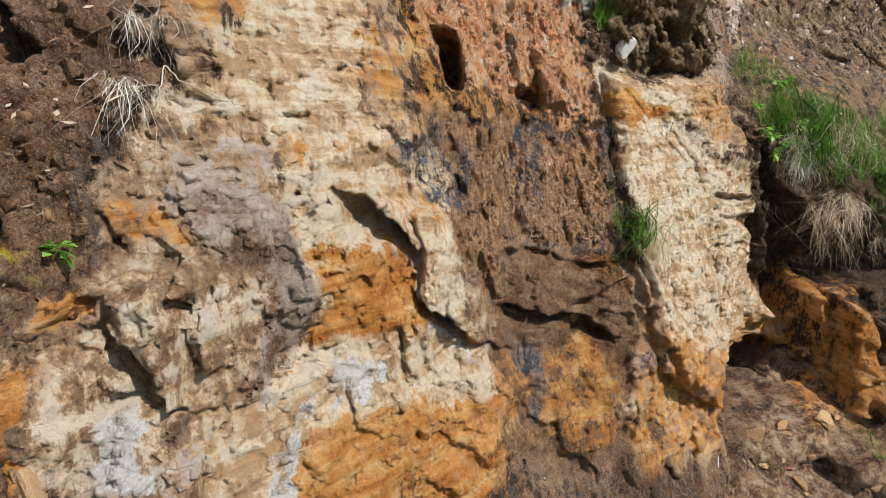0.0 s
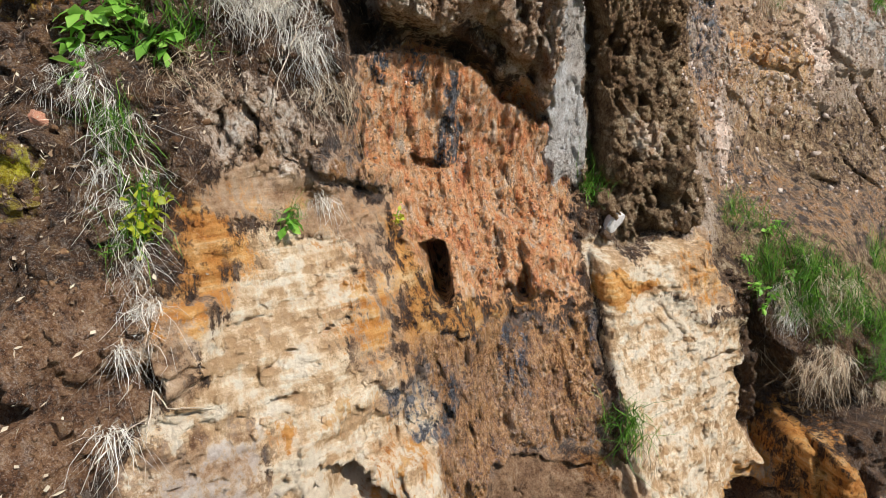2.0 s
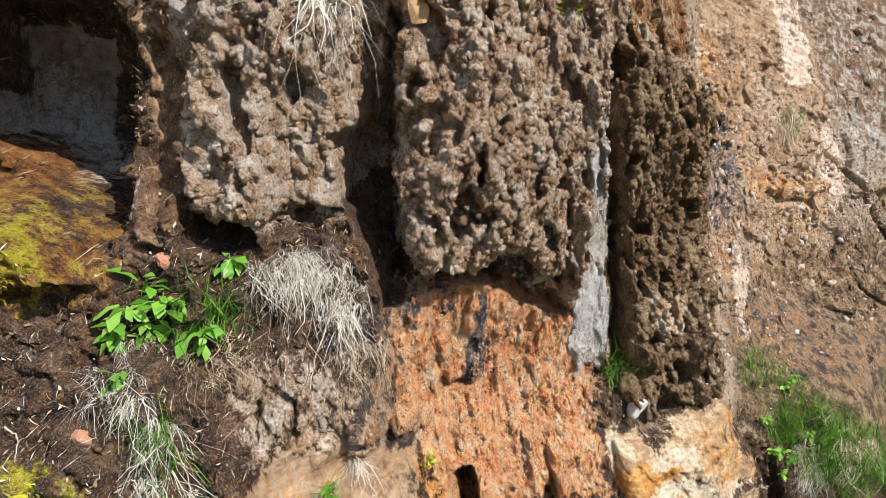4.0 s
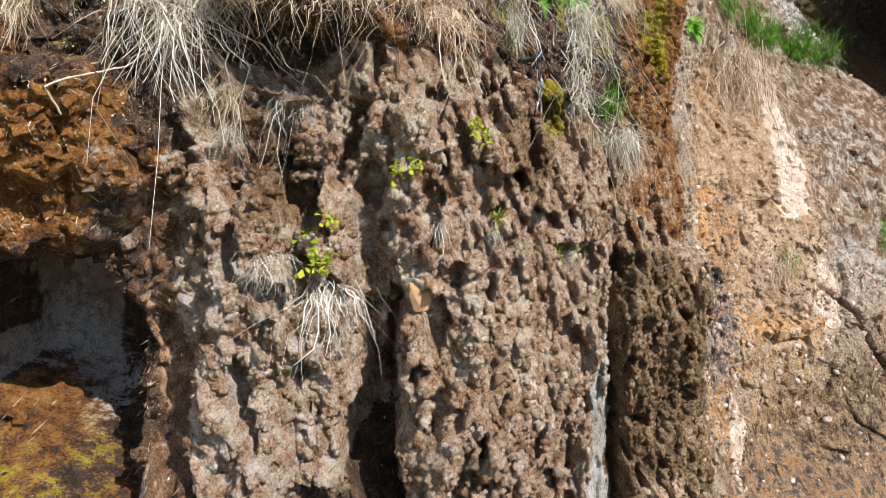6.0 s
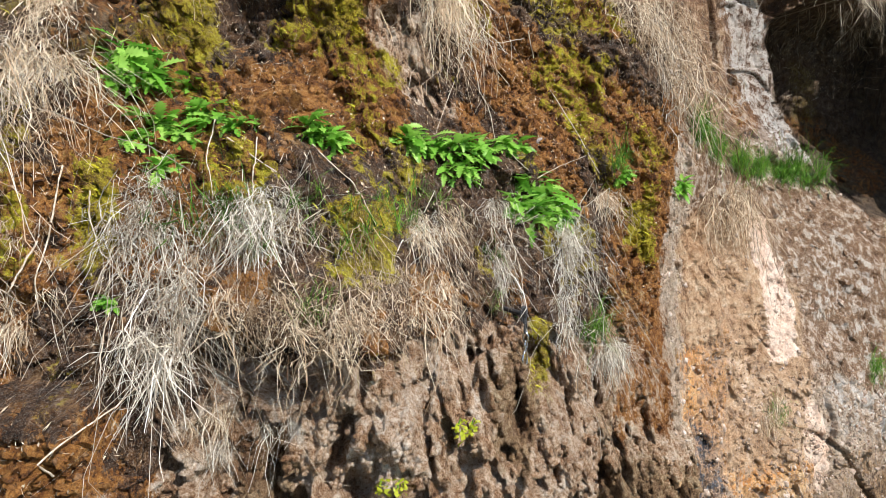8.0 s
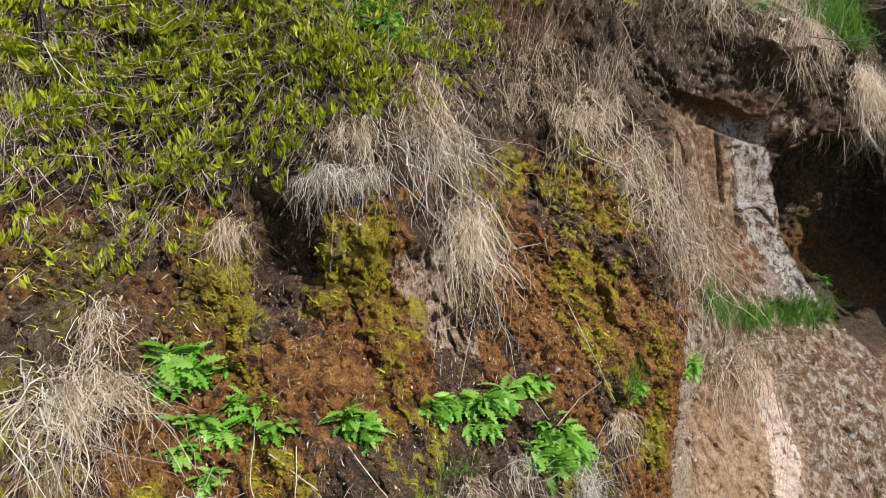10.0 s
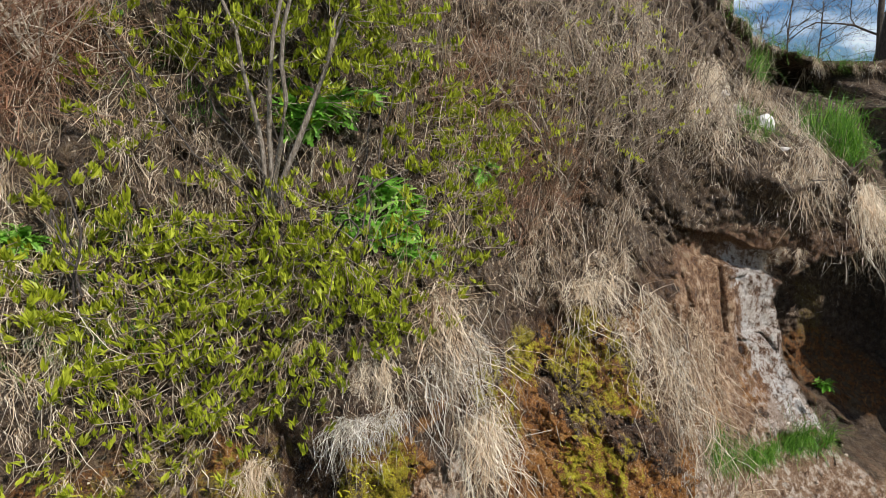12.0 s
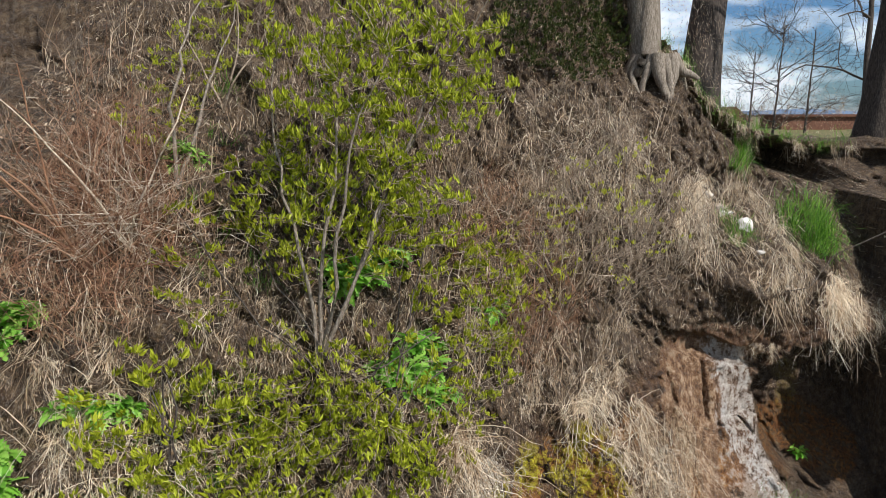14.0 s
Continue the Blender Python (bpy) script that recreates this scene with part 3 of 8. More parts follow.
# the wet gully
zone("wet", (-0.22, 3.40), (-0.06, 3.04), (0.93, 2.92), (0.97, 2.24), (1.11, 1.66), (0.97, 1.36), (0.77, 1.06), (0.20, 1.27), (0.26, 1.86), (0.24, 1.97), (0.12, 2.32), (0.02, 2.57), (-0.04, 2.93), soft=0.05)
zone("red", (-0.39, 4.37), (-0.10, 4.44), (0.20, 4.39), (0.68, 4.08), (0.79, 3.48), (0.86, 3.08), (0.72, 3.02), (0.20, 3.26), (-0.05, 3.47), (-0.26, 3.66), (-0.41, 4.01), soft=0.05)
zone("red", (0.72, 2.86), (0.92, 2.79), (0.90, 2.42), (0.74, 2.37), soft=0.04, full=0.7)
zone("orange", (0.65, 1.87), (0.82, 1.81), (0.84, 1.55), (0.67, 1.61), soft=0.03, full=0.6)
zone("orange", (0.60, 1.53), (0.91, 1.53), (0.90, 1.38), (0.63, 1.39), soft=0.03, full=0.6)
zone("orange", (-0.29, 3.72), (0.01, 3.52), (0.01, 3.24), (-0.21, 3.30), soft=0.03, full=0.6)
zone("blueblack", (-0.16, 4.36), (-0.06, 4.38), (-0.07, 4.19), (-0.15, 4.20), soft=0.015, full=0.52)
zone("blueblack", (0.06, 4.28), (0.17, 4.30), (0.18, 3.85), (0.02, 3.85), soft=0.02, full=0.52)
zone("blueblack", (-0.36, 4.37), (-0.21, 4.39), (-0.22, 4.25), (-0.34, 4.26), soft=0.02, full=0.52)
zone("blueblack", (0.34, 1.91), (0.49, 1.84), (0.50, 1.47), (0.38, 1.52), soft=0.02, full=0.52)
bulge(-0.22, (-0.05, 3.47), (0.09, 3.43), (0.11, 3.15), (0.01, 3.17), edge=0.05)
bulge(-0.12, (0.42, 3.21), (0.57, 3.16), (0.56, 3.06), (0.43, 3.11), edge=0.03)
bulge(0.10, (0.34, 3.51), (0.56, 3.48), (0.64, 3.12), (0.40, 3.18), edge=0.06)
bulge(-0.10, (0.28, 2.11), (0.61, 2.02), (0.86, 1.91), (0.94, 1.81), (0.68, 1.86), (0.60, 1.95), (0.33, 2.04), edge=0.025)
bulge(-0.08, (0.65, 1.90), (0.85, 1.83), (0.78, 1.80), (0.67, 1.83), edge=0.02)
bulge(0.06, (0.21, 2.44), (0.97, 2.25), (1.04, 2.17), (0.53, 1.99), (0.24, 2.12), edge=0.05)
crack(0.02, 0.06, (0.24, 2.38), (0.54, 2.31), (0.93, 2.21))

# the pale buttress beside it
zone("cream", (0.99, 3.29), (1.26, 3.16), (1.93, 3.26), (2.09, 2.82), (2.25, 2.70), (2.22, 1.90), (2.46, 1.57), (1.93, 1.50), (1.68, 1.28), (1.52, 1.18), (1.11, 1.66), (1.21, 1.88), (1.02, 2.62), (0.97, 2.92), soft=0.05)
zone("orange", (1.00, 3.17), (1.26, 3.18), (1.24, 3.06), (1.00, 3.06), soft=0.02, full=0.9)
zone("orange", (1.08, 1.91), (1.85, 1.61), (2.45, 1.65), (2.47, 1.27), (1.90, 1.25), (1.77, 0.95), (1.07, 1.23), soft=0.08, full=0.6)
zone("orange", (1.51, 3.24), (2.00, 3.30), (2.09, 2.86), (1.57, 2.98), soft=0.06, full=0.45)
bulge(0.16, (0.98, 3.29), (1.93, 3.26), (2.24, 2.70), (2.22, 1.90), (2.46, 1.57), (1.88, 1.49), (1.71, 1.27), (1.20, 1.63), (1.02, 2.35), edge=0.10)
bulge(-0.05, (1.77, 2.55), (2.11, 2.48), (2.10, 2.45), (1.76, 2.50), edge=0.02)
bulge(-0.10, (2.06, 2.34), (2.29, 2.33), (2.31, 2.08), (2.12, 2.26), edge=0.03)
crack(0.012, 0.05, (1.44, 2.93), (1.62, 2.69), (1.66, 2.58))
crack(0.02, 0.08, (1.09, 2.25), (1.14, 2.12), (1.13, 1.95))
crack(0.01, 0.03, (1.74, 2.53), (1.81, 2.23), (1.75, 2.01))
bulge(-0.45, (1.83, 1.41), (2.08, 1.45), (2.37, 1.44), (2.46, 1.37), (2.37, 1.13), (1.94, 1.07), (1.73, 1.07), edge=0.06)
zone("orange", (2.08, 1.45), (2.74, 1.91), (2.99, 1.83), (3.08, 1.34), (2.63, 1.28), soft=0.1, full=0.5)
bulge(0.10, (2.54, 1.83), (2.70, 1.87), (2.71, 1.28), (2.55, 1.28), edge=0.05)
bulge(0.14, (2.78, 1.83), (2.99, 1.79), (3.01, 1.28), (2.78, 1.24), edge=0.06)
bulge(0.08, (3.20, 1.55), (3.32, 1.53), (3.28, 1.27), (3.15, 1.29), edge=0.04)
bulge(-0.42, (2.27, 2.90), (2.44, 2.53), (2.72, 2.25), (3.75, 1.94), (3.71, 1.77), (2.90, 1.81), (2.61, 1.80), (2.48, 1.44), (2.37, 1.82), edge=0.10)

# the spring-fed tufa curtain: pillars, the gap between them, the cave at its side
zone("tufa", (-1.26, 6.40), (-1.13, 6.74), (-0.46, 6.84), (0.05, 6.78), (1.31, 6.48), (1.99, 5.87), (1.90, 5.26), (1.78, 3.59), (1.09, 3.68), (1.17, 3.49), (1.06, 3.64), (0.72, 4.07), (0.65, 4.08), (0.25, 4.61), (0.09, 4.46), (-0.18, 4.50), (-0.37, 4.64), (-0.37, 5.10), (-0.51, 5.01), (-0.61, 4.85), (-0.92, 4.82), (-1.20, 4.87), (-1.27, 5.42), soft=0.05)
zone("tufa", (-0.97, 4.21), (-0.78, 4.27), (-0.51, 4.13), (-0.27, 3.74), (-0.59, 3.83), (-0.86, 3.90), soft=0.06, full=0.7)
zone("rust", (-2.08, 6.70), (-1.40, 6.69), (-1.50, 6.13), (-1.67, 5.92), (-2.18, 5.95), (-2.67, 6.21), (-2.60, 6.70), soft=0.08, full=0.95)
bulge(0.16, (-1.10, 6.25), (-0.49, 6.31), (-0.47, 5.60), (-0.48, 5.21), (-0.61, 4.87), (-0.92, 4.82), (-1.19, 4.88), (-1.29, 5.15), (-1.12, 5.64), edge=0.12)
bulge(0.20, (-0.33, 6.57), (0.26, 6.70), (0.94, 6.07), (0.86, 5.39), (0.78, 4.17), (0.25, 4.59), (0.09, 4.45), (-0.18, 4.49), (-0.34, 4.66), (-0.37, 5.22), edge=0.14)
bulge(0.12, (1.07, 5.74), (1.96, 5.51), (1.79, 3.53), (1.09, 3.68), edge=0.10)
bulge(-0.40, (-0.60, 5.15), (-0.51, 5.22), (-0.39, 5.38), (-0.37, 5.80), (-0.30, 5.74), (-0.33, 5.05), (-0.23, 4.55), (-0.37, 4.48), (-0.46, 4.69), (-0.58, 4.88), edge=0.07)
bulge(-0.30, (-0.41, 4.54), (-0.26, 4.55), (0.20, 4.50), (0.44, 4.31), (0.72, 4.11), (0.66, 4.04), (0.33, 4.27), (0.17, 4.38), (-0.29, 4.40), (-0.39, 4.37), edge=0.05)
bulge(-0.28, (-1.23, 4.87), (-0.95, 4.83), (-0.90, 4.70), (-0.99, 4.67), (-1.19, 4.75), edge=0.05)
bulge(-0.15, (-0.84, 6.35), (-0.59, 6.33), (-0.61, 6.02), (-0.80, 6.05), edge=0.05)
bulge(-0.12, (0.21, 6.24), (0.35, 6.24), (0.38, 6.03), (0.24, 6.06), edge=0.04)
crack(0.045, 0.30, (1.03, 5.64), (0.94, 5.24), (1.05, 4.58), (1.07, 3.69))
crack(0.035, 0.15, (-0.45, 6.56), (-0.52, 6.38), (-0.54, 6.26))
crack(0.03, 0.14, (0.38, 6.52), (0.40, 6.27), (0.38, 6.12))
zone("white", (0.93, 5.72), (0.86, 5.39), (1.02, 4.43), (1.01, 3.68), (1.00, 3.68), (0.81, 3.71), (0.74, 4.03), (0.79, 3.78), (0.73, 4.69), (0.80, 5.28), soft=0.02)
zone("orange", (-0.28, 5.80), (-0.13, 5.78), (-0.15, 5.64), (-0.27, 5.65), soft=0.02, full=0.8)
zone("cream", (-0.13, 5.26), (-0.01, 5.28), (-0.02, 5.15), (-0.12, 5.15), soft=0.02, full=0.8)
zone("cream", (1.22, 4.24), (1.57, 4.10), (1.53, 3.83), (1.31, 3.93), soft=0.03, full=0.7)
zone("orange", (1.42, 5.64), (1.76, 5.54), (1.82, 4.11), (1.44, 3.86), (1.35, 4.04), (1.56, 4.61), soft=0.05, full=0.45)
bulge(0.28, (-2.60, 6.85), (-1.50, 6.78), (-1.33, 6.25), (-1.54, 5.95), (-1.96, 5.88), (-2.71, 5.95), edge=0.15)
bulge(-0.65, (-2.34, 5.92), (-1.96, 5.87), (-1.62, 5.86), (-1.51, 5.60), (-1.54, 5.22), (-1.44, 4.75), (-1.53, 4.73), (-1.74, 4.84), (-2.01, 4.94), (-2.49, 5.21), edge=0.05)
# unseen buttress, added out of view to block the sun from the right-hand hollow
bulge(3.0, (6.95, 5.0), (6.95, 12.0), (9.8, 12.1), (9.8, 5.0), edge=0.5)
zone("grey", (-2.80, 5.75), (-1.99, 5.73), (-2.01, 5.26), (-1.94, 4.89), (-2.55, 5.02), (-2.85, 5.21), soft=0.03)
zone("white", (-2.60, 5.55), (-2.29, 5.57), (-2.01, 5.34), (-1.90, 4.89), (-2.46, 5.02), soft=0.06, full=0.7)
cave = patch_of(((-2.34, 5.95), (-1.40, 4.80)), 0.1)
for name in ("grey", "white"):
    GROUND[name][cave] *= smooth((FACE[cave] - PLAIN[cave] - 0.35) / 0.3)
zone("moss", (-2.36, 4.93), (-1.92, 4.92), (-1.64, 4.79), (-1.48, 4.63), (-1.90, 4.60), (-2.25, 4.71), soft=0.09, full=0.85)
for m in (((-1.07, 6.20), (-0.99, 6.18), (-0.97, 5.49), (-1.09, 5.43)), ((-1.00, 5.21), (-0.64, 5.23), (-0.61, 4.88), (-0.90, 4.95)), ((0.61, 4.78), (0.75, 4.71), (0.78, 4.13), (0.64, 4.23))):
    zone("ash", *m, soft=0.06, full=0.42)
zone("mud", (-1.46, 6.18), (-1.28, 6.15), (-1.28, 4.92), (-1.24, 4.73), (-1.43, 4.75), (-1.50, 5.63), soft=0.03)
zone("red", (-1.46, 6.18), (-1.28, 6.15), (-1.28, 4.92), (-1.24, 4.73), (-1.43, 4.75), (-1.50, 5.63), soft=0.03, full=0.42)
bulge(0.30, (-2.40, 4.98), (-1.94, 4.93), (-1.64, 4.79), (-1.48, 4.60), (-2.19, 4.61), edge=0.12)
bulge(0.10, (-1.50, 5.04), (-1.40, 5.04), (-1.36, 4.84), (-1.26, 4.71), (-1.38, 4.72), edge=0.04)
bulge(0.05, (-1.29, 4.93), (-1.25, 4.93), (-1.23, 4.80), (-1.27, 4.80), edge=0.02)

# the leaning wall further along
zone("blueblack", (2.00, 5.59), (2.24, 5.26), (2.43, 4.98), (2.36, 4.39), (2.01, 4.39), (1.96, 5.08), soft=0.06, full=0.52)
zone("blueblack", (1.95, 5.55), (2.38, 5.21), (2.41, 4.78), (1.94, 5.05), soft=0.06, full=0.52)
zone("pink", (3.17, 6.97), (3.42, 6.69), (3.43, 5.55), (3.17, 5.55), (3.15, 6.19), soft=0.04)
zone("pink", (3.48, 5.35), (3.74, 4.84), (3.78, 4.33), (3.54, 4.39), (3.42, 5.07), soft=0.03)
zone("pink", (2.33, 4.28), (2.45, 4.00), (2.30, 3.52), (2.20, 3.73), soft=0.03, full=0.8)
zone("pink", (3.42, 5.23), (3.66, 4.86), (3.76, 4.43), (3.53, 4.43), soft=0.03, full=0.7)
zone("white", (3.89, 6.76), (4.58, 6.43), (4.90, 5.41), (4.83, 4.72), (4.10, 5.65), soft=0.15, full=0.6)
zone("pink", (2.64, 5.75), (2.96, 5.66), (3.04, 5.01), (2.73, 5.07), soft=0.06, full=0.5)
zone("white", (4.42, 6.78), (4.83, 6.34), (5.08, 5.54), (4.59, 6.10), soft=0.05, full=0.75)
zone("white", (3.05, 9.31), (3.80, 9.29), (4.06, 8.49), (3.79, 8.01), (4.54, 7.59), (4.62, 7.13), (3.94, 7.29), (3.33, 7.70), (3.35, 8.47), soft=0.05, full=0.6)
zone("blueblack", (3.24, 9.26), (3.73, 9.22), (3.86, 8.69), (3.40, 8.60), soft=0.04, full=0.52)
zone("white", (3.72, 6.90), (5.09, 6.65), (5.00, 4.21), (4.02, 4.87), (3.57, 5.66), soft=0.2, full=0.42)
zone("orange", (1.88, 6.07), (2.35, 5.89), (2.30, 4.79), (2.32, 3.77), (1.92, 3.94), (1.87, 5.14), soft=0.06, full=0.55)
zone("wet", (2.09, 5.48), (2.54, 5.29), (2.43, 4.40), (2.02, 4.45), soft=0.05, full=0.36)
crack(0.03, 0.12, (3.55, 4.94), (3.99, 4.66), (4.30, 4.16), (4.57, 3.86))
crack(0.02, 0.07, (2.79, 4.60), (3.26, 4.49), (3.35, 4.56))
crack(0.02, 0.08, (3.80, 3.86), (3.88, 3.68), (4.25, 3.43))
crack(0.015, 0.06, (2.95, 5.91), (3.19, 5.69))
bulge(0.05, (3.02, 4.95), (3.39, 5.01), (3.39, 4.51), (2.89, 4.55), edge=0.06)
bulge(0.08, (3.50, 3.88), (3.80, 3.84), (3.66, 3.53), (3.35, 3.59), edge=0.05)
bulge(0.10, (3.40, 8.60), (4.06, 8.49), (4.05, 7.87), (4.57, 7.14), (3.45, 7.51), edge=0.12)
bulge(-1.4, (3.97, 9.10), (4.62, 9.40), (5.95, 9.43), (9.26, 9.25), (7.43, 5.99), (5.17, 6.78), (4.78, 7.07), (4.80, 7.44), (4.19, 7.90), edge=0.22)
# dark soil colour over the recess paints in the shade of its overhang
zone("humus_and_shade", (3.97, 9.10), (4.62, 9.40), (9.26, 9.25), (7.43, 5.99), (5.17, 6.78), (4.69, 7.08), (4.19, 7.90), soft=0.08, full=1.0)

# mossy, rust-brown earth above the curtain
zone("rust", (-1.26, 8.28), (-0.35, 8.42), (-0.22, 7.79), (-0.50, 7.78), (-1.11, 8.01), soft=0.1, full=0.9)
zone("rust", (0.22, 8.33), (1.01, 8.59), (2.01, 7.82), (1.46, 7.51), (0.58, 7.87), soft=0.1, full=0.9)
zone("rust", (-2.17, 7.75), (-1.85, 7.66), (-1.76, 7.06), (-2.09, 7.02), soft=0.1, full=0.9)
zone("tufa", (-0.56, 8.62), (-0.12, 8.68), (0.03, 7.92), (-0.49, 8.18), soft=0.06, full=0.7)
for m in (
    ((-1.82, 7.69), (-1.66, 7.65), (-1.58, 7.20), (-1.76, 7.26)), ((-0.58, 7.51), (-0.24, 7.46), (-0.23, 7.15), (-0.55, 7.21)),
    ((1.29, 7.32), (1.58, 7.32), (1.64, 6.82), (1.29, 7.00)), ((0.46, 6.63), (0.62, 6.58), (0.61, 6.36), (0.47, 6.45)),
    ((-1.02, 8.73), (-0.56, 9.05), (-0.55, 8.37), (-1.02, 8.41)), ((-2.51, 8.85), (-2.09, 8.91), (-2.02, 8.54), (-2.34, 8.45)),
    ((-1.89, 8.93), (-1.42, 8.97), (-1.36, 8.24), (-1.73, 8.36)), ((0.28, 9.35), (0.56, 9.33), (0.53, 8.81), (0.26, 8.95)),
    ((0.91, 9.51), (1.20, 9.45), (1.14, 9.01), (0.93, 9.07)), ((1.38, 7.89), (1.88, 7.67), (1.85, 7.55), (1.41, 7.74)),
    ((-2.33, 4.92), (-1.88, 4.91), (-1.65, 4.74), (-1.50, 4.65), (-1.54, 4.56), (-2.09, 4.53)), ((-1.79, 4.03), (-1.43, 3.97), (-1.42, 3.83), (-1.68, 3.77)),
    ((-2.75, 9.10), (-2.26, 8.96), (-2.15, 8.57), (-2.57, 8.63)), ((4.18, 8.90), (4.61, 8.77), (4.57, 8.29), (4.28, 8.35)),
    ((-1.20, 2.71), (-1.12, 2.66), (-1.11, 2.60), (-1.19, 2.60)),
):
    zone("moss", *m, soft=0.09, full=0.72)
bulge(-0.25, (-1.39, 9.04), (-0.96, 9.03), (-0.93, 8.52), (-1.32, 8.52), edge=0.1)
bulge(-0.30, (-1.15, 7.04), (-0.52, 6.94), (-0.45, 6.76), (-0.63, 6.62), (-1.05, 6.68), (-1.14, 6.85), edge=0.08)
bulge(0.18, (-1.14, 7.24), (-0.56, 7.26), (0.02, 6.98), (0.01, 6.79), (-0.52, 6.93), (-1.12, 7.04), edge=0.12)
bulge(-0.18, (1.01, 8.21), (1.21, 8.21), (1.21, 7.94), (0.98, 7.94), edge=0.06)
bulge(-0.25, (2.39, 10.00), (3.14, 9.76), (4.24, 9.39), (4.11, 9.13), (3.05, 9.42), (2.42, 9.72), edge=0.1)
crack(0.05, 0.2, (2.45, 8.86), (2.47, 8.53))
crack(0.05, 0.2, (2.81, 8.47), (2.88, 8.15))
zone("mud", (2.41, 9.66), (3.92, 9.19), (4.08, 7.87), (2.46, 8.32), soft=0.1)
zone("cream", (5.21, 10.25), (6.73, 10.07), (6.31, 9.58), (5.35, 9.86), soft=0.12, full=0.4)
bulge(-2.6, (3.17, 13.34), (4.79, 12.50), (6.59, 12.08), (9.93, 11.97), (9.58, 10.39), (6.89, 11.38), (5.28, 11.84), (3.68, 12.74), edge=0.28)

zone("mud", (1.90, 1.34), (3.40, 1.36), (3.20, 0.36), (1.62, 0.75), soft=0.12, full=0.9)
# dark soil tone here also stands for the shade under the shrub
zone("humus_and_shade", (-3.04, 9.23), (-2.01, 9.00), (-1.58, 8.81), (-1.53, 8.08), (-2.71, 8.39), soft=0.2, full=0.5)
zone("wet", (2.15, 5.97), (3.75, 6.27), (4.93, 4.52), (4.29, 2.88), (2.11, 3.36), (1.92, 4.31), soft=0.2, full=0.62)
zone("grey", (2.63, 6.09), (3.95, 6.16), (4.95, 4.76), (4.41, 3.04), (2.41, 3.51), soft=0.25, full=0.5)
bulge(0.22, (1.86, 1.00), (2.50, 1.11), (3.28, 1.05), (3.34, 0.32), (1.73, 0.70), edge=0.2)
bulge(0.12, (2.56, 1.00), (3.08, 1.02), (3.13, 0.71), (2.57, 0.75), edge=0.06)
zone("orange", (-0.26, 3.66), (0.92, 3.34), (0.94, 2.52), (-0.10, 2.96), soft=0.1, full=0.48)
zone("wet", (-0.41, 4.01), (-0.27, 3.74), (-0.28, 3.42), (-0.41, 3.60), (-0.59, 3.83), soft=0.1, full=0.5)
# brown earth and dull sandstone beside the pale face
strip(("cream", "orange"), (-1.40, 3.43), (-0.92, 3.51), (-0.78, 3.45), (-0.75, 3.21), (-0.88, 3.15), (-1.00, 3.05), (-1.00, 2.85), (-1.00, 2.59), (-1.25, 2.65), soft=0.05, full=0.9)
strip(("cream",), (-1.01, 3.05), (-0.61, 3.05), (-0.57, 2.70), (-0.78, 2.60), (-1.00, 2.59), soft=0.08, full=0.55)
zone("russet", (-1.46, 3.42), (-0.97, 3.50), (-0.88, 3.22), (-1.00, 3.06), (-1.04, 2.85), (-0.99, 2.62), (-1.02, 2.51), (-1.13, 2.44), (-1.27, 2.50), soft=0.08, full=0.95)
zone("sand", (-0.94, 3.42), (-0.77, 3.45), (-0.74, 3.21), (-0.61, 3.03), (-0.58, 2.82), (-0.43, 2.81), (-0.48, 2.67), (-0.63, 2.67), (-0.78, 2.61), (-0.85, 2.51), (-1.00, 2.59), (-1.02, 2.85), (-1.00, 3.04), (-0.88, 3.16), soft=0.08, full=0.9)
zone("orange", (-1.16, 2.80), (-1.13, 2.80), (-1.11, 2.66), (-1.16, 2.66), soft=0.03, full=0.5)
zone("orange", (-0.98, 2.78), (-0.85, 2.77), (-0.83, 2.66), (-0.96, 2.66), soft=0.03, full=0.5)
zone("orange", (-0.60, 2.96), (-0.50, 2.96), (-0.50, 2.90), (-0.60, 2.90), soft=0.02, full=0.5)
zone("sand", (-0.53, 3.57), (-0.18, 3.66), (-0.06, 2.99), (-0.21, 2.80), (-0.32, 2.90), (-0.35, 3.23), soft=0.06, full=0.85)
strip(("cream",), (-0.46, 3.58), (-0.18, 3.66), (-0.06, 2.99), (-0.21, 2.84), (-0.32, 3.08), soft=0.07, full=0.5)
bulge(-0.28, (-1.39, 3.39), (-1.27, 3.41), (-1.21, 3.20), (-1.23, 3.15), (-1.29, 3.13), edge=0.06, warp=0.4)
bulge(-0.12, (-1.08, 3.28), (-0.93, 3.25), (-0.96, 3.18), (-1.13, 3.19), edge=0.03, warp=0.4)
bulge(-0.1, (-1.21, 2.76), (-1.16, 2.74), (-1.17, 2.66), (-1.21, 2.66), edge=0.03, warp=0.4)
bulge(0.08, (-0.94, 3.40), (-0.77, 3.43), (-0.74, 3.21), (-0.88, 3.17), edge=0.05, warp=0.4)
bulge(-0.06, (-0.61, 3.04), (-0.49, 3.04), (-0.49, 3.02), (-0.60, 3.02), edge=0.01, warp=0.4)
bulge(-0.05, (-0.84, 2.88), (-0.77, 2.87), (-0.77, 2.85), (-0.84, 2.86), edge=0.01, warp=0.4)
crack(0.006, 0.03, (-0.99, 2.79), (-0.90, 2.77), (-0.81, 2.75))
crack(0.006, 0.03, (-0.83, 2.71), (-0.72, 2.69), (-0.59, 2.69))
crack(0.008, 0.05, (-1.04, 2.74), (-1.00, 2.66), (-0.98, 2.59))
crack(0.008, 0.04, (-0.91, 3.08), (-0.87, 3.05), (-0.77, 3.04))
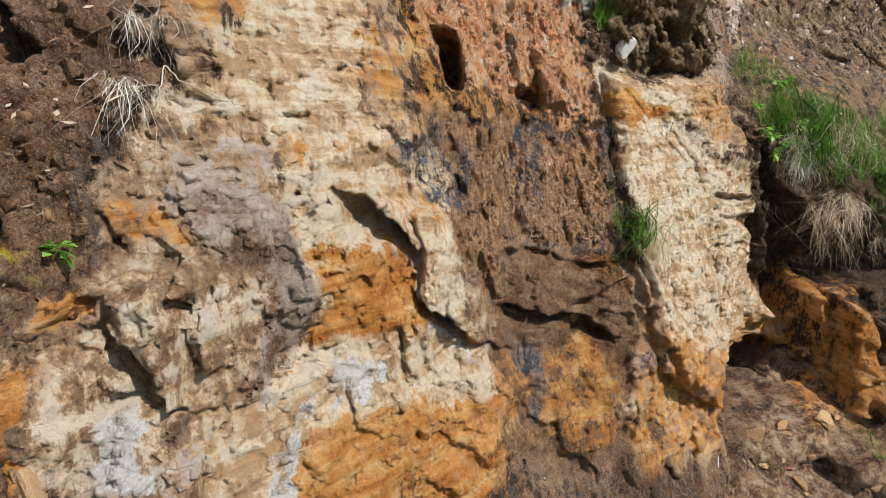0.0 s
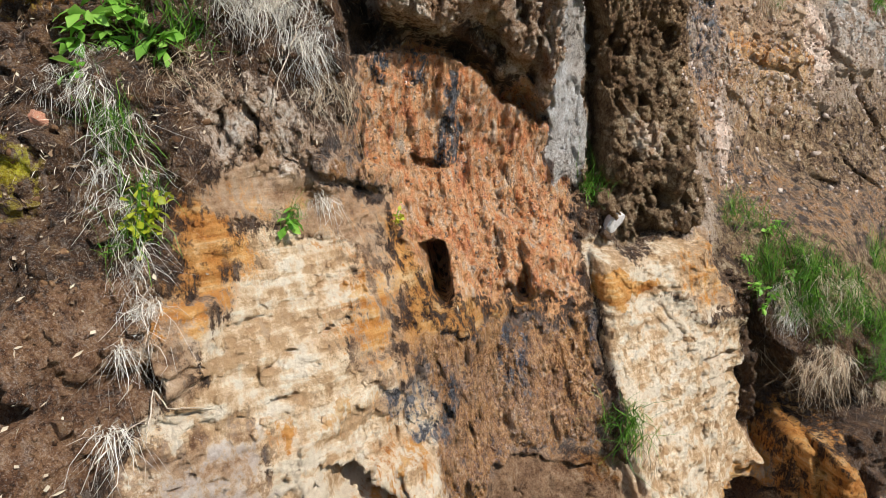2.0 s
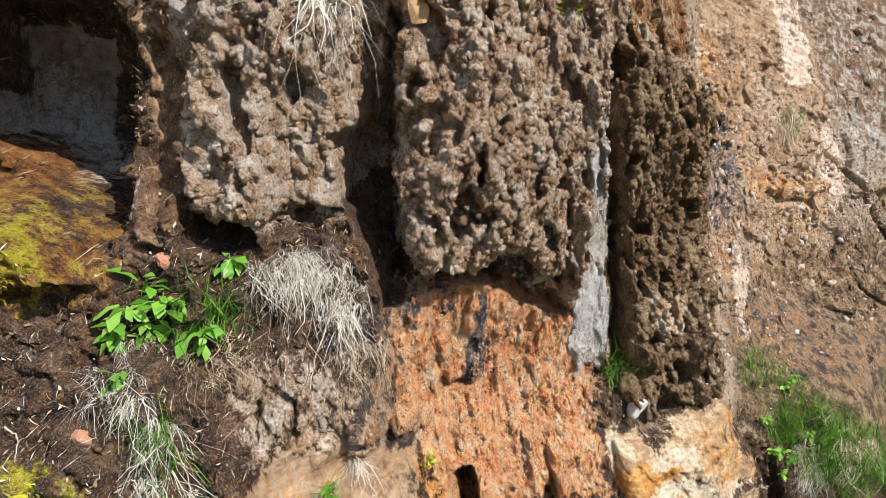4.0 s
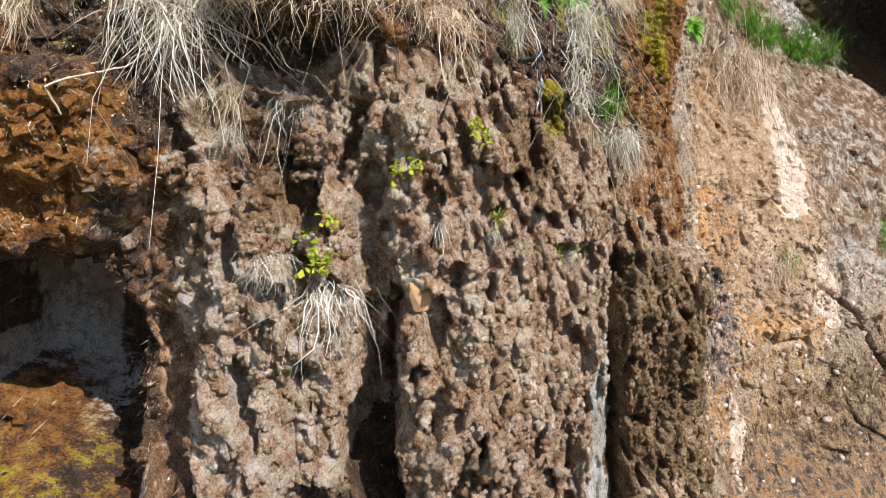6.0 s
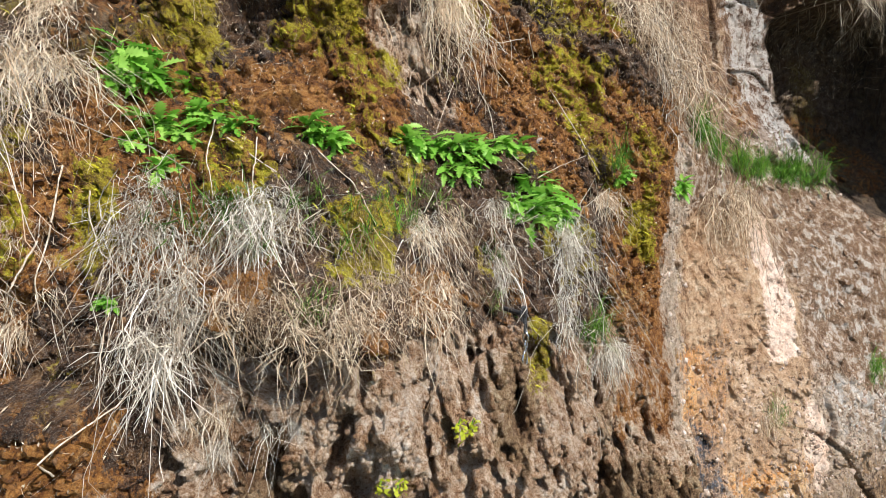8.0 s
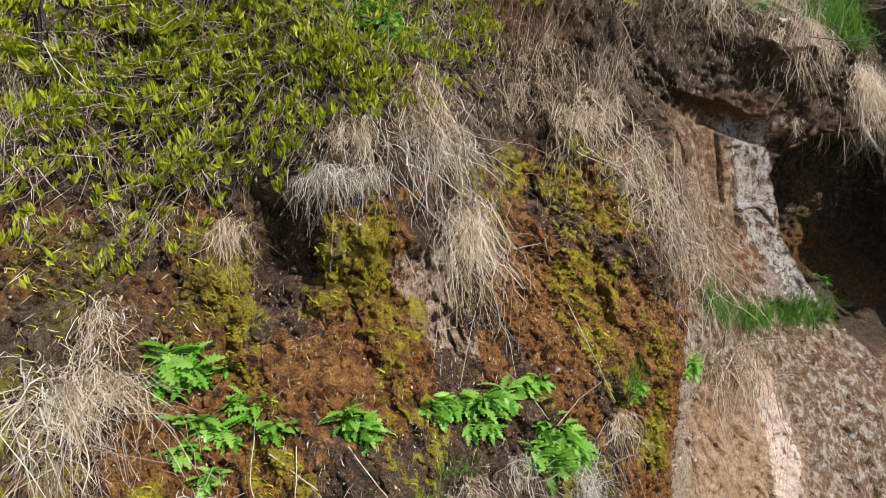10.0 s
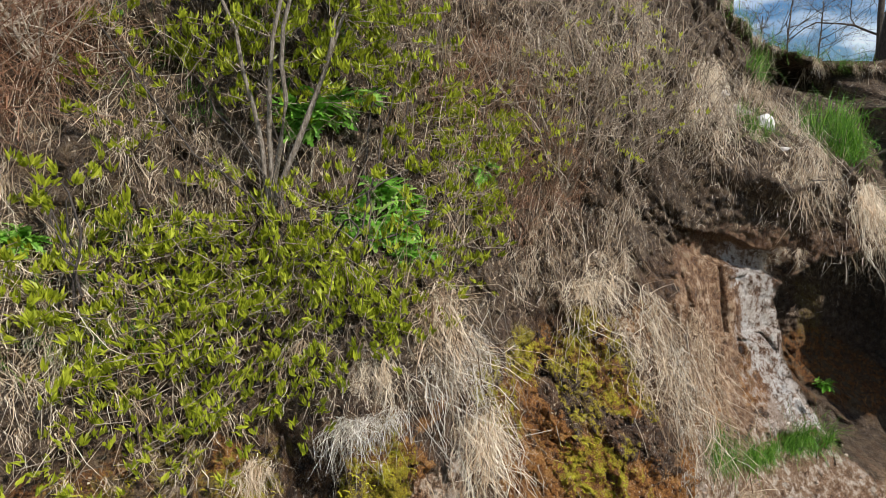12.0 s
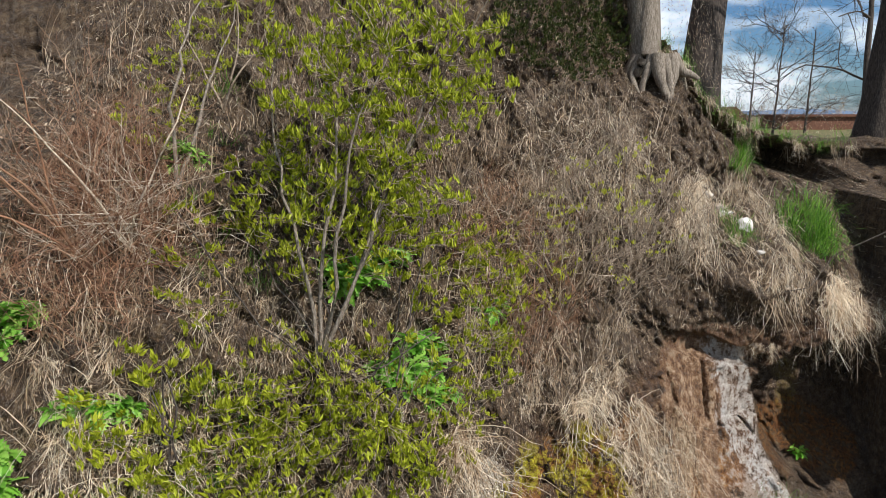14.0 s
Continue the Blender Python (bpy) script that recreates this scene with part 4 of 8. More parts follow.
# blocks, ledges and slits low on the face
bulge(-0.07, (-0.85, 2.47), (-0.80, 2.44), (-0.79, 2.42), (-0.85, 2.44), edge=0.015, warp=0.4)
bulge(-0.1, (-1.11, 2.44), (-1.06, 2.42), (-1.03, 2.44), (-1.02, 2.48), (-1.06, 2.50), (-1.09, 2.46), edge=0.03, warp=0.4)
bulge(0.05, (-0.84, 2.59), (-0.77, 2.55), (-0.76, 2.43), (-0.85, 2.48), edge=0.02, warp=0.4)
bulge(-0.09, (-0.88, 2.15), (-0.78, 2.13), (-0.81, 2.11), (-0.87, 2.12), edge=0.02, warp=0.4)
bulge(-0.06, (-1.03, 2.19), (-0.89, 2.16), (-0.90, 2.14), (-1.02, 2.16), edge=0.015, warp=0.4)
bulge(-0.1, (-0.20, 2.18), (-0.16, 2.09), (-0.11, 1.88), (-0.13, 1.88), (-0.16, 2.00), edge=0.02, warp=0.4)
zone("white", (-1.01, 2.15), (-0.89, 2.10), (-0.83, 1.96), (-0.87, 1.95), (-0.96, 2.03), soft=0.015, full=0.9)
zone("white", (-0.94, 1.94), (-0.91, 1.93), (-0.90, 1.89), (-0.93, 1.90), soft=0.01, full=0.8)
zone("white", (-0.56, 2.04), (-0.53, 2.03), (-0.53, 1.92), (-0.55, 1.87), (-0.48, 1.74), (-0.54, 1.76), (-0.57, 1.88), soft=0.01, full=0.85)
strip(("orange",), (-0.57, 2.26), (0.21, 2.00), (0.22, 1.76), (-0.20, 1.89), (-0.53, 2.00), soft=0.04, full=0.8)
zone("cream", (-0.57, 2.24), (-0.22, 2.18), (0.22, 1.99), (0.22, 1.76), (-0.20, 1.88), (-0.53, 2.00), soft=0.03, full=1.0)
zone("white", (-0.43, 2.12), (-0.22, 2.08), (-0.15, 1.96), (-0.32, 1.97), (-0.42, 1.98), soft=0.04, full=0.65)
zone("rust", (-0.52, 1.91), (-0.19, 1.77), (0.20, 1.69), (0.25, 1.28), (-0.49, 1.65), soft=0.06, full=0.5)
zone("orange", (-0.51, 1.95), (0.20, 1.74), (0.24, 1.24), (-0.49, 1.65), soft=0.06, full=0.85)
zone("orange", (-1.16, 2.36), (-1.11, 2.37), (-1.09, 2.27), (-1.12, 2.12), (-1.11, 2.05), (-1.13, 1.94), (-1.16, 1.95), (-1.15, 2.16), soft=0.02, full=0.95)
zone("cream", (-1.14, 2.00), (-1.09, 2.03), (-1.09, 1.91), (-1.14, 1.94), soft=0.015, full=1.0)
zone("blueblack", (-1.23, 2.24), (-1.18, 2.18), (-1.17, 1.95), (-1.23, 1.99), soft=0.03, full=0.5)
strip(("grey",), (-0.98, 2.40), (-0.85, 2.40), (-0.74, 2.10), (-0.88, 2.17), soft=0.04, full=0.4)
# the gully: red run-off above, brown wet rock with blue-black patches below
strip(("wet",), (-0.26, 3.66), (1.01, 3.88), (0.94, 3.02), (0.50, 3.08), (0.10, 3.15), (-0.14, 3.09), soft=0.06, full=0.75)
zone("red", (-0.23, 3.67), (0.93, 3.88), (0.93, 3.33), (0.93, 3.05), (0.57, 3.08), (0.29, 3.10), (0.13, 3.16), (-0.12, 3.43), soft=0.06, full=0.8)
zone("red", (0.52, 3.44), (0.86, 3.39), (0.92, 2.72), (0.91, 2.42), (0.72, 2.49), (0.57, 3.05), soft=0.06, full=0.5)
strip(("wet",), (0.24, 2.38), (1.13, 2.31), (1.10, 1.67), (0.83, 1.38), (0.26, 1.57), soft=0.06, full=0.5)
zone("sand", (0.97, 2.30), (1.86, 2.14), (2.50, 1.72), (2.52, 1.39), (1.85, 1.38), (1.85, 0.88), (1.28, 1.11), (1.02, 1.51), (1.07, 1.92), soft=0.05, full=0.95)
strip(("cream",), (1.06, 1.80), (2.50, 1.39), (1.90, 0.74), (0.96, 1.13), soft=0.05, full=0.7)
zone("orange", (1.20, 1.79), (1.87, 1.51), (1.76, 1.43), (1.82, 0.93), (1.25, 1.17), (1.10, 1.49), soft=0.05, full=0.55)
zone("rust", (0.21, 2.39), (1.08, 2.29), (1.10, 1.49), (0.90, 1.31), (0.23, 1.48), soft=0.05, full=0.9)
zone("orange", (0.65, 1.84), (0.83, 1.81), (0.84, 1.58), (0.66, 1.65), soft=0.03, full=0.7)
zone("orange", (0.32, 1.69), (0.84, 1.58), (0.80, 1.45), (0.35, 1.50), soft=0.04, full=0.6)
zone("blueblack", (0.34, 1.92), (0.52, 1.91), (0.55, 1.62), (0.37, 1.69), soft=0.03, full=0.5)
zone("blueblack", (0.02, 2.83), (0.13, 2.82), (0.13, 2.56), (-0.04, 2.57), soft=0.03, full=0.5)
zone("blueblack", (0.40, 3.05), (0.54, 3.03), (0.49, 2.65), (0.35, 2.66), soft=0.03, full=0.45)
zone("blueblack", (-0.18, 2.95), (-0.04, 2.93), (0.02, 2.70), (-0.01, 2.60), (-0.11, 2.71), (-0.21, 2.87), soft=0.02, full=0.5)
zone("blueblack", (0.92, 2.98), (0.98, 2.95), (0.97, 2.79), (0.90, 2.79), soft=0.01, full=0.5)
zone("blueblack", (0.99, 1.85), (1.25, 1.75), (1.19, 1.64), (1.03, 1.75), soft=0.03, full=0.45)
zone("humus_and_shade", (0.32, 1.44), (0.83, 1.36), (1.56, 1.04), (1.58, 0.77), (0.20, 1.26), soft=0.06, full=0.55)
bulge(-0.16, (-0.03, 3.44), (0.09, 3.39), (0.12, 3.18), (0.04, 3.14), (0.00, 3.26), edge=0.04, warp=0.4)
bulge(-0.12, (0.29, 2.10), (0.45, 2.01), (0.66, 2.01), (0.66, 1.97), (0.39, 1.96), (0.30, 2.01), edge=0.03, warp=0.4)
bulge(-0.12, (0.67, 2.00), (0.79, 1.97), (0.82, 1.87), (0.97, 1.85), (0.85, 1.82), (0.68, 1.86), edge=0.03, warp=0.4)
bulge(-0.07, (0.77, 2.27), (0.97, 2.26), (0.95, 2.22), (0.78, 2.23), edge=0.02, warp=0.4)
bulge(-0.12, (0.55, 3.28), (0.59, 3.08), (0.45, 3.16), edge=0.03, warp=0.4)
bulge(0.1, (0.50, 3.41), (0.68, 3.35), (0.72, 3.08), (0.57, 3.08), edge=0.05, warp=0.4)
zone("orange", (0.97, 3.12), (1.42, 3.15), (1.41, 3.04), (0.97, 3.02), soft=0.015, full=0.95)
zone("sand", (1.17, 3.23), (1.95, 3.34), (2.09, 2.82), (1.71, 2.87), (1.43, 3.00), soft=0.05, full=0.95)
strip(("cream",), (1.22, 3.23), (2.01, 3.34), (2.14, 2.74), (1.70, 2.83), (1.42, 3.02), soft=0.05, full=0.6)
bulge(-0.06, (1.76, 2.54), (2.21, 2.49), (2.21, 2.45), (1.80, 2.49), edge=0.012, warp=0.4)
bulge(-0.05, (1.82, 2.40), (2.22, 2.34), (2.21, 2.30), (1.85, 2.36), edge=0.012, warp=0.4)
bulge(-0.05, (1.72, 2.24), (2.15, 2.14), (2.15, 2.11), (1.74, 2.20), edge=0.012, warp=0.4)
# the sunlit ribs, the hollow and the heap at the foot
zone("orange", (2.58, 1.90), (2.74, 1.91), (3.05, 1.58), (3.05, 1.11), (2.68, 1.24), soft=0.04, full=0.75)
bulge(0.22, (2.58, 1.92), (2.70, 1.91), (2.82, 1.58), (2.75, 1.25), (2.69, 1.40), edge=0.06, warp=0.4)
bulge(0.28, (2.78, 1.83), (2.94, 1.75), (3.08, 1.41), (2.98, 1.05), (2.78, 1.04), edge=0.07, warp=0.4)
bulge(0.15, (3.15, 1.57), (3.28, 1.55), (3.27, 1.23), (3.16, 1.25), edge=0.04, warp=0.4)
zone("sand", (2.05, 1.11), (2.66, 1.17), (3.30, 1.08), (3.78, 0.90), (3.38, 0.27), (1.61, 0.71), (1.88, 0.86), soft=0.08, full=0.95)
zone("orange", (2.60, 1.20), (2.98, 1.23), (2.84, 0.98), (2.45, 0.96), soft=0.06, full=0.5)
strip(("humus_and_shade", "mud"), (2.05, 1.11), (2.66, 1.17), (3.81, 0.97), (3.38, 0.27), (1.61, 0.71), soft=0.08, full=0.5)
bulge(0.2, (2.04, 1.08), (2.57, 1.06), (2.58, 0.83), (2.16, 0.77), (1.87, 0.98), edge=0.12, warp=0.4)
bulge(0.2, (2.52, 0.89), (2.84, 0.98), (2.86, 0.78), (2.56, 0.69), edge=0.12, warp=0.4)
bulge(0.2, (1.94, 0.80), (2.62, 0.75), (2.64, 0.48), (1.83, 0.68), edge=0.12, warp=0.4)
bulge(0.2, (2.89, 1.22), (3.29, 1.04), (3.22, 0.89), (2.92, 0.98), edge=0.12, warp=0.4)
bulge(0.2, (2.80, 0.72), (3.16, 0.76), (3.04, 0.51), (2.77, 0.55), edge=0.12, warp=0.4)
# pale face and run-off as they reach up to the ledge
strip(("cream",), (-0.98, 3.87), (-0.76, 3.72), (-0.76, 3.29), (-0.94, 3.37), soft=0.05, full=0.75)
zone("orange", (-0.96, 3.84), (-0.74, 3.74), (-0.69, 3.57), (-0.76, 3.43), (-0.78, 3.30), (-0.89, 3.35), soft=0.05, full=0.6)
zone("sand", (-0.93, 3.83), (-0.73, 3.96), (-0.46, 3.84), (-0.21, 3.61), (-0.21, 3.39), (-0.40, 3.55), (-0.58, 3.58), (-0.74, 3.71), soft=0.05, full=0.95)
strip(("orange", "wet"), (-0.90, 3.96), (-0.29, 3.79), (-0.26, 3.54), (-0.74, 3.71), soft=0.06, full=0.6)
zone("rust", (-0.27, 3.86), (0.35, 3.74), (0.71, 3.37), (0.33, 3.13), (-0.18, 3.37), soft=0.06, full=0.6)
zone("red", (-0.29, 4.42), (0.33, 4.38), (0.73, 4.07), (0.73, 3.68), (0.35, 3.68), (-0.16, 3.83), (-0.41, 3.99), (-0.32, 4.18), soft=0.04, full=1.0)
zone("orange", (-0.27, 3.89), (0.73, 3.68), (0.88, 3.04), (0.86, 2.54), (-0.10, 2.95), (-0.16, 3.36), soft=0.08, full=0.46)
zone("blueblack", (-0.17, 4.41), (-0.09, 4.41), (-0.10, 4.20), (-0.16, 4.20), soft=0.012, full=0.6)
zone("blueblack", (0.07, 4.31), (0.17, 4.30), (0.17, 3.83), (0.02, 3.84), (0.08, 4.06), soft=0.012, full=0.6)
zone("blueblack", (-0.29, 4.39), (-0.20, 4.39), (-0.23, 4.25), (-0.29, 4.26), soft=0.015, full=0.55)
bulge(-0.1, (-0.13, 3.91), (0.02, 3.87), (0.11, 3.83), (-0.01, 3.82), (-0.13, 3.87), edge=0.02, warp=0.4)
bulge(-0.22, (-0.05, 3.46), (0.09, 3.40), (0.10, 3.14), (0.01, 3.20), (-0.03, 3.32), edge=0.04, warp=0.4)
bulge(-0.1, (-0.64, 3.93), (-0.29, 3.78), (-0.27, 3.72), (-0.51, 3.83), edge=0.03, warp=0.4)
bulge(0.1, (-0.53, 3.98), (-0.22, 3.84), (-0.27, 3.76), (-0.51, 3.88), edge=0.04, warp=0.4)
# the shaded hollow over the orange beds
bulge(-0.14, (-0.43, 2.80), (-0.36, 2.71), (-0.28, 2.66), (-0.20, 2.58), (-0.10, 2.45), (-0.11, 2.40), (-0.22, 2.51), (-0.33, 2.59), (-0.38, 2.67), edge=0.03, warp=0.4)
bulge(-0.12, (-0.15, 2.32), (-0.06, 2.23), (0.05, 2.05), (-0.04, 2.12), (-0.13, 2.27), edge=0.03, warp=0.4)
strip(("grey",), (-1.25, 2.68), (-0.78, 2.59), (-0.75, 2.20), (-0.73, 2.05), (-1.24, 2.13), soft=0.06, full=0.55)
zone("sand", (-1.13, 2.44), (-0.99, 2.47), (-0.75, 2.20), (-0.57, 2.06), (-0.56, 1.71), (-1.11, 1.93), soft=0.06, full=0.7)
strip(("wet", "grey"), (2.07, 4.11), (4.95, 4.52), (4.16, 2.78), (2.09, 2.94), soft=0.1, full=0.3)
zone("crust", (2.21, 4.14), (4.95, 4.52), (4.03, 2.59), (2.55, 2.74), (2.10, 3.06), soft=0.2, full=0.42)
# darker tufa of the third pillar and the rim of the curtain
zone("crust", (0.98, 5.52), (2.10, 5.82), (1.99, 4.52), (1.95, 3.42), (1.59, 3.35), (1.30, 3.33), (1.05, 3.67), soft=0.05, full=0.95)
zone("crust", (1.00, 5.75), (1.10, 6.52), (1.23, 6.76), (2.24, 6.95), (1.98, 5.55), (1.75, 3.47), (1.03, 3.69), soft=0.06, full=0.95)
zone("crust", (0.19, 6.62), (0.49, 6.67), (0.53, 6.21), (0.34, 6.03), (0.26, 6.27), soft=0.05, full=0.8)
zone("crust", (-0.98, 6.50), (-0.68, 6.48), (-0.66, 6.05), (-0.92, 6.10), soft=0.05, full=0.8)
zone("ash", (-1.08, 6.23), (-0.96, 6.20), (-0.97, 5.65), (-0.72, 5.24), (-0.61, 4.82), (-0.92, 4.83), (-1.12, 5.17), soft=0.08, full=0.36)
zone("ash", (-0.29, 5.22), (0.56, 5.29), (0.74, 4.80), (0.46, 4.56), (-0.18, 4.66), soft=0.1, full=0.36)
strip(("crust",), (1.26, 4.21), (1.56, 4.09), (1.60, 3.80), (1.30, 3.90), soft=0.03, full=0.7)
zone("orange", (1.31, 4.15), (1.56, 4.07), (1.57, 3.82), (1.32, 3.91), soft=0.03, full=0.8)
zone("orange", (1.42, 5.55), (1.69, 5.51), (1.65, 5.36), (1.44, 5.41), soft=0.02, full=0.8)
zone("white", (0.74, 5.02), (0.87, 4.96), (1.01, 4.35), (1.01, 3.70), (0.77, 3.77), (0.75, 4.71), soft=0.015, full=1.0)
zone("white", (0.74, 5.11), (0.87, 5.09), (0.94, 4.62), (1.01, 4.51), (1.00, 4.18), (0.97, 4.00), (1.02, 3.71), (0.77, 3.71), (0.73, 4.07), (0.77, 4.55), soft=0.015, full=1.0)
strip(("tufa", "crust"), (0.74, 5.11), (0.87, 5.09), (1.01, 4.51), (1.02, 3.71), (0.77, 3.71), (0.73, 4.07), (0.77, 4.55), soft=0.015, full=1.0)
# red-brown wall beside the cave
strip(("red", "mud"), (-1.43, 6.40), (-1.23, 6.40), (-1.21, 4.71), (-1.44, 4.72), soft=0.04, full=0.7)
zone("russet", (-1.44, 6.45), (-1.22, 6.45), (-1.21, 4.66), (-1.45, 4.68), soft=0.05, full=0.95)
zone("pink", (-1.53, 5.02), (-1.42, 5.01), (-1.34, 4.73), (-1.40, 4.76), soft=0.02, full=0.5)
zone("grey", (-1.50, 6.42), (-1.34, 6.42), (-1.35, 6.05), (-1.45, 5.57), (-1.53, 5.87), soft=0.03, full=0.6)
strip(("moss",), (-2.51, 5.37), (-1.65, 5.37), (-1.43, 4.54), (-2.14, 4.55), soft=0.08, full=0.35)
zone("rust", (-2.51, 5.37), (-2.23, 5.29), (-1.93, 4.91), (-1.51, 4.79), (-1.43, 4.54), (-2.14, 4.55), soft=0.08, full=0.8)
# stains of the leaning wall
zone("orange", (2.44, 4.87), (3.61, 4.73), (3.55, 3.67), (2.42, 3.82), soft=0.12, full=0.5)
zone("orange", (2.02, 5.67), (2.65, 5.62), (2.50, 5.34), (2.01, 5.41), soft=0.03, full=0.55)
strip(("stone", "pink"), (2.18, 7.09), (3.24, 6.97), (5.04, 6.21), (4.73, 3.91), (1.78, 5.06), soft=0.1, full=0.5)
zone("sand", (2.18, 7.04), (3.23, 6.91), (3.68, 6.10), (3.64, 5.19), (3.45, 4.31), (1.78, 5.06), soft=0.12, full=0.75)
zone("pink", (3.14, 6.89), (3.44, 6.83), (3.56, 6.11), (3.53, 5.60), (3.26, 5.56), (3.16, 6.17), soft=0.03, full=0.95)
zone("pink", (3.49, 5.28), (3.72, 5.17), (3.81, 4.75), (3.70, 4.57), (3.56, 4.91), soft=0.03, full=0.95)
strip(("white", "blueblack", "cream"), (2.46, 9.45), (5.21, 9.71), (4.94, 7.11), (3.08, 7.22), (2.15, 7.31), soft=0.06, full=0.8)
zone("grey", (3.21, 9.57), (3.94, 9.59), (4.17, 8.20), (4.30, 7.72), (4.69, 7.24), (3.59, 7.48), (3.40, 8.06), soft=0.05, full=0.95)
# no stain: white painted in for the sun glints on this wet band
zone("white", (3.29, 9.57), (3.83, 9.59), (4.08, 8.27), (4.54, 7.31), (3.85, 7.53), (3.54, 8.13), soft=0.08, full=0.5)
zone("sand", (2.37, 9.73), (3.29, 9.64), (3.41, 8.54), (3.00, 7.81), (2.45, 7.98), (2.31, 8.86), soft=0.08, full=0.9)
zone("russet", (2.38, 10.05), (3.95, 9.84), (4.06, 9.14), (3.30, 9.17), (2.39, 9.48), soft=0.08, full=0.9)
crack(0.03, 0.14, (2.49, 8.99), (2.57, 8.63), (2.59, 8.40))
crack(0.03, 0.14, (2.88, 8.49), (2.88, 8.13))
crack(0.02, 0.1, (3.40, 8.48), (3.79, 8.47), (3.98, 8.27))
zone("moss", (5.01, 8.80), (5.59, 8.70), (5.70, 7.71), (5.19, 7.84), soft=0.1, full=0.6)
zone("rust", (5.19, 8.01), (5.74, 7.97), (6.83, 7.23), (6.23, 6.76), (5.58, 6.97), (4.22, 7.80), soft=0.1, full=0.9)
strip(("humus_and_shade",), (5.01, 8.80), (6.64, 8.60), (6.83, 7.23), (6.23, 6.76), (5.53, 6.91), (4.17, 7.81), soft=0.1, full=0.8)
# damp lower wall, dry upper wall
strip(("wet", "grey"), (2.98, 7.04), (5.33, 6.77), (4.82, 3.64), (3.56, 3.42), (2.44, 3.90), (2.49, 5.24), soft=0.15, full=0.75)
zone("crust", (2.03, 4.56), (4.96, 4.76), (4.07, 2.67), (2.63, 3.21), (1.97, 3.49), soft=0.2, full=0.4)
zone("stone", (2.89, 7.03), (5.41, 6.91), (4.62, 3.40), (2.44, 3.90), soft=0.1, full=1.0)
# dark wet foot of the leaning wall, earthy upper wall, the shaded hollow
strip(("stone", "white", "pink", "grey", "mud"), (2.02, 3.65), (2.58, 4.06), (5.43, 4.40), (4.39, 2.42), (2.55, 2.70), (2.05, 3.06), soft=0.15, full=0.5)
zone("crust", (2.02, 3.65), (2.58, 4.06), (5.43, 4.40), (4.39, 2.42), (2.55, 2.70), (2.05, 3.06), soft=0.15, full=0.62)
strip(("stone", "pink", "white", "cream", "mud"), (2.29, 10.05), (3.97, 10.05), (4.20, 8.33), (4.22, 7.80), (2.90, 7.63), (2.30, 7.94), soft=0.1, full=0.75)
zone("russet", (2.34, 9.92), (3.93, 9.91), (4.08, 7.94), (3.10, 7.79), (2.45, 7.98), (2.26, 8.76), soft=0.1, full=0.7)
zone("grey", (3.29, 9.37), (3.96, 9.29), (4.01, 8.63), (3.41, 8.54), soft=0.06, full=0.6)
zone("rust", (3.40, 8.48), (4.02, 8.42), (3.89, 7.84), (3.32, 7.94), soft=0.06, full=0.55)
strip(("stone", "white"), (2.28, 7.85), (6.09, 7.33), (6.46, 4.33), (2.23, 5.92), soft=0.15, full=0.6)
zone("russet", (2.28, 7.85), (6.09, 7.33), (6.25, 5.20), (3.51, 5.44), (2.32, 6.30), soft=0.2, full=0.35)
zone("pink", (3.18, 6.88), (3.44, 6.78), (3.52, 6.28), (3.44, 5.90), (3.13, 6.04), soft=0.03, full=0.9)
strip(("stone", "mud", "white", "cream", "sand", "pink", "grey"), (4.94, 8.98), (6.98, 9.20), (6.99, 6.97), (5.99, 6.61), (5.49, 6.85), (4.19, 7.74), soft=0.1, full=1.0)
# darkens the hollow again: its shade is put into the colour
zone("humus_and_shade", (4.94, 8.98), (6.98, 9.20), (6.99, 6.97), (5.99, 6.61), (5.49, 6.85), (4.19, 7.74), soft=0.1, full=0.55)
zone("russet", (1.98, 1.14), (2.67, 1.20), (3.81, 0.97), (3.34, 0.22), (1.55, 0.68), soft=0.1, full=0.8)
strip(("sand",), (1.98, 1.14), (2.67, 1.20), (3.81, 0.97), (3.34, 0.22), (1.55, 0.68), soft=0.1, full=0.55)
strip(("grey",), (-1.50, 6.42), (-1.34, 6.42), (-1.35, 6.05), (-1.45, 5.57), (-1.53, 5.87), soft=0.04, full=0.5)
# rust on the upper curtain, bright moss cushions, orange run-off
strip(("crust",), (1.17, 7.45), (2.47, 7.65), (2.16, 5.18), (1.06, 5.77), soft=0.1, full=0.75)
strip(("tufa",), (1.22, 7.72), (2.78, 8.11), (2.18, 5.36), (1.11, 5.83), soft=0.08, full=0.6)
zone("rust", (1.27, 7.93), (2.91, 8.42), (2.13, 4.83), (1.50, 4.91), (1.11, 5.83), soft=0.08, full=0.95)
zone("rust", (-2.25, 6.77), (-1.55, 6.72), (-1.48, 6.31), (-1.70, 5.93), (-2.35, 6.03), soft=0.1, full=0.6)
zone("moss", (-1.80, 7.68), (-1.67, 7.69), (-1.57, 7.22), (-1.69, 7.17), soft=0.05, full=0.95)
zone("moss", (-0.59, 7.52), (-0.24, 7.51), (-0.23, 7.16), (-0.53, 7.21), soft=0.05, full=0.95)
zone("moss", (1.34, 7.37), (1.61, 7.30), (1.61, 6.87), (1.41, 6.88), soft=0.05, full=0.95)
zone("moss", (0.48, 6.73), (0.64, 6.69), (0.62, 6.39), (0.50, 6.43), soft=0.05, full=0.95)
zone("moss", (-1.61, 8.72), (-1.39, 8.74), (-1.30, 8.19), (-1.51, 8.19), soft=0.05, full=0.95)
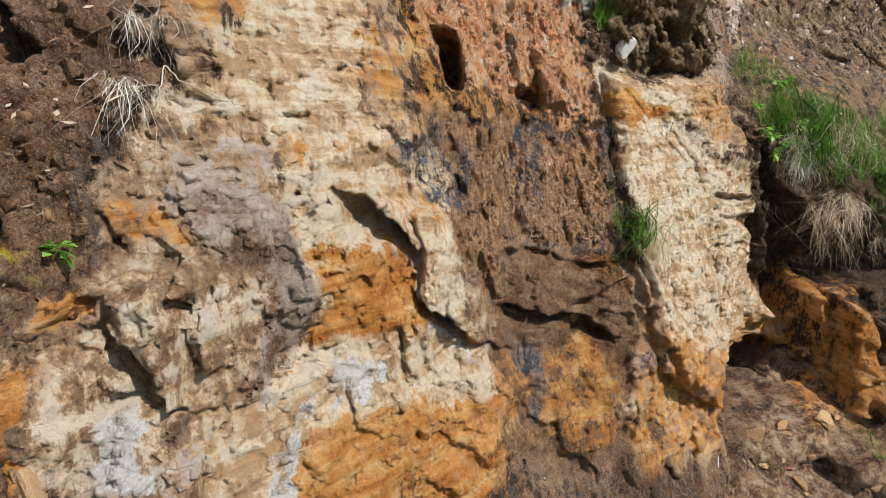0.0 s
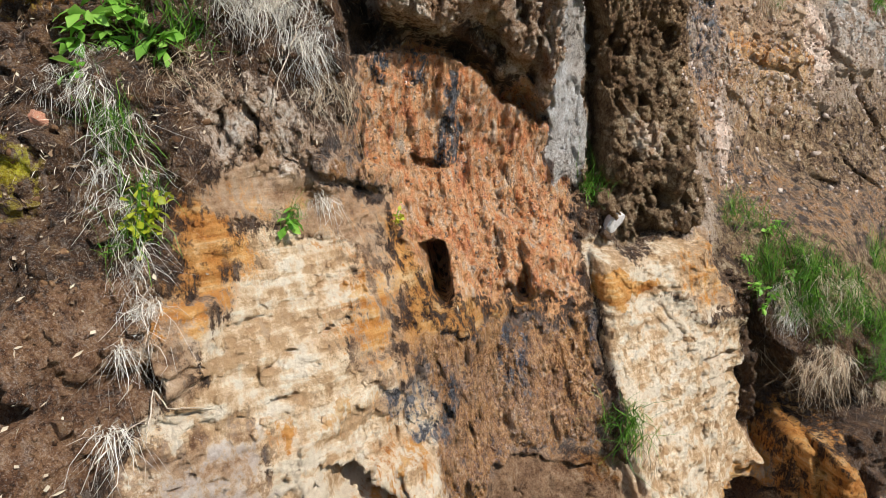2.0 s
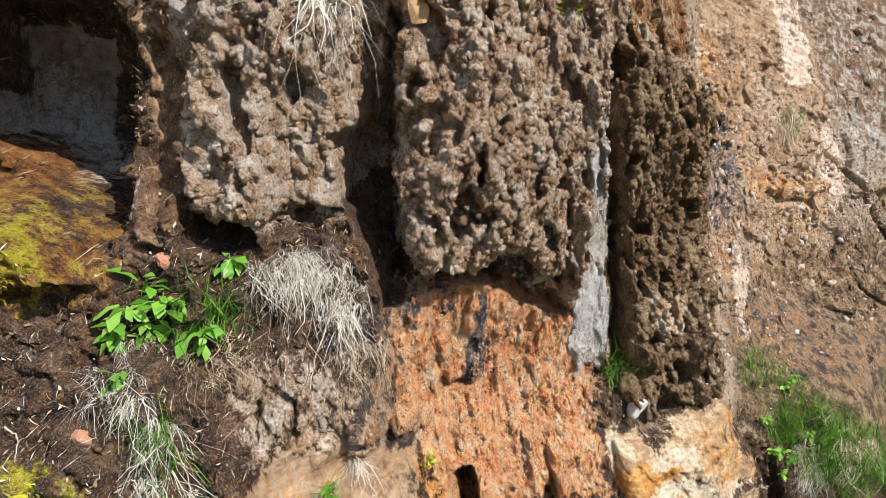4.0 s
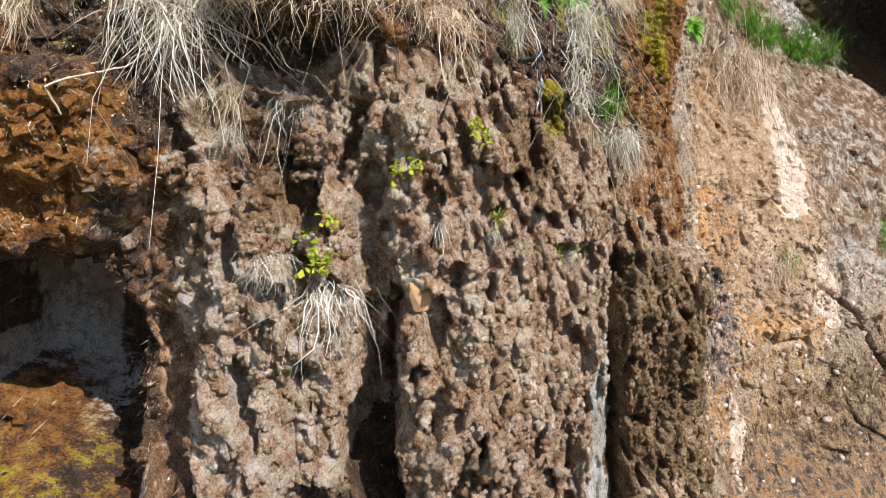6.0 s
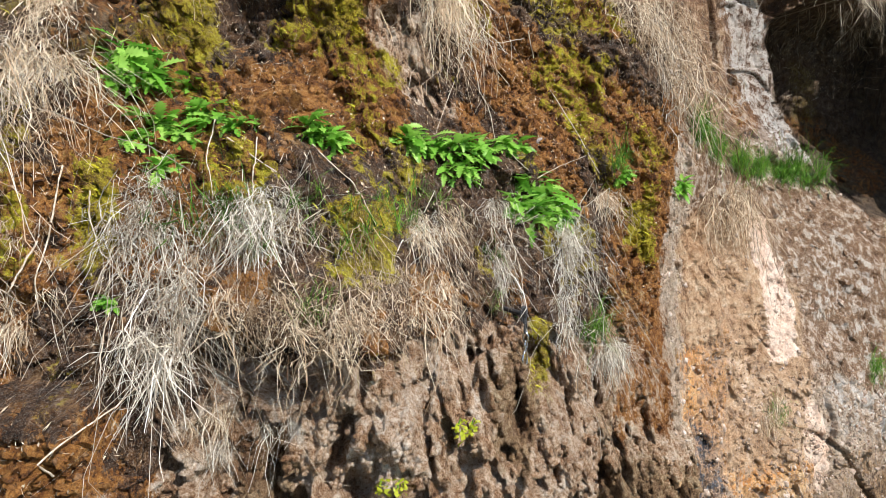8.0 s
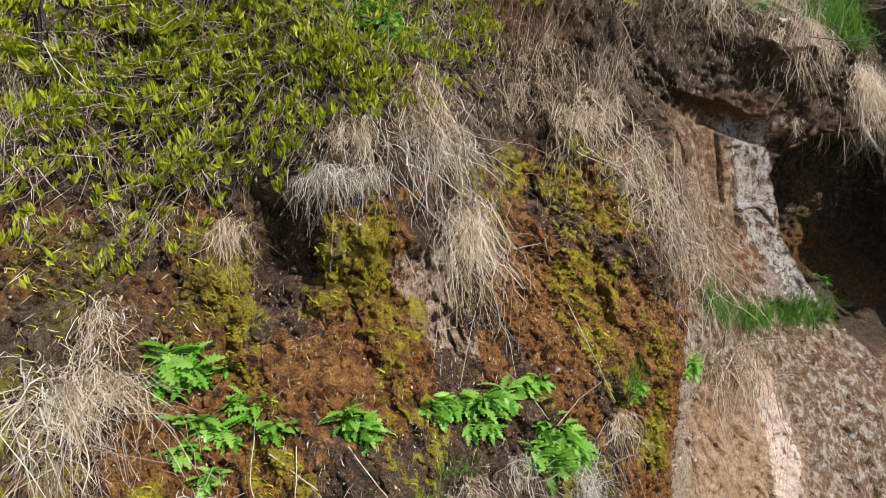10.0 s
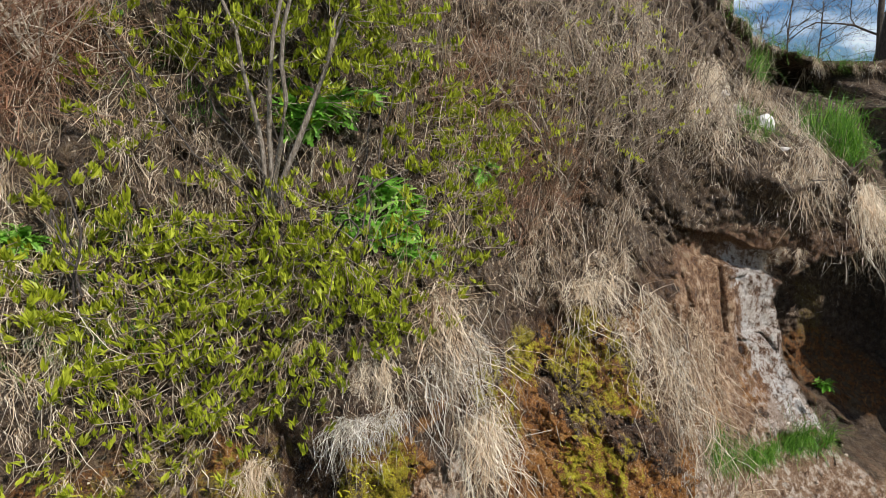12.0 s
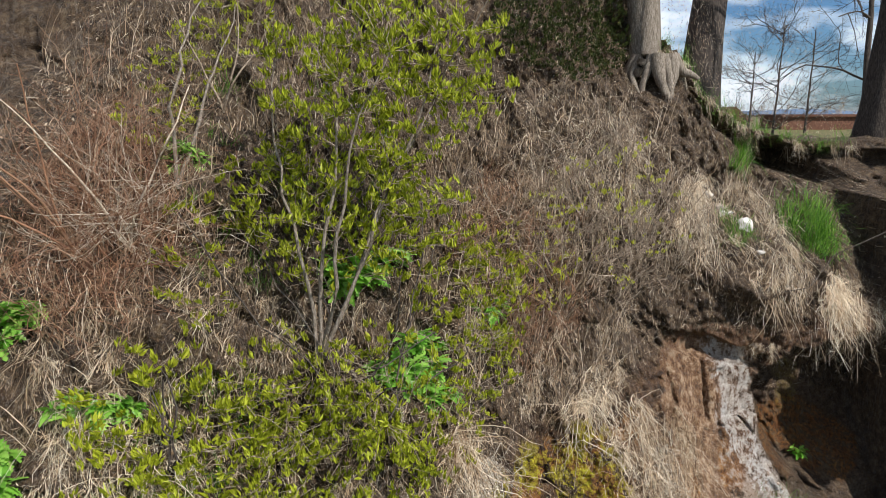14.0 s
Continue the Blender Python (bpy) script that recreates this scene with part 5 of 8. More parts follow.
zone("moss", (-0.81, 8.80), (-0.55, 8.84), (-0.56, 8.41), (-0.79, 8.35), soft=0.05, full=0.95)
strip(("wet",), (0.21, 2.39), (1.18, 2.30), (1.14, 1.60), (0.90, 1.26), (0.20, 1.45), soft=0.06, full=0.8)
strip(("wet", "humus_and_shade"), (0.14, 1.67), (0.98, 1.46), (0.94, 1.00), (0.14, 1.29), soft=0.06, full=0.6)
zone("orange", (0.23, 1.91), (0.65, 1.86), (1.06, 1.68), (0.97, 1.35), (0.26, 1.47), soft=0.1, full=0.5)
zone("blueblack", (0.31, 1.94), (0.44, 1.89), (0.48, 1.63), (0.34, 1.70), soft=0.03, full=0.5)
strip(("grey", "sand", "white"), (2.26, 9.92), (4.01, 9.91), (4.08, 7.82), (3.04, 7.70), (2.34, 8.02), soft=0.1, full=0.6)
zone("russet", (2.34, 9.92), (3.93, 9.91), (4.04, 7.82), (3.04, 7.70), (2.45, 7.98), (2.26, 8.76), soft=0.1, full=0.95)
zone("rust", (3.40, 8.48), (4.02, 8.42), (3.94, 7.71), (3.25, 7.85), soft=0.06, full=0.6)
crack(0.025, 0.12, (3.13, 9.38), (3.17, 8.97), (3.20, 8.57))
crack(0.025, 0.12, (2.46, 9.42), (2.55, 9.05))
crack(0.03, 0.12, (2.35, 8.22), (2.35, 8.02))
# orange and white veins in the beds under the hollow
zone("orange", (-0.45, 2.61), (-0.33, 2.59), (-0.20, 2.47), (-0.06, 2.25), (0.04, 2.08), (-0.20, 2.14), (-0.39, 2.21), (-0.47, 2.27), (-0.44, 2.44), soft=0.04, full=1.0)
zone("orange", (-0.23, 2.77), (-0.06, 2.71), (0.02, 2.48), (-0.11, 2.45), (-0.20, 2.58), soft=0.06, full=0.5)
zone("rust", (-0.33, 3.61), (-0.07, 3.68), (0.02, 3.26), (-0.04, 2.99), (-0.16, 3.04), soft=0.08, full=0.6)
strip(("sand",), (-0.33, 3.61), (-0.07, 3.68), (0.02, 3.26), (-0.04, 2.99), (-0.16, 3.04), soft=0.08, full=0.5)
strip(("grey",), (-1.27, 2.73), (-0.64, 2.63), (-0.61, 2.32), (-0.62, 2.09), (-0.73, 2.05), (-1.25, 2.00), soft=0.05, full=0.8)
zone("sand", (-1.11, 2.50), (-0.85, 2.59), (-0.64, 2.49), (-0.61, 2.16), (-0.57, 2.06), (-0.56, 1.71), (-1.11, 1.93), soft=0.06, full=0.75)
# the bank behind the limestone blocks lies deeper
bulge(-0.42, (3.10, 11.81), (6.59, 11.97), (5.13, 10.48), (3.79, 10.36), (3.07, 10.69), edge=0.5, warp=0.2)
# the wet band's glints again, painted as white over the grey
zone("white", (3.29, 9.57), (3.83, 9.59), (4.08, 8.27), (4.54, 7.31), (3.85, 7.53), (3.54, 8.13), soft=0.06, full=0.62)
# foot of the third pillar
zone("tufa", (1.04, 3.74), (1.88, 3.74), (1.97, 3.39), (1.58, 3.34), (1.29, 3.30), (1.14, 3.35), (1.03, 3.51), soft=0.04, full=1.0)
zone("crust", (1.04, 3.74), (1.88, 3.74), (1.97, 3.39), (1.58, 3.34), (1.29, 3.30), (1.14, 3.35), (1.03, 3.51), soft=0.04, full=0.9)
bulge(0.08, (1.06, 3.85), (1.85, 3.78), (1.88, 3.40), (1.30, 3.33), (1.07, 3.51), edge=0.06, warp=0.4)
zone("cream", (0.95, 3.36), (1.29, 3.27), (1.58, 3.30), (1.91, 3.29), (2.07, 2.89), (1.00, 3.08), soft=0.04, full=0.9)
zone("cream", (-1.10, 2.41), (-0.97, 2.43), (-0.75, 2.18), (-0.57, 2.06), (-0.56, 1.71), (-1.11, 1.93), soft=0.08, full=0.55)
zone("cream", (-1.02, 2.49), (-0.85, 2.51), (-0.64, 2.49), (-0.61, 2.16), (-0.74, 2.12), (-0.88, 2.17), soft=0.08, full=0.5)
r = np.random.default_rng(41)  # short ledge slits in the pale beds
for k in range(70):
    x, z = r.uniform(-1.1, 2.1), r.uniform(1.5, 3.7)
    if at_patch(GROUND["cream"], x, z) + at_patch(GROUND["sand"], x, z) > 0.5:
        w, h, d = r.uniform(0.02, 0.08), r.uniform(0.008, 0.016), r.uniform(-0.02, 0.02)
        bulge(-r.uniform(0.02, 0.06), (x - w, z + d), (x, z + h), (x + w, z - d), (x + 0.3 * w, z - h), edge=0.01, warp=0.6)
growth = smooth((fbm(UU * 2.6, ZZ * 1.7, 4, 201) - 0.10) * 7) * smooth((ZZ - 6.5) * 1.5) * smooth((9.7 - ZZ) * 1.5) * smooth((1.9 - XX) * 3)
GROUND["moss"][:] = np.maximum(GROUND["moss"], 0.5 * growth * (1 - GROUND["stone"]))
rust = smooth((fbm(UU * 2.2, ZZ * 1.6, 4, 211) + 0.05) * 6) * smooth((ZZ - 5.8) * 1.5) * smooth((9.6 - ZZ) * 1.5) * smooth((2.0 - XX) * 3)
GROUND["rust"][:] = np.maximum(GROUND["rust"], 0.8 * rust * (1 - GROUND["stone"]))

# ---- relief of each kind of rock ----
W = GROUND
any_rock = np.clip(sum(W[k] for k in ("cream", "orange", "grey", "wet", "red", "tufa", "ash", "mud", "stone", "white", "pink", "sand", "crust")), 0, 1)
pale = np.clip(W["cream"] + W["orange"] + W["pink"] + W["sand"], 0, 1)
drip = np.clip(W["wet"] + W["red"], 0, 1)
RELIEF = 0.080 * fbm(UU * 2.2, ZZ * 2.2, 4, 3) * (1 - 0.4 * any_rock)


def shaped(mask, form):
    """Add relief of one kind where its mask is set. form(u, v, su, sv): metres outward."""
    k = mask > 0.01
    if k.any():
        RELIEF[k] += mask[k] * form(UU[k], ZZ[k], SLOW_X[k], SLOW_Z[k])


shaped(1 - any_rock, lambda u, v, a, b: 0.15 * fbm(u * 5, v * 5, 5, 5) + 0.05 * lumps(u * 11, v * 11, 6) + 0.06 * slabs(u * 7 + a * 10, v * 9 + b * 10, 8) + 0.03 * fbm(u * 24, v * 30, 3, 9))
shaped(pale, lambda u, v, a, b: 0.030 * slabs(u * 4 + a * 8, v * 7 + b * 7, 21) + 0.018 * fbm(u * 3, v * 16, 4, 22) + 0.012 * fbm(u * 30, v * 14, 3, 23)
       + 0.045 * np.floor(9 * (fbm(u * 3.0, v * 3.6, 5, 24) + 0.5)) / 9 - 0.014 * smooth((fbm(u * 9, v * 26, 3, 27) - 0.26) * 14))
shaped(W["sand"], lambda u, v, a, b: 0.05 * fbm(u * 8, v * 8, 4, 25) + 0.03 * slabs(u * 11 + a * 9, v * 13 + b * 9, 26))
shaped(W["mud"] * (1 - W["stone"]), lambda u, v, a, b: 0.10 * fbm(u * 4, v * 5, 5, 45) + 0.05 * slabs(u * 6 + a * 9, v * 7 + b * 9, 46) + 0.03 * lumps(u * 14, v * 14, 47))
shaped(W["grey"], lambda u, v, a, b: 0.075 * slabs(u * 6 + a * 9, v * 7 + b * 9, 41) + 0.025 * fbm(u * 18, v * 18, 4, 42))
shaped(drip, lambda u, v, a, b: 0.08 * fbm(u * 9, v * 2.6, 5, 51) + 0.06 * fbm(u * 16, v * 9, 4, 52) + 0.035 * slabs(u * 8 + a * 10, v * 6 + b * 10, 53) + 0.02 * lumps(u * 34, v * 26, 54))
shaped(W["tufa"], lambda u, v, a, b: 0.20 * fbm(u * 6, v * 3, 5, 61) + 0.075 * lumps(u * 13, v * 12, 62) + 0.05 * lumps(u * 26, v * 24, 63) - 0.16 * smooth((fbm(u * 7, v * 5, 3, 65) - 0.16) * 9))
shaped(W["stone"], lambda u, v, a, b: 0.06 * slabs(u * 2.4 + a * 5 + v * 0.9, v * 2.6 + b * 6, 71) + 0.04 * fbm(u * 9, v * 5, 5, 72) + 0.010 * lumps(u * 22, v * 22, 73) + 0.03 * slabs(u * 7 + a * 8 + v, v * 6 + b * 8, 74))
shaped(W["white"], lambda u, v, a, b: 0.05 * slabs(u * 9 + a * 9, v * 7 + b * 9, 76) + 0.03 * fbm(u * 14, v * 12, 4, 77))
shaped(W["moss"], lambda u, v, a, b: 0.05 * lumps(u * 9, v * 7, 81) + 0.03 * lumps(u * 24, v * 24, 82))
shaped(W["humus_and_shade"], lambda u, v, a, b: 0.26 * fbm(u * 2.5, v * 2.5, 6, 91) + 0.05 * lumps(u * 7, v * 7, 92))
FACE -= RELIEF


def mesh_of(name, verts, faces, material, flat=False):
    """A mesh from arrays: faces is (n, 3) or (n, 4)."""
    verts, faces = np.asarray(verts, np.float32), np.asarray(faces, np.int32)
    me = bpy.data.meshes.new(name)
    me.vertices.add(len(verts))
    me.vertices.foreach_set("co", verts.ravel())
    k = faces.shape[1]
    me.loops.add(faces.size)
    me.loops.foreach_set("vertex_index", faces.ravel())
    me.polygons.add(len(faces))
    me.polygons.foreach_set("loop_start", np.arange(0, faces.size, k, dtype=np.int32))
    me.polygons.foreach_set("loop_total", np.full(len(faces), k, np.int32))
    me.polygons.foreach_set("use_smooth", np.full(len(faces), not flat))
    me.update()
    me.validate()
    me.materials.append(material)
    return me


def sheet_faces(rows, cols):
    i = np.arange(rows * cols).reshape(rows, cols)
    return np.stack([i[:-1, :-1], i[:-1, 1:], i[1:, 1:], i[1:, :-1]], -1).reshape(-1, 4)


RIM = np.interp(GX, (2.3, 2.9, 3.4, 4.15, 5.4, 6.8, 7.6, 10), (17.0, 13.9, 13.45, 12.9, 12.45, 12.2, 12.2, 12.2))
past = np.clip(ZZ - RIM, 0, None)  # above the rim the sheet runs back as the flat top
FLAT = FACE + past * 14 + past ** 2 * 4
TOP = np.minimum(ZZ, RIM) - np.clip(past * 0.25, 0, 0.5) + 0.12 * fbm(XX, FLAT, 3, 95) * (past > 0.02)
cliff_mesh = mesh_of("cliff", np.stack([XX, FLAT, TOP], -1).reshape(-1, 3), sheet_faces(*FACE.shape), ROCK)


def give_masks(mesh, values):
    """Write the rock masks (name: one value a vertex) to a mesh."""
    for g in range(6):
        layer = mesh.attributes.new(f"ground_{g}", "FLOAT_COLOR", "POINT")
        rgb = np.ones((len(mesh.vertices), 4), np.float32)
        for c in range(3):
            rgb[:, c] = values[MASKS[g * 3 + c]]
        layer.data.foreach_set("color", rgb.ravel())


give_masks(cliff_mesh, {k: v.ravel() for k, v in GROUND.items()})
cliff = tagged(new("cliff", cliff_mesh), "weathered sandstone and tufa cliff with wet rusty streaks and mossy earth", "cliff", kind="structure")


def at_grid(table, x, z):
    """A table over the face read at (x, z), arrays or numbers."""
    x, z = np.clip(x, GX[0], GX[-1]), np.clip(z, GZ[0], GZ[-1])
    i = np.clip(np.searchsorted(GX, x) - 1, 0, len(GX) - 2)
    j = np.clip(np.searchsorted(GZ, z) - 1, 0, len(GZ) - 2)
    a, b = (x - GX[i]) / (GX[i + 1] - GX[i]), (z - GZ[j]) / (GZ[j + 1] - GZ[j])
    return (table[j, i] * (1 - a) + table[j, i + 1] * a) * (1 - b) + (table[j + 1, i] * (1 - a) + table[j + 1, i + 1] * a) * b


def facing(x, z, d=0.12):
    """Outward normal of the plain face at (x, z)."""
    gx = (at_grid(PLAIN, x + d, z) - at_grid(PLAIN, x - d, z)) / (2 * d)
    gz = (at_grid(PLAIN, x, z + d) - at_grid(PLAIN, x, z - d)) / (2 * d)
    return Vector((gx, -1, gz)).normalized()


def on_face(x, z, out=0.0):
    return Vector((x, float(at_grid(FACE, x, z)) - out, z))


# ---- small builders ----
rng = np.random.default_rng(7)


def part(name, mesh, parent, label=""):
    """One mesh object under a thing or a part."""
    ob = new(name, mesh)
    ob.parent = parent
    return tagged(ob, label)


def base_of(name, place, label, category, group="", turn=0.0):
    """An Empty at the base of a thing that has parts."""
    ob = tagged(new(name), label, category, group)
    ob.empty_display_size = 0.05
    ob.matrix_world = Matrix.Translation(place) @ Matrix.Rotation(turn, 4, "Z")
    return ob


def ball(level_of_detail=1):
    bm = bmesh.new()
    bmesh.ops.create_icosphere(bm, subdivisions=level_of_detail, radius=1.0)
    v = np.array([p.co for p in bm.verts])
    f = np.array([[p.index for p in q.verts] for q in bm.faces])
    bm.free()
    return v, f


def lump(seed, detail=1, rough=0.35, flat=1.0):
    """A rounded, uneven stone of about unit size."""
    r = np.random.default_rng(seed)
    v, f = ball(detail)
    v = v / np.linalg.norm(v, axis=1)[:, None]
    h = np.zeros(len(v))
    for k in range(6):
        d = r.normal(size=3)
        d /= np.linalg.norm(d)
        h += rough * r.uniform(-0.6, 0.5) * np.maximum(0, v @ d) ** 2
    h += rough * 0.22 * r.normal(size=len(v))
    v = v * (1 + h)[:, None] * np.array([1, 1, flat])
    return v, f


def block(seed, detail=3, cuts=14, rough=0.03):
    """A broken, faceted stone of about unit size: a ball with flats knocked off."""
    r = np.random.default_rng(seed)
    v, f = ball(detail)
    v = v / np.linalg.norm(v, axis=1)[:, None]
    for k in range(cuts):
        d = r.normal(size=3)
        d /= np.linalg.norm(d)
        over = np.maximum(0, v @ d - r.uniform(0.35, 0.7))
        v = v - over[:, None] * d
    return v * (1 + rough * r.normal(size=len(v)))[:, None], f


def joined(pieces):
    """One vertex and one face array from many."""
    vs, fs, n = [], [], 0
    for v, f in pieces:
        vs.append(v)
        fs.append(f + n)
        n += len(v)
    return np.concatenate(vs), np.concatenate(fs)


def tube(points, radii, sides=5):
    """A bent round stick through points."""
    p, r = np.asarray(points, float), np.asarray(radii, float)
    d = np.gradient(p, axis=0)
    d /= np.linalg.norm(d, axis=1)[:, None] + 1e-9
    ref = np.where(np.abs(d[:, 2:3]) > 0.9, np.array([[1.0, 0, 0]]), np.array([[0, 0, 1.0]]))
    a = np.cross(d, ref)
    a /= np.linalg.norm(a, axis=1)[:, None] + 1e-9
    b = np.cross(d, a)
    t = np.arange(sides) * 2 * np.pi / sides
    v = (p[:, None] + r[:, None, None] * (np.cos(t)[None, :, None] * a[:, None] + np.sin(t)[None, :, None] * b[:, None])).reshape(-1, 3)
    n = len(p)
    i, j = np.meshgrid(np.arange(n - 1), np.arange(sides), indexing="ij")
    k = (j + 1) % sides
    f = np.stack([i * sides + j, i * sides + k, (i + 1) * sides + k, (i + 1) * sides + j], -1).reshape(-1, 4)
    return v, f


def wander(start, way, length, count=7, bend=0.15, pull=(0, 0, 0), r=rng):
    """A wandering line of points."""
    p, d = [np.array(start, float)], np.array(way, float)
    d /= np.linalg.norm(d)
    for k in range(count - 1):
        p.append(p[-1] + d * length / (count - 1))
        d = d + bend * r.normal(size=3) + np.array(pull) / (count - 1)
        d /= np.linalg.norm(d)
    return np.array(p)


def blades(count, length, width, out, rise, droop, spread, seed, bunch=0.03, segments=5, wild=0.09):
    """Grass: ribbons that rise, lean out (-y) and droop."""
    r = np.random.default_rng(seed)
    t = np.linspace(0, 1, segments + 1)
    pieces = []
    for k in range(count):
        L = length * r.uniform(0.22, 1.2)
        a = r.normal(0, spread * 1.2)
        way = np.array([math.sin(a), -math.cos(a), 0.0])
        o, u, c = out * r.uniform(0.1, 1.8), rise * r.uniform(-0.3, 2.0), droop * r.uniform(0.35, 1.35)
        s = np.array([r.normal(0, bunch * 1.5), r.uniform(-0.03, 0.01), r.normal(0, bunch)])
        line = s + L * (np.outer(t * o, way) + np.outer(u * t - c * t * t, (0, 0, 1.0)))
        line += np.outer(t * t * L, (r.normal(0, 0.36), r.normal(0, 0.14), 0)) + wild * L * np.cumsum(r.normal(size=(segments + 1, 3)), 0) * t[:, None] ** 0.7
        kink = r.uniform(0.3, 1.0)
        line += np.outer(np.clip(t - kink, 0, None) * L, (r.normal(0, 0.6), r.normal(0, 0.4), r.normal(0, 0.4)))
        b = a + r.uniform(-1.4, 1.4)
        side = np.array([math.cos(b), math.sin(b), r.uniform(-0.3, 0.3)])
        w = width * r.uniform(0.5, 1.6) * np.clip(1.15 - t, 0.12, 1) ** 0.6
        v = np.concatenate([line - side * w[:, None] / 2, line + side * w[:, None] / 2])
        n = segments + 1
        i = np.arange(segments)
        pieces.append((v, np.stack([i, i + 1, n + i + 1, n + i], -1)))
    return joined(pieces)


def turned(v, place, turn=0.0, size=1.0, tip=0.0):
    """Vertices turned about z (and tipped about x), scaled and moved."""
    c, s = math.cos(tip), math.sin(tip)
    v = v @ np.array([[1, 0, 0], [0, c, s], [0, -s, c]])
    c, s = math.cos(turn), math.sin(turn)
    v = v @ np.array([[c, s, 0], [-s, c, 0], [0, 0, 1.0]])
    return v * size + np.array(place)


def yaw_of(x, z):
    n = facing(x, z)
    return math.atan2(n.x, -n.y)


def spots(center, rx, rz, count, r=rng):
    """Random places in an ellipse on the face."""
    out = []
    while len(out) < count:
        a, b = r.uniform(-1, 1, 2)
        if a * a + b * b < 1:
            out.append((center[0] + a * rx, center[1] + b * rz))
    return out


# ---- grasses ----
TUFTS = {
    "bleached": [mesh_of("bleached_tuft", *blades(30, 0.36, 0.0046, 0.42, 0.18, 1.05, 0.75, 100 + k), GREYSTRAW) for k in range(5)],
    "straw": [mesh_of("straw_tuft", *blades(26, 0.38, 0.0050, 0.40, 0.16, 1.05, 0.7, 120 + k), STRAW) for k in range(5)],
    "long": [mesh_of("long_straw_tuft", *blades(24, 0.66, 0.0062, 0.34, 0.10, 1.0, 0.6, 140 + k, 0.06, 8, 0.14), STRAW) for k in range(4)],
    "longpale": [mesh_of("long_bleached_tuft", *blades(22, 0.66, 0.0060, 0.30, 0.08, 1.0, 0.6, 150 + k, 0.06, 8, 0.14), GREYSTRAW) for k in range(4)],
    "green": [mesh_of("green_tuft", *blades(26, 0.26, 0.0065, 0.55, 0.85, 0.55, 1.3, 160 + k), GRASS) for k in range(5)],
    "tangle": [mesh_of("matted_tuft", *blades(30, 0.24, 0.0036, 0.35, 0.15, 0.8, 1.3, 155 + k, 0.07, 6, 0.20), STRAW) for k in range(4)],
    "lawn": [mesh_of("lush_tuft", *blades(42, 0.36, 0.0085, 0.55, 0.85, 0.7, 1.3, 170 + k, 0.09), GRASS) for k in range(4)],
    "upright": [mesh_of("standing_straw", *blades(20, 0.34, 0.0050, 0.35, 0.9, 0.35, 0.9, 180 + k, 0.06, 5, 0.03), STRAW) for k in range(5)],
    "russet": [mesh_of("russet_tuft", *blades(30, 0.42, 0.0050, 0.5, 0.5, 0.7, 1.1, 190 + k, 0.07), RUSTSTRAW) for k in range(4)],
}
TUFT_WORDS = {
    "bleached": ("dry_grass_tuft", "bleached dry grass tuft hanging from the rock", "grass tuft"),
    "straw": ("dry_grass_tuft", "straw-coloured dry grass tuft hanging from the earth", "grass tuft"),
    "long": ("long_grass_tuft", "long straw-coloured grass hanging down the bank", "grass tuft"),
    "longpale": ("long_grass_tuft", "long bleached grass hanging down the bank", "grass tuft"),
    "tangle": ("matted_grass_tuft", "matted bleached grass tuft under the turf edge", "grass tuft"),
    "green": ("green_grass_tuft", "fresh green grass tuft growing on a ledge", "grass tuft"),
    "lawn": ("green_grass_tuft", "lush dark green grass tuft on the bank", "grass tuft"),
    "upright": ("standing_grass_tuft", "dry standing grass stems on the slope", "grass tuft"),
    "russet": ("russet_stem_tuft", "russet dead stems on the slope", "dead stems"),
}
made = {}
LOOSE = {}


def tufts(kind, center, rx, rz, count, size=1.0, out=0.0, most=40):
    """Tufts of one kind strewn over an ellipse of the face; past a few dozen of a kind they go into one sward."""
    name, label, category = TUFT_WORDS[kind]
    for x, z in spots(center, rx, rz, count):
        if 0.33 < x < 0.56 and 6.4 < z < 7.25:  # the anchor hangs free
            continue
        place = on_face(x, z, out + rng.uniform(-0.02, 0.03))
        turn, s = yaw_of(x, z) + rng.normal(0, 0.5), size * rng.uniform(0.5, 1.3)
        mesh = TUFTS[kind][int(rng.integers(len(TUFTS[kind])))]
        made[name] = made.get(name, 0) + 1
        if made[name] <= 260:
            ob = tagged(new(name, mesh), label, category, name.replace("_", " ") + "s")
            ob.matrix_world = Matrix.Translation(place) @ Matrix.Rotation(turn, 4, "Z") @ Matrix.Rotation(rng.normal(0, 0.28), 4, "Y") @ Matrix.Scale(s, 4)
        else:
            LOOSE.setdefault(kind, []).append((mesh, place, turn, s))


# beside the pale face and round the mossy ledge
tufts("bleached", (-1.33, 4.28), 0.14, 0.10, 14, 0.5)
tufts("bleached", (-1.17, 3.95), 0.10, 0.22, 16, 0.55)
tufts("bleached", (-1.06, 3.69), 0.07, 0.20, 20, 0.5)
tufts("bleached", (-0.98, 3.42), 0.06, 0.12, 8, 0.4)
tufts("green", (-1.19, 4.02), 0.10, 0.10, 10, 0.6)
tufts("green", (-1.05, 3.69), 0.06, 0.16, 16, 0.55)
tufts("green", (-1.11, 4.41), 0.12, 0.05, 8)
tufts("bleached", (-0.71, 4.62), 0.20, 0.08, 34, 0.48, 0.03)
tufts("bleached", (-0.54, 4.47), 0.11, 0.10, 16, 0.55, 0.02)
tufts("straw", (-0.98, 4.29), 0.16, 0.09, 16, 0.55)
tufts("straw", (-0.47, 4.22), 0.10, 0.10, 16, 0.5)
tufts("bleached", (-0.52, 3.74), 0.06, 0.04, 5, 0.45)
tufts("green", (-0.58, 3.67), 0.04, 0.03, 3, 0.6)
tufts("bleached", (-0.98, 3.37), 0.05, 0.10, 5, 0.5)
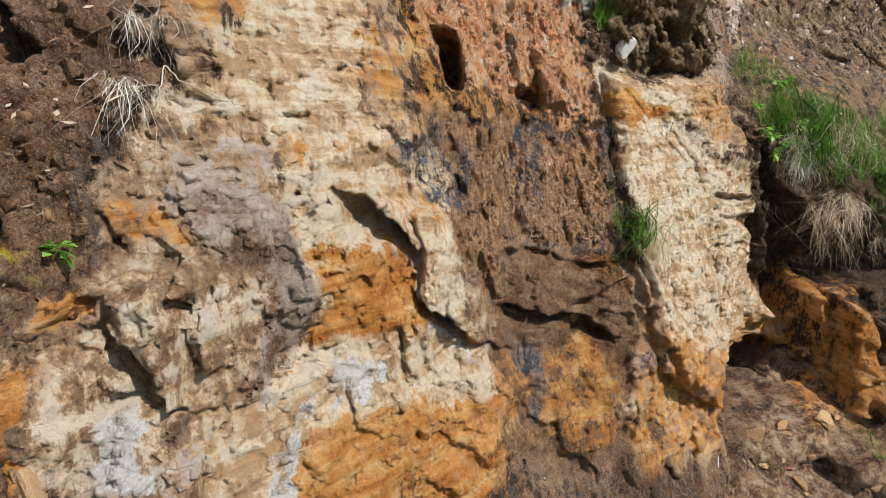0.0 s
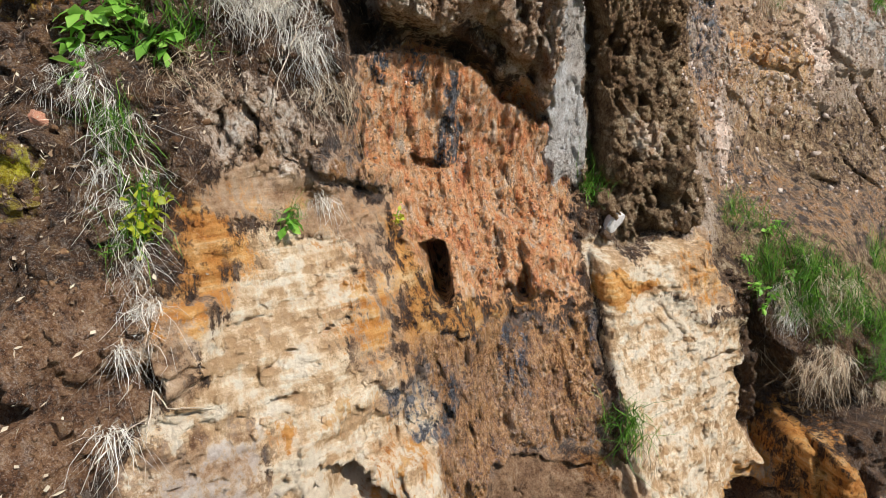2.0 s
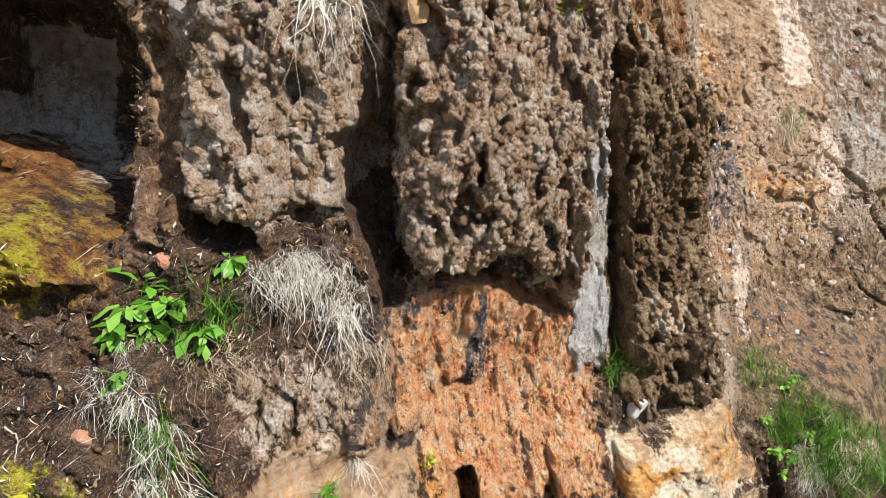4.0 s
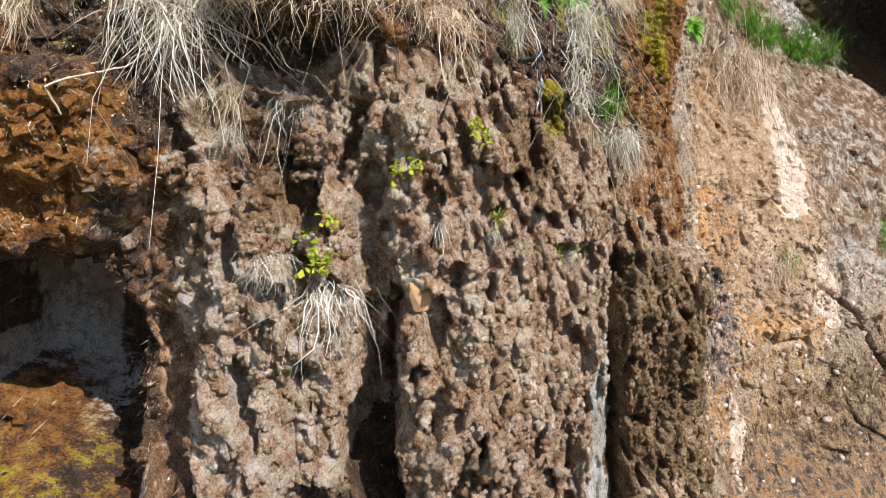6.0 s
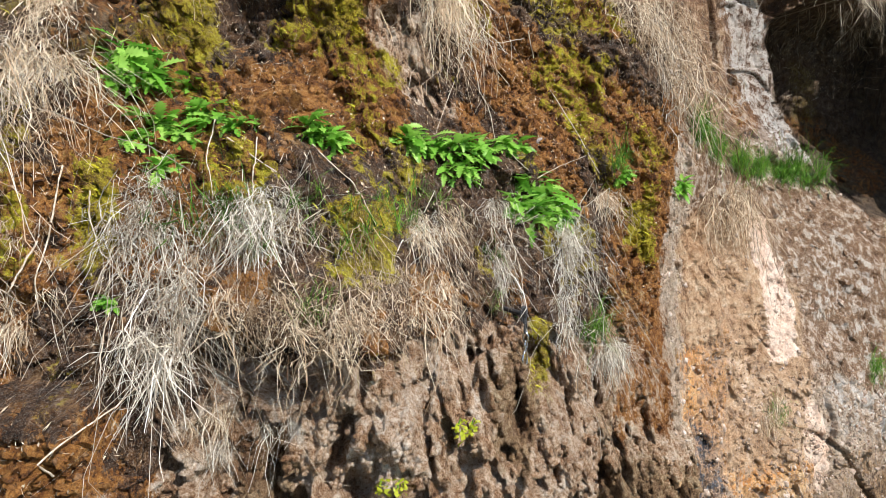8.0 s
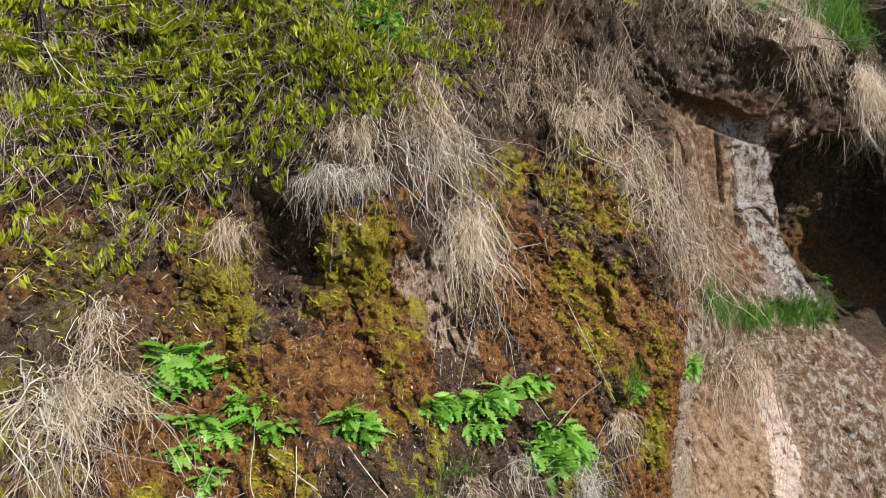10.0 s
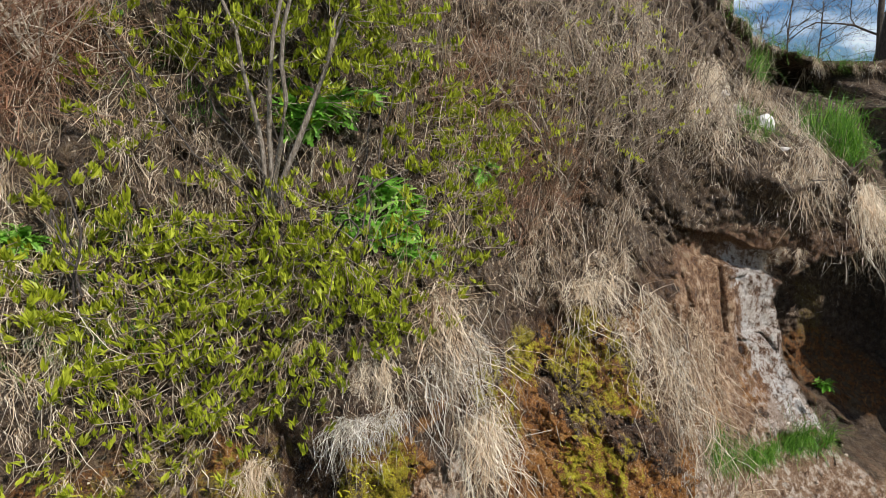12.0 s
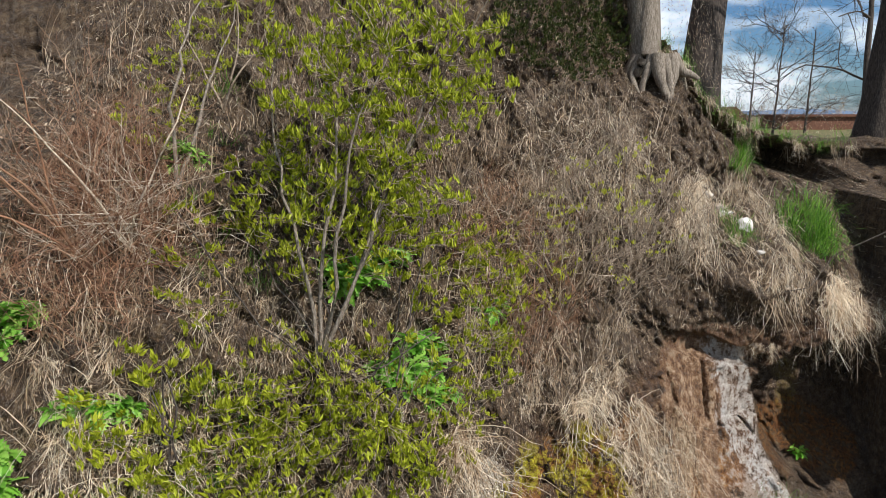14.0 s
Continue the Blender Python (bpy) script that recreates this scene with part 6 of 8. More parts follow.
tufts("bleached", (-0.99, 3.10), 0.05, 0.04, 4, 0.5)
# the grassy ledge below the leaning wall
tufts("lawn", (2.34, 3.36), 0.20, 0.10, 12, 0.42)
herb_ledge = [spots((2.57, 3.02), 0.4, 0.3, 1)[0] for k in range(16)]
tufts("lawn", (2.57, 3.02), 0.28, 0.20, 36, 0.5)
tufts("lawn", (2.89, 2.81), 0.36, 0.22, 32, 0.5, 0.08)
tufts("straw", (2.75, 2.86), 0.40, 0.24, 18, 0.6, 0.08)
tufts("lawn", (3.24, 2.51), 0.26, 0.22, 22, 0.48, 0.10)
tufts("lawn", (3.92, 2.87), 0.25, 0.14, 12, 0.45)
tufts("bleached", (2.56, 2.78), 0.18, 0.14, 14, 0.55, 0.05)
tufts("straw", (2.77, 2.37), 0.28, 0.14, 26, 0.55, 0.08)
tufts("straw", (3.07, 2.16), 0.26, 0.12, 20, 0.55, 0.06)
tufts("green", (1.08, 2.43), 0.07, 0.08, 9, 0.7, 0.03)
tufts("straw", (1.16, 2.36), 0.07, 0.07, 7, 0.6, 0.03)
tufts("green", (1.00, 3.66), 0.07, 0.05, 14, 0.6, 0.03)
tufts("green", (2.74, 0.92), 0.06, 0.05, 3, 0.6)
tufts("straw", (3.05, 5.21), 0.14, 0.12, 10, 0.7)
tufts("green", (3.08, 5.16), 0.14, 0.10, 8, 0.7)
tufts("green", (4.56, 5.31), 0.08, 0.08, 5, 0.7)
# on the tufa
tufts("bleached", (-0.63, 5.78), 0.05, 0.05, 7, 0.75, 0.04)
tufts("bleached", (-0.85, 5.93), 0.06, 0.04, 6, 0.5, 0.04)
tufts("bleached", (-1.04, 6.46), 0.07, 0.05, 6, 0.45, 0.03)
tufts("bleached", (-0.73, 6.59), 0.08, 0.06, 6, 0.5, 0.03)
tufts("bleached", (-0.12, 6.06), 0.02, 0.02, 2, 0.4, 0.04)
tufts("bleached", (0.13, 6.00), 0.03, 0.03, 3, 0.45, 0.04)
tufts("bleached", (0.58, 5.79), 0.03, 0.03, 3, 0.35, 0.03)
# the hanging turf above it
tufts("longpale", (-1.43, 7.49), 0.10, 0.16, 14, 0.85, 0.04)
tufts("bleached", (-1.25, 7.05), 0.14, 0.18, 13, 1.0, 0.05)
tufts("longpale", (-0.95, 7.49), 0.14, 0.12, 12, 0.7, 0.05)
tufts("tangle", (-0.87, 7.16), 0.22, 0.07, 12, 0.8, 0.10)
tufts("tangle", (-0.44, 7.08), 0.34, 0.06, 16, 0.8, 0.14)
tufts("tangle", (-0.49, 7.19), 0.34, 0.07, 6, 0.8, 0.10)
tufts("straw", (-0.05, 7.00), 0.12, 0.10, 10, 0.85, 0.08)
tufts("straw", (-0.08, 7.35), 0.16, 0.08, 12, 0.8, 0.04)
tufts("bleached", (0.37, 7.07), 0.14, 0.12, 20, 0.9, 0.04)
tufts("longpale", (0.80, 7.16), 0.10, 0.12, 20, 0.75, 0.04)
tufts("bleached", (1.08, 6.42), 0.10, 0.06, 14, 0.8, 0.05)
tufts("green", (0.96, 6.61), 0.09, 0.07, 10, 0.7, 0.04)
tufts("green", (-0.57, 7.13), 0.06, 0.04, 6, 0.5, 0.10)
tufts("straw", (1.15, 7.34), 0.10, 0.07, 14, 0.8, 0.02)
tufts("longpale", (-2.11, 8.16), 0.16, 0.12, 14, 0.85, 0.02)
tufts("long", (-2.06, 7.92), 0.16, 0.12, 8, 0.6, 0.02)
tufts("straw", (-2.01, 8.47), 0.10, 0.05, 10, 0.7, 0.02)
tufts("straw", (-1.98, 7.02), 0.12, 0.08, 9, 0.5, 0.02)
tufts("upright", (-1.98, 7.02), 0.12, 0.08, 6, 0.5, 0.02)
tufts("long", (-2.08, 7.52), 0.10, 0.14, 5, 0.7, 0.02)
tufts("straw", (-1.06, 6.61), 0.08, 0.04, 7, 0.6, 0.02)
tufts("tangle", (-1.15, 7.34), 0.45, 0.14, 6, 0.8, 0.05)
tufts("long", (-0.68, 7.39), 0.5, 0.12, 6, 0.5, 0.05)
tufts("tangle", (0.19, 7.19), 0.3, 0.14, 14, 0.8, 0.04)
tufts("straw", (-1.87, 7.36), 0.25, 0.2, 6, 0.5, 0.03)
tufts("green", (-0.68, 7.45), 0.7, 0.14, 30, 0.6, 0.07)
tufts("longpale", (-0.80, 7.53), 0.05, 0.10, 7, 0.7, 0.06)
tufts("longpale", (0.31, 7.30), 0.05, 0.12, 7, 0.7, 0.06)
tufts("green", (0.37, 7.01), 0.25, 0.2, 12, 0.5, 0.04)
tufts("longpale", (-1.42, 7.45), 0.16, 0.12, 14, 0.7, 0.06)
tufts("longpale", (-1.21, 7.10), 0.10, 0.16, 12, 0.7, 0.08)
tufts("longpale", (-0.12, 7.33), 0.10, 0.08, 8, 0.5, 0.06)
tufts("bleached", (-0.95, 7.44), 0.18, 0.12, 14, 0.8, 0.08)
tufts("longpale", (0.72, 6.80), 0.07, 0.20, 10, 0.6, 0.06)
tufts("tangle", (-0.45, 7.10), 0.36, 0.06, 16, 0.9, 0.16)
# the fringe along the leaning wall
for c in ((2.50, 7.80), (2.78, 7.60), (3.10, 7.45), (3.45, 7.38), (3.95, 7.30)):
    tufts("green", c, 0.17, 0.09, 12, 0.95, 0.05)
    tufts("lawn", c, 0.15, 0.08, 6, 0.5, 0.05)
tufts("green", (4.11, 7.25), 0.40, 0.12, 22, 1.0, 0.04)
tufts("long", (2.84, 7.07), 0.45, 0.10, 30, 0.9, 0.04)
tufts("long", (2.41, 8.53), 0.38, 0.60, 44, 1.0, 0.05)
tufts("long", (1.71, 8.96), 0.30, 0.40, 28, 0.9, 0.04)
tufts("green", (1.25, 7.60), 0.07, 0.08, 9, 0.8, 0.02)
tufts("green", (4.60, 5.24), 0.10, 0.08, 6, 0.7)
tufts("straw", (3.07, 5.33), 0.10, 0.10, 8, 0.6)
# straw that hangs down the bank
tufts("long", (-0.38, 9.78), 0.20, 0.14, 30, 1.0, 0.04)
tufts("longpale", (-0.21, 9.40), 0.26, 0.14, 30, 0.8, 0.05)
tufts("long", (0.01, 8.75), 0.22, 0.22, 26, 0.9, 0.03)
tufts("long", (-0.83, 9.48), 0.24, 0.10, 20, 0.45, 0.06)
tufts("bleached", (-0.85, 9.24), 0.26, 0.05, 22, 0.7, 0.08)
tufts("straw", (-1.55, 8.88), 0.12, 0.06, 14, 0.8, 0.08)
tufts("long", (1.16, 9.61), 0.24, 0.12, 24, 0.9, 0.03)
tufts("long", (1.60, 9.18), 0.36, 0.35, 18, 0.8, 0.04)
tufts("longpale", (2.06, 8.41), 0.30, 0.50, 24, 0.7, 0.04)
tufts("straw", (-2.02, 8.56), 0.10, 0.06, 9, 0.8, 0.03)
tufts("long", (-2.13, 8.21), 0.22, 0.10, 26, 0.85, 0.03)
tufts("lawn", (5.57, 10.85), 0.36, 0.34, 40, 1.1, 0.05)
tufts("lawn", (3.80, 11.03), 0.20, 0.20, 14, 0.6, 0.03)
tufts("green", (4.87, 11.94), 0.2, 0.14, 10, 1.0, 0.03)
tufts("green", (4.49, 11.90), 0.3, 0.2, 14, 1.2, 0.03)
tufts("long", (5.47, 10.14), 0.40, 0.18, 40, 1.0, 0.03)
tufts("straw", (5.61, 9.67), 0.40, 0.30, 22, 0.6, 0.03)
tufts("long", (6.56, 9.47), 0.30, 0.30, 10, 0.6, 0.03)
tufts("long", (3.02, 11.44), 0.50, 0.50, 40, 0.9, 0.02)
tufts("straw", (3.87, 9.51), 0.40, 0.10, 12, 0.6, 0.06)
# along the rim
for k in range(16):
    tufts("lawn", (3.0 + 0.3 * k, float(np.interp(3.0 + 0.3 * k, GX, RIM)) - 0.05), 0.18, 0.06, 3, 0.55, 0.0)
    tufts("straw", (3.0 + 0.3 * k, float(np.interp(3.0 + 0.3 * k, GX, RIM)) - 0.12), 0.18, 0.08, 3, 0.9, 0.05)
tufts("long", (1.66, 12.04), 0.9, 0.8, 30, 0.8)
tufts("upright", (1.66, 11.69), 1.2, 1.1, 60, 1.1)
tufts("straw", (1.00, 9.94), 0.9, 0.5, 45, 0.6)
tufts("upright", (1.00, 9.94), 0.9, 0.5, 60, 0.9)
tufts("russet", (0.60, 10.48), 0.6, 0.4, 40, 0.9)
tufts("straw", (1.09, 12.39), 1.0, 0.9, 40, 1.0)
tufts("straw", (4.28, 10.94), 0.8, 0.7, 70, 1.2)
tufts("upright", (4.28, 10.94), 0.8, 0.7, 50, 1.1)
# litter and standing straw over the upper slope
tufts("upright", (-3.14, 11.23), 0.9, 1.2, 90, 1.0)
tufts("russet", (-3.28, 11.73), 0.5, 0.7, 80, 1.1)
tufts("russet", (-3.56, 12.07), 0.45, 0.6, 60, 1.1)
tufts("long", (-3.12, 10.05), 0.5, 0.5, 50, 0.9)
tufts("upright", (-2.83, 13.22), 1.6, 0.9, 100, 1.0)
tufts("upright", (-1.21, 10.93), 1.6, 1.4, 120, 1.0)
tufts("straw", (-1.60, 10.32), 1.5, 1.0, 80, 0.9)
tufts("straw", (-2.25, 9.48), 0.9, 0.6, 35, 0.9)
tufts("russet", (0.36, 11.36), 0.8, 0.8, 80, 1.0)
tufts("upright", (0.30, 11.45), 1.2, 1.2, 120, 1.0)
tufts("upright", (-3.42, 10.46), 0.7, 0.6, 26, 1.0)
tufts("straw", (-3.42, 10.46), 0.7, 0.6, 26, 1.0)
tufts("green", (-2.10, 12.17), 1.2, 1.0, 40, 0.9)
tufts("green", (-2.62, 10.04), 0.7, 0.5, 30, 0.8)
for kind, items in LOOSE.items():
    pieces = []
    for mesh, place, turn, s in items:
        co = np.empty(len(mesh.vertices) * 3, np.float32)
        mesh.vertices.foreach_get("co", co)
        ix = np.empty(len(mesh.loops), np.int32)
        mesh.loops.foreach_get("vertex_index", ix)
        pieces.append((turned(co.reshape(-1, 3), place, turn, s), ix.reshape(-1, 4)))
    name, label, category = TUFT_WORDS[kind]
    ob = new(name.replace("_tuft", "") + "_sward", mesh_of(name + "_sward", *joined(pieces), TUFTS[kind][0].materials[0]))
    tagged(ob, label.replace("tuft", "cover"), category.replace(" tuft", ""), kind="stuff")


# ---- nodules, crumbs and moss on the face ----
def strewn(mask, count, seed, x0, x1, z0, z1):
    """Places on the face where a mask is strong."""
    r = np.random.default_rng(seed)
    x, z = r.uniform(x0, x1, count * 6), r.uniform(z0, z1, count * 6)
    keep = at_grid(mask, x, z) > r.uniform(0.25, 0.9, count * 6)
    return x[keep][:count], z[keep][:count], r


LUMPS = [lump(300 + k, 1, 1.5) for k in range(8)]
NODULE = mottled("tufa_nodule", (0.12, 0.055, 0.025), (0.36, 0.22, 0.13), (0.62, 0.50, 0.40), 24, 0.9, 0.9, 0.02, 0.3, "object")
LUMP_MESHES = [mesh_of("nodule", v, f, NODULE) for v, f in LUMPS]


def stuff_lumps(name, label, mask, count, seed, area, sizes, material, sink=0.3):
    x, z, r = strewn(mask, count, seed, *area)
    y = at_grid(FACE, x, z)
    pieces = []
    for k in range(len(x)):
        v, f = LUMPS[int(r.integers(8))]
        s = sizes[0] * (sizes[1] / sizes[0]) ** (r.uniform() ** 1.6)
        v = turned(v * np.array([1, 0.9, r.uniform(0.8, 1.35)]), (x[k], y[k] + sink * s, z[k]), r.uniform(0, 6.28), s, r.uniform(-0.6, 0.6))
        pieces.append((v, f))
    mesh = mesh_of(name, *joined(pieces), material)
    if material is ROCK:
        give_masks(mesh, {m: np.repeat(at_grid(GROUND[m], x, z), len(LUMPS[0][0])) for m in MASKS})
    return tagged(part(name, mesh, cliff, label), kind="stuff")


x, z, r = strewn(GROUND["tufa"], 290, 5, -0.25, 0.85, 4.75, 5.6)
for k in range(len(x)):
    s = r.uniform(0.011, 0.022)
    ob = part("nodule", LUMP_MESHES[int(r.integers(8))], cliff)
    ob.matrix_world = Matrix.Translation((x[k], float(at_grid(FACE, x[k], z[k])) + 0.2 * s, z[k])) @ Euler((r.uniform(-0.5, 0.5), 0, r.uniform(0, 6.28))).to_matrix().to_4x4() @ Matrix.Diagonal((s, s, s * r.uniform(0.8, 1.4), 1))
bare = np.clip(1 - any_rock - GROUND["moss"] - GROUND["humus_and_shade"], 0, 1)
stuff_lumps("nodules", "knobbly grey-brown tufa nodules", GROUND["tufa"] * (1 - 0.6 * GROUND["crust"]), 17000, 6, (-1.7, 2.1, 3.5, 6.75), (0.006, 0.024), ROCK, 0.5)
stuff_lumps("brown_nodules", "knobbly dark brown tufa nodules", GROUND["tufa"] * GROUND["crust"], 5000, 7, (-1.3, 2.1, 3.3, 6.75), (0.007, 0.026), ROCK, 0.5)
# glossy beads added to the wet rock so that each catches a sun glint
GLINT = Nodes("glint_gloss")
GLINT.finish(GLINT.ramp(GLINT.noise(9.0, 4), (0.35, (0.10, 0.055, 0.03)), (0.65, (0.30, 0.19, 0.12))), 0.2, None, 1.0)
soaked = np.clip(0.8 * GROUND["wet"] + 0.8 * GROUND["red"] + 0.5 * GROUND["blueblack"] + 0.5 * GROUND["crust"] * (XX > 2.2), 0, 1) * smooth((fbm(UU * 3, ZZ * 2, 3, 301) + 0.25) * 4)
stuff_lumps("wet_beads", "small glossy beads added to give the wet rock its sun glints", soaked, 2600, 14, (-0.7, 2.0, 1.2, 4.8), (0.003, 0.010), GLINT.mat, 0.3)
stuff_lumps("wall_beads", "small glossy beads added to give the leaning wall its sun glints", np.clip(soaked + 0.45 * GROUND["stone"] * (ZZ < 6.6) + 0.6 * GROUND["grey"] * (ZZ > 7), 0, 1), 4500, 15, (1.95, 5.2, 2.9, 9.6), (0.005, 0.014), GLINT.mat, 0.3)
stuff_lumps("earth_crumbs", "crumbly brown earth clods", bare, 3000, 8, (-2.6, 2.2, 1.4, 8.6), (0.005, 0.020), mottled("earth_crumbs", (0.035, 0.017, 0.009), (0.12, 0.062, 0.03), (0.27, 0.16, 0.085), 20, 0.95, 0.6, 0.008, 0.2, "island"))
stuff_lumps("stone_grit", "small loose stones stuck in the wall", GROUND["stone"], 1500, 9, (1.4, 5.2, 3.3, 9.6), (0.008, 0.030), mottled("stone_grit", (0.13, 0.09, 0.065), (0.34, 0.25, 0.19), (0.56, 0.48, 0.42), 20, 0.7, 0.6, 0.008, 0.4, "island"))

x, z, r = strewn(GROUND["moss"], 2600, 12, -2.8, 2.6, 2.4, 9.4)
tuft_v, tuft_f = blades(9, 0.028, 0.006, 0.8, 0.5, 0.6, 1.2, 400, 0.012, 3)
pieces = [(turned(tuft_v, (x[k], float(at_grid(FACE, x[k], z[k])), z[k]), r.normal(0, 0.6), r.uniform(0.6, 1.4)), tuft_f) for k in range(len(x))]
tagged(part("moss", mesh_of("moss", *joined(pieces), MOSS), cliff, "yellow-green moss cushions"), kind="stuff")


def litter(name, label, mask, count, seed, area, sizes, wide, material):
    """Flat bits of straw and dead leaf lying on the face."""
    x, z, r = strewn(mask, count, seed, *area)
    n = len(x)
    y = at_grid(FACE, x, z) - r.uniform(0.0, 0.05, n)
    gx = (at_grid(FACE, x + 0.05, z) - at_grid(FACE, x - 0.05, z)) / 0.1
    gz = (at_grid(FACE, x, z + 0.05) - at_grid(FACE, x, z - 0.05)) / 0.1
    a = r.normal(math.pi / 2, 0.75, n)
    L = sizes[0] * (sizes[1] / sizes[0]) ** r.uniform(0, 1, n)
    w = np.minimum(L * r.uniform(0.15, 0.6, n), r.uniform(*wide, n))
    along = np.stack([np.cos(a), gx * np.cos(a) + gz * np.sin(a) - r.uniform(-0.3, 0.6, n), np.sin(a)], -1)
    across = np.stack([-np.sin(a), -gx * np.sin(a) + gz * np.cos(a) + r.normal(0, 0.7, n), np.cos(a)], -1)
    o = np.stack([x, y, z], -1)
    bend = np.stack([0 * x, -0.25 * L, 0 * x], -1)
    corners = [o - along * L[:, None] / 2, o + across * w[:, None] / 2 + bend * 0.5, o + along * L[:, None] / 2, o - across * w[:, None] / 2 + bend * 0.5]
    v = np.stack(corners, 1).reshape(-1, 3)
    f = np.arange(4 * n).reshape(n, 4)
    return tagged(part(name, mesh_of(name, v, f, material, True), cliff, label), kind="stuff")


slope_cover = np.clip(GROUND["humus_and_shade"] * 1.2 - 0.3 * GROUND["stone"], 0, 1) * smooth((12.9 - XX) * 2)
litter("straw_litter", "matted straw and dead stems on the slope", slope_cover, 17000, 21, (-4.6, 7.5, 8.2, 15.5), (0.03, 0.14), (0.002, 0.0045), STRAW)
litter("leaf_litter", "brown dead leaves on the slope", slope_cover, 16000, 22, (-4.6, 7.5, 8.2, 15.5), (0.015, 0.045), (0.006, 0.018), LITTER)
litter("rootlets", "fine straw and rootlets on the earth", bare, 3500, 23, (-2.8, 2.4, 3.6, 9.0), (0.015, 0.07), (0.0012, 0.0025), STRAW)
litter("dead_leaves", "brown dead leaves and bark on the earth", bare, 6000, 24, (-2.8, 2.4, 2.2, 9.0), (0.01, 0.03), (0.004, 0.012), LITTER)


def flakes(name, label, mask, count, seed, area, sizes, lift, tall=1.0, tilt=0.35, sides=5):
    """Broken flakes and chips of the face's own rock: low plates with a tilted top, flat-sided."""
    x, z, r = strewn(mask, count, seed, *area)
    n = len(x)
    gx = (at_grid(FACE, x + 0.03, z) - at_grid(FACE, x - 0.03, z)) / 0.06
    gz = (at_grid(FACE, x, z + 0.03) - at_grid(FACE, x, z - 0.03)) / 0.06
    normal = np.stack([gx, -np.ones(n), gz], -1)
    normal /= np.linalg.norm(normal, axis=1)[:, None]
    right = np.cross(normal, np.array([0, 0, 1.0]))
    right /= np.linalg.norm(right, axis=1)[:, None] + 1e-9
    up = np.cross(right, normal)
    s = sizes[0] * (sizes[1] / sizes[0]) ** (r.uniform(0, 1, n) ** 1.5)
    h = s * r.uniform(*lift, n)
    a = np.arange(sides)[None] * 2 * np.pi / sides + r.uniform(-0.45, 0.45, (n, sides)) + r.uniform(0, 6.28, n)[:, None]
    rad = s[:, None] * r.uniform(0.55, 1.25, (n, sides))
    cu, cv = np.cos(a) * rad, np.sin(a) * rad * tall
    o = np.stack([x, at_grid(FACE, x, z), z], -1)
    tx, tz = r.normal(0, tilt, n), r.normal(0.1, tilt, n)
    shrink = r.uniform(0.55, 0.95, n)[:, None]
    low = o[:, None] + cu[..., None] * right[:, None] + cv[..., None] * up[:, None] - normal[:, None] * 0.012
    hu, hv = cu * shrink, cv * shrink
    high = o[:, None] + hu[..., None] * right[:, None] + hv[..., None] * up[:, None] + normal[:, None] * (h[:, None] + hu * tx[:, None] + hv * tz[:, None])[..., None]
    v = np.concatenate([low, high, high.mean(1, keepdims=True) + normal[:, None] * (0.15 * h)[:, None, None]], 1)
    k = 2 * sides + 1
    i, j = np.arange(sides), (np.arange(sides) + 1) % sides
    f = np.concatenate([np.stack([i, j, sides + j], -1), np.stack([i, sides + j, sides + i], -1), np.stack([sides + i, sides + j, 0 * i + 2 * sides], -1)])
    f = (f[None] + (np.arange(n) * k)[:, None, None]).reshape(-1, 3)
    mesh = mesh_of(name, v.reshape(-1, 3), f, ROCK, True)
    give_masks(mesh, {m: np.repeat(at_grid(GROUND[m], x, z), k) for m in MASKS})
    return tagged(part(name, mesh, cliff, label), kind="stuff")


dry_rock = np.clip(GROUND["cream"] + GROUND["orange"] + GROUND["grey"] + GROUND["pink"] + GROUND["white"] - GROUND["tufa"], 0, 1)
flakes("rock_flakes", "thin broken sandstone flakes on the face", dry_rock, 6000, 31, (-1.9, 2.6, 1.2, 5.2), (0.005, 0.035), (0.08, 0.30), 1.0, 0.20)
flakes("wet_rock_chips", "wet dripping rock ridges and chips", drip, 3000, 32, (-0.6, 2.0, 1.2, 4.8), (0.003, 0.012), (0.3, 0.8), 3.0, 0.5)
flakes("wall_flakes", "broken flakes of the leaning wall", GROUND["stone"], 3000, 33, (1.5, 5.4, 2.9, 9.8), (0.008, 0.07), (0.08, 0.30), 1.2, 0.28)
flakes("earth_clods", "angular clods of brown earth", bare, 6000, 34, (-2.6, 2.4, 1.2, 9.0), (0.010, 0.055), (0.2, 0.8), 0.9, 0.5)
flakes("mossy_clods", "lumpy mossy earth", np.clip(GROUND["moss"] + 0.8 * rust, 0, 1), 3500, 35, (-2.8, 2.2, 6.2, 9.4), (0.012, 0.05), (0.4, 1.0), 0.9, 0.5)


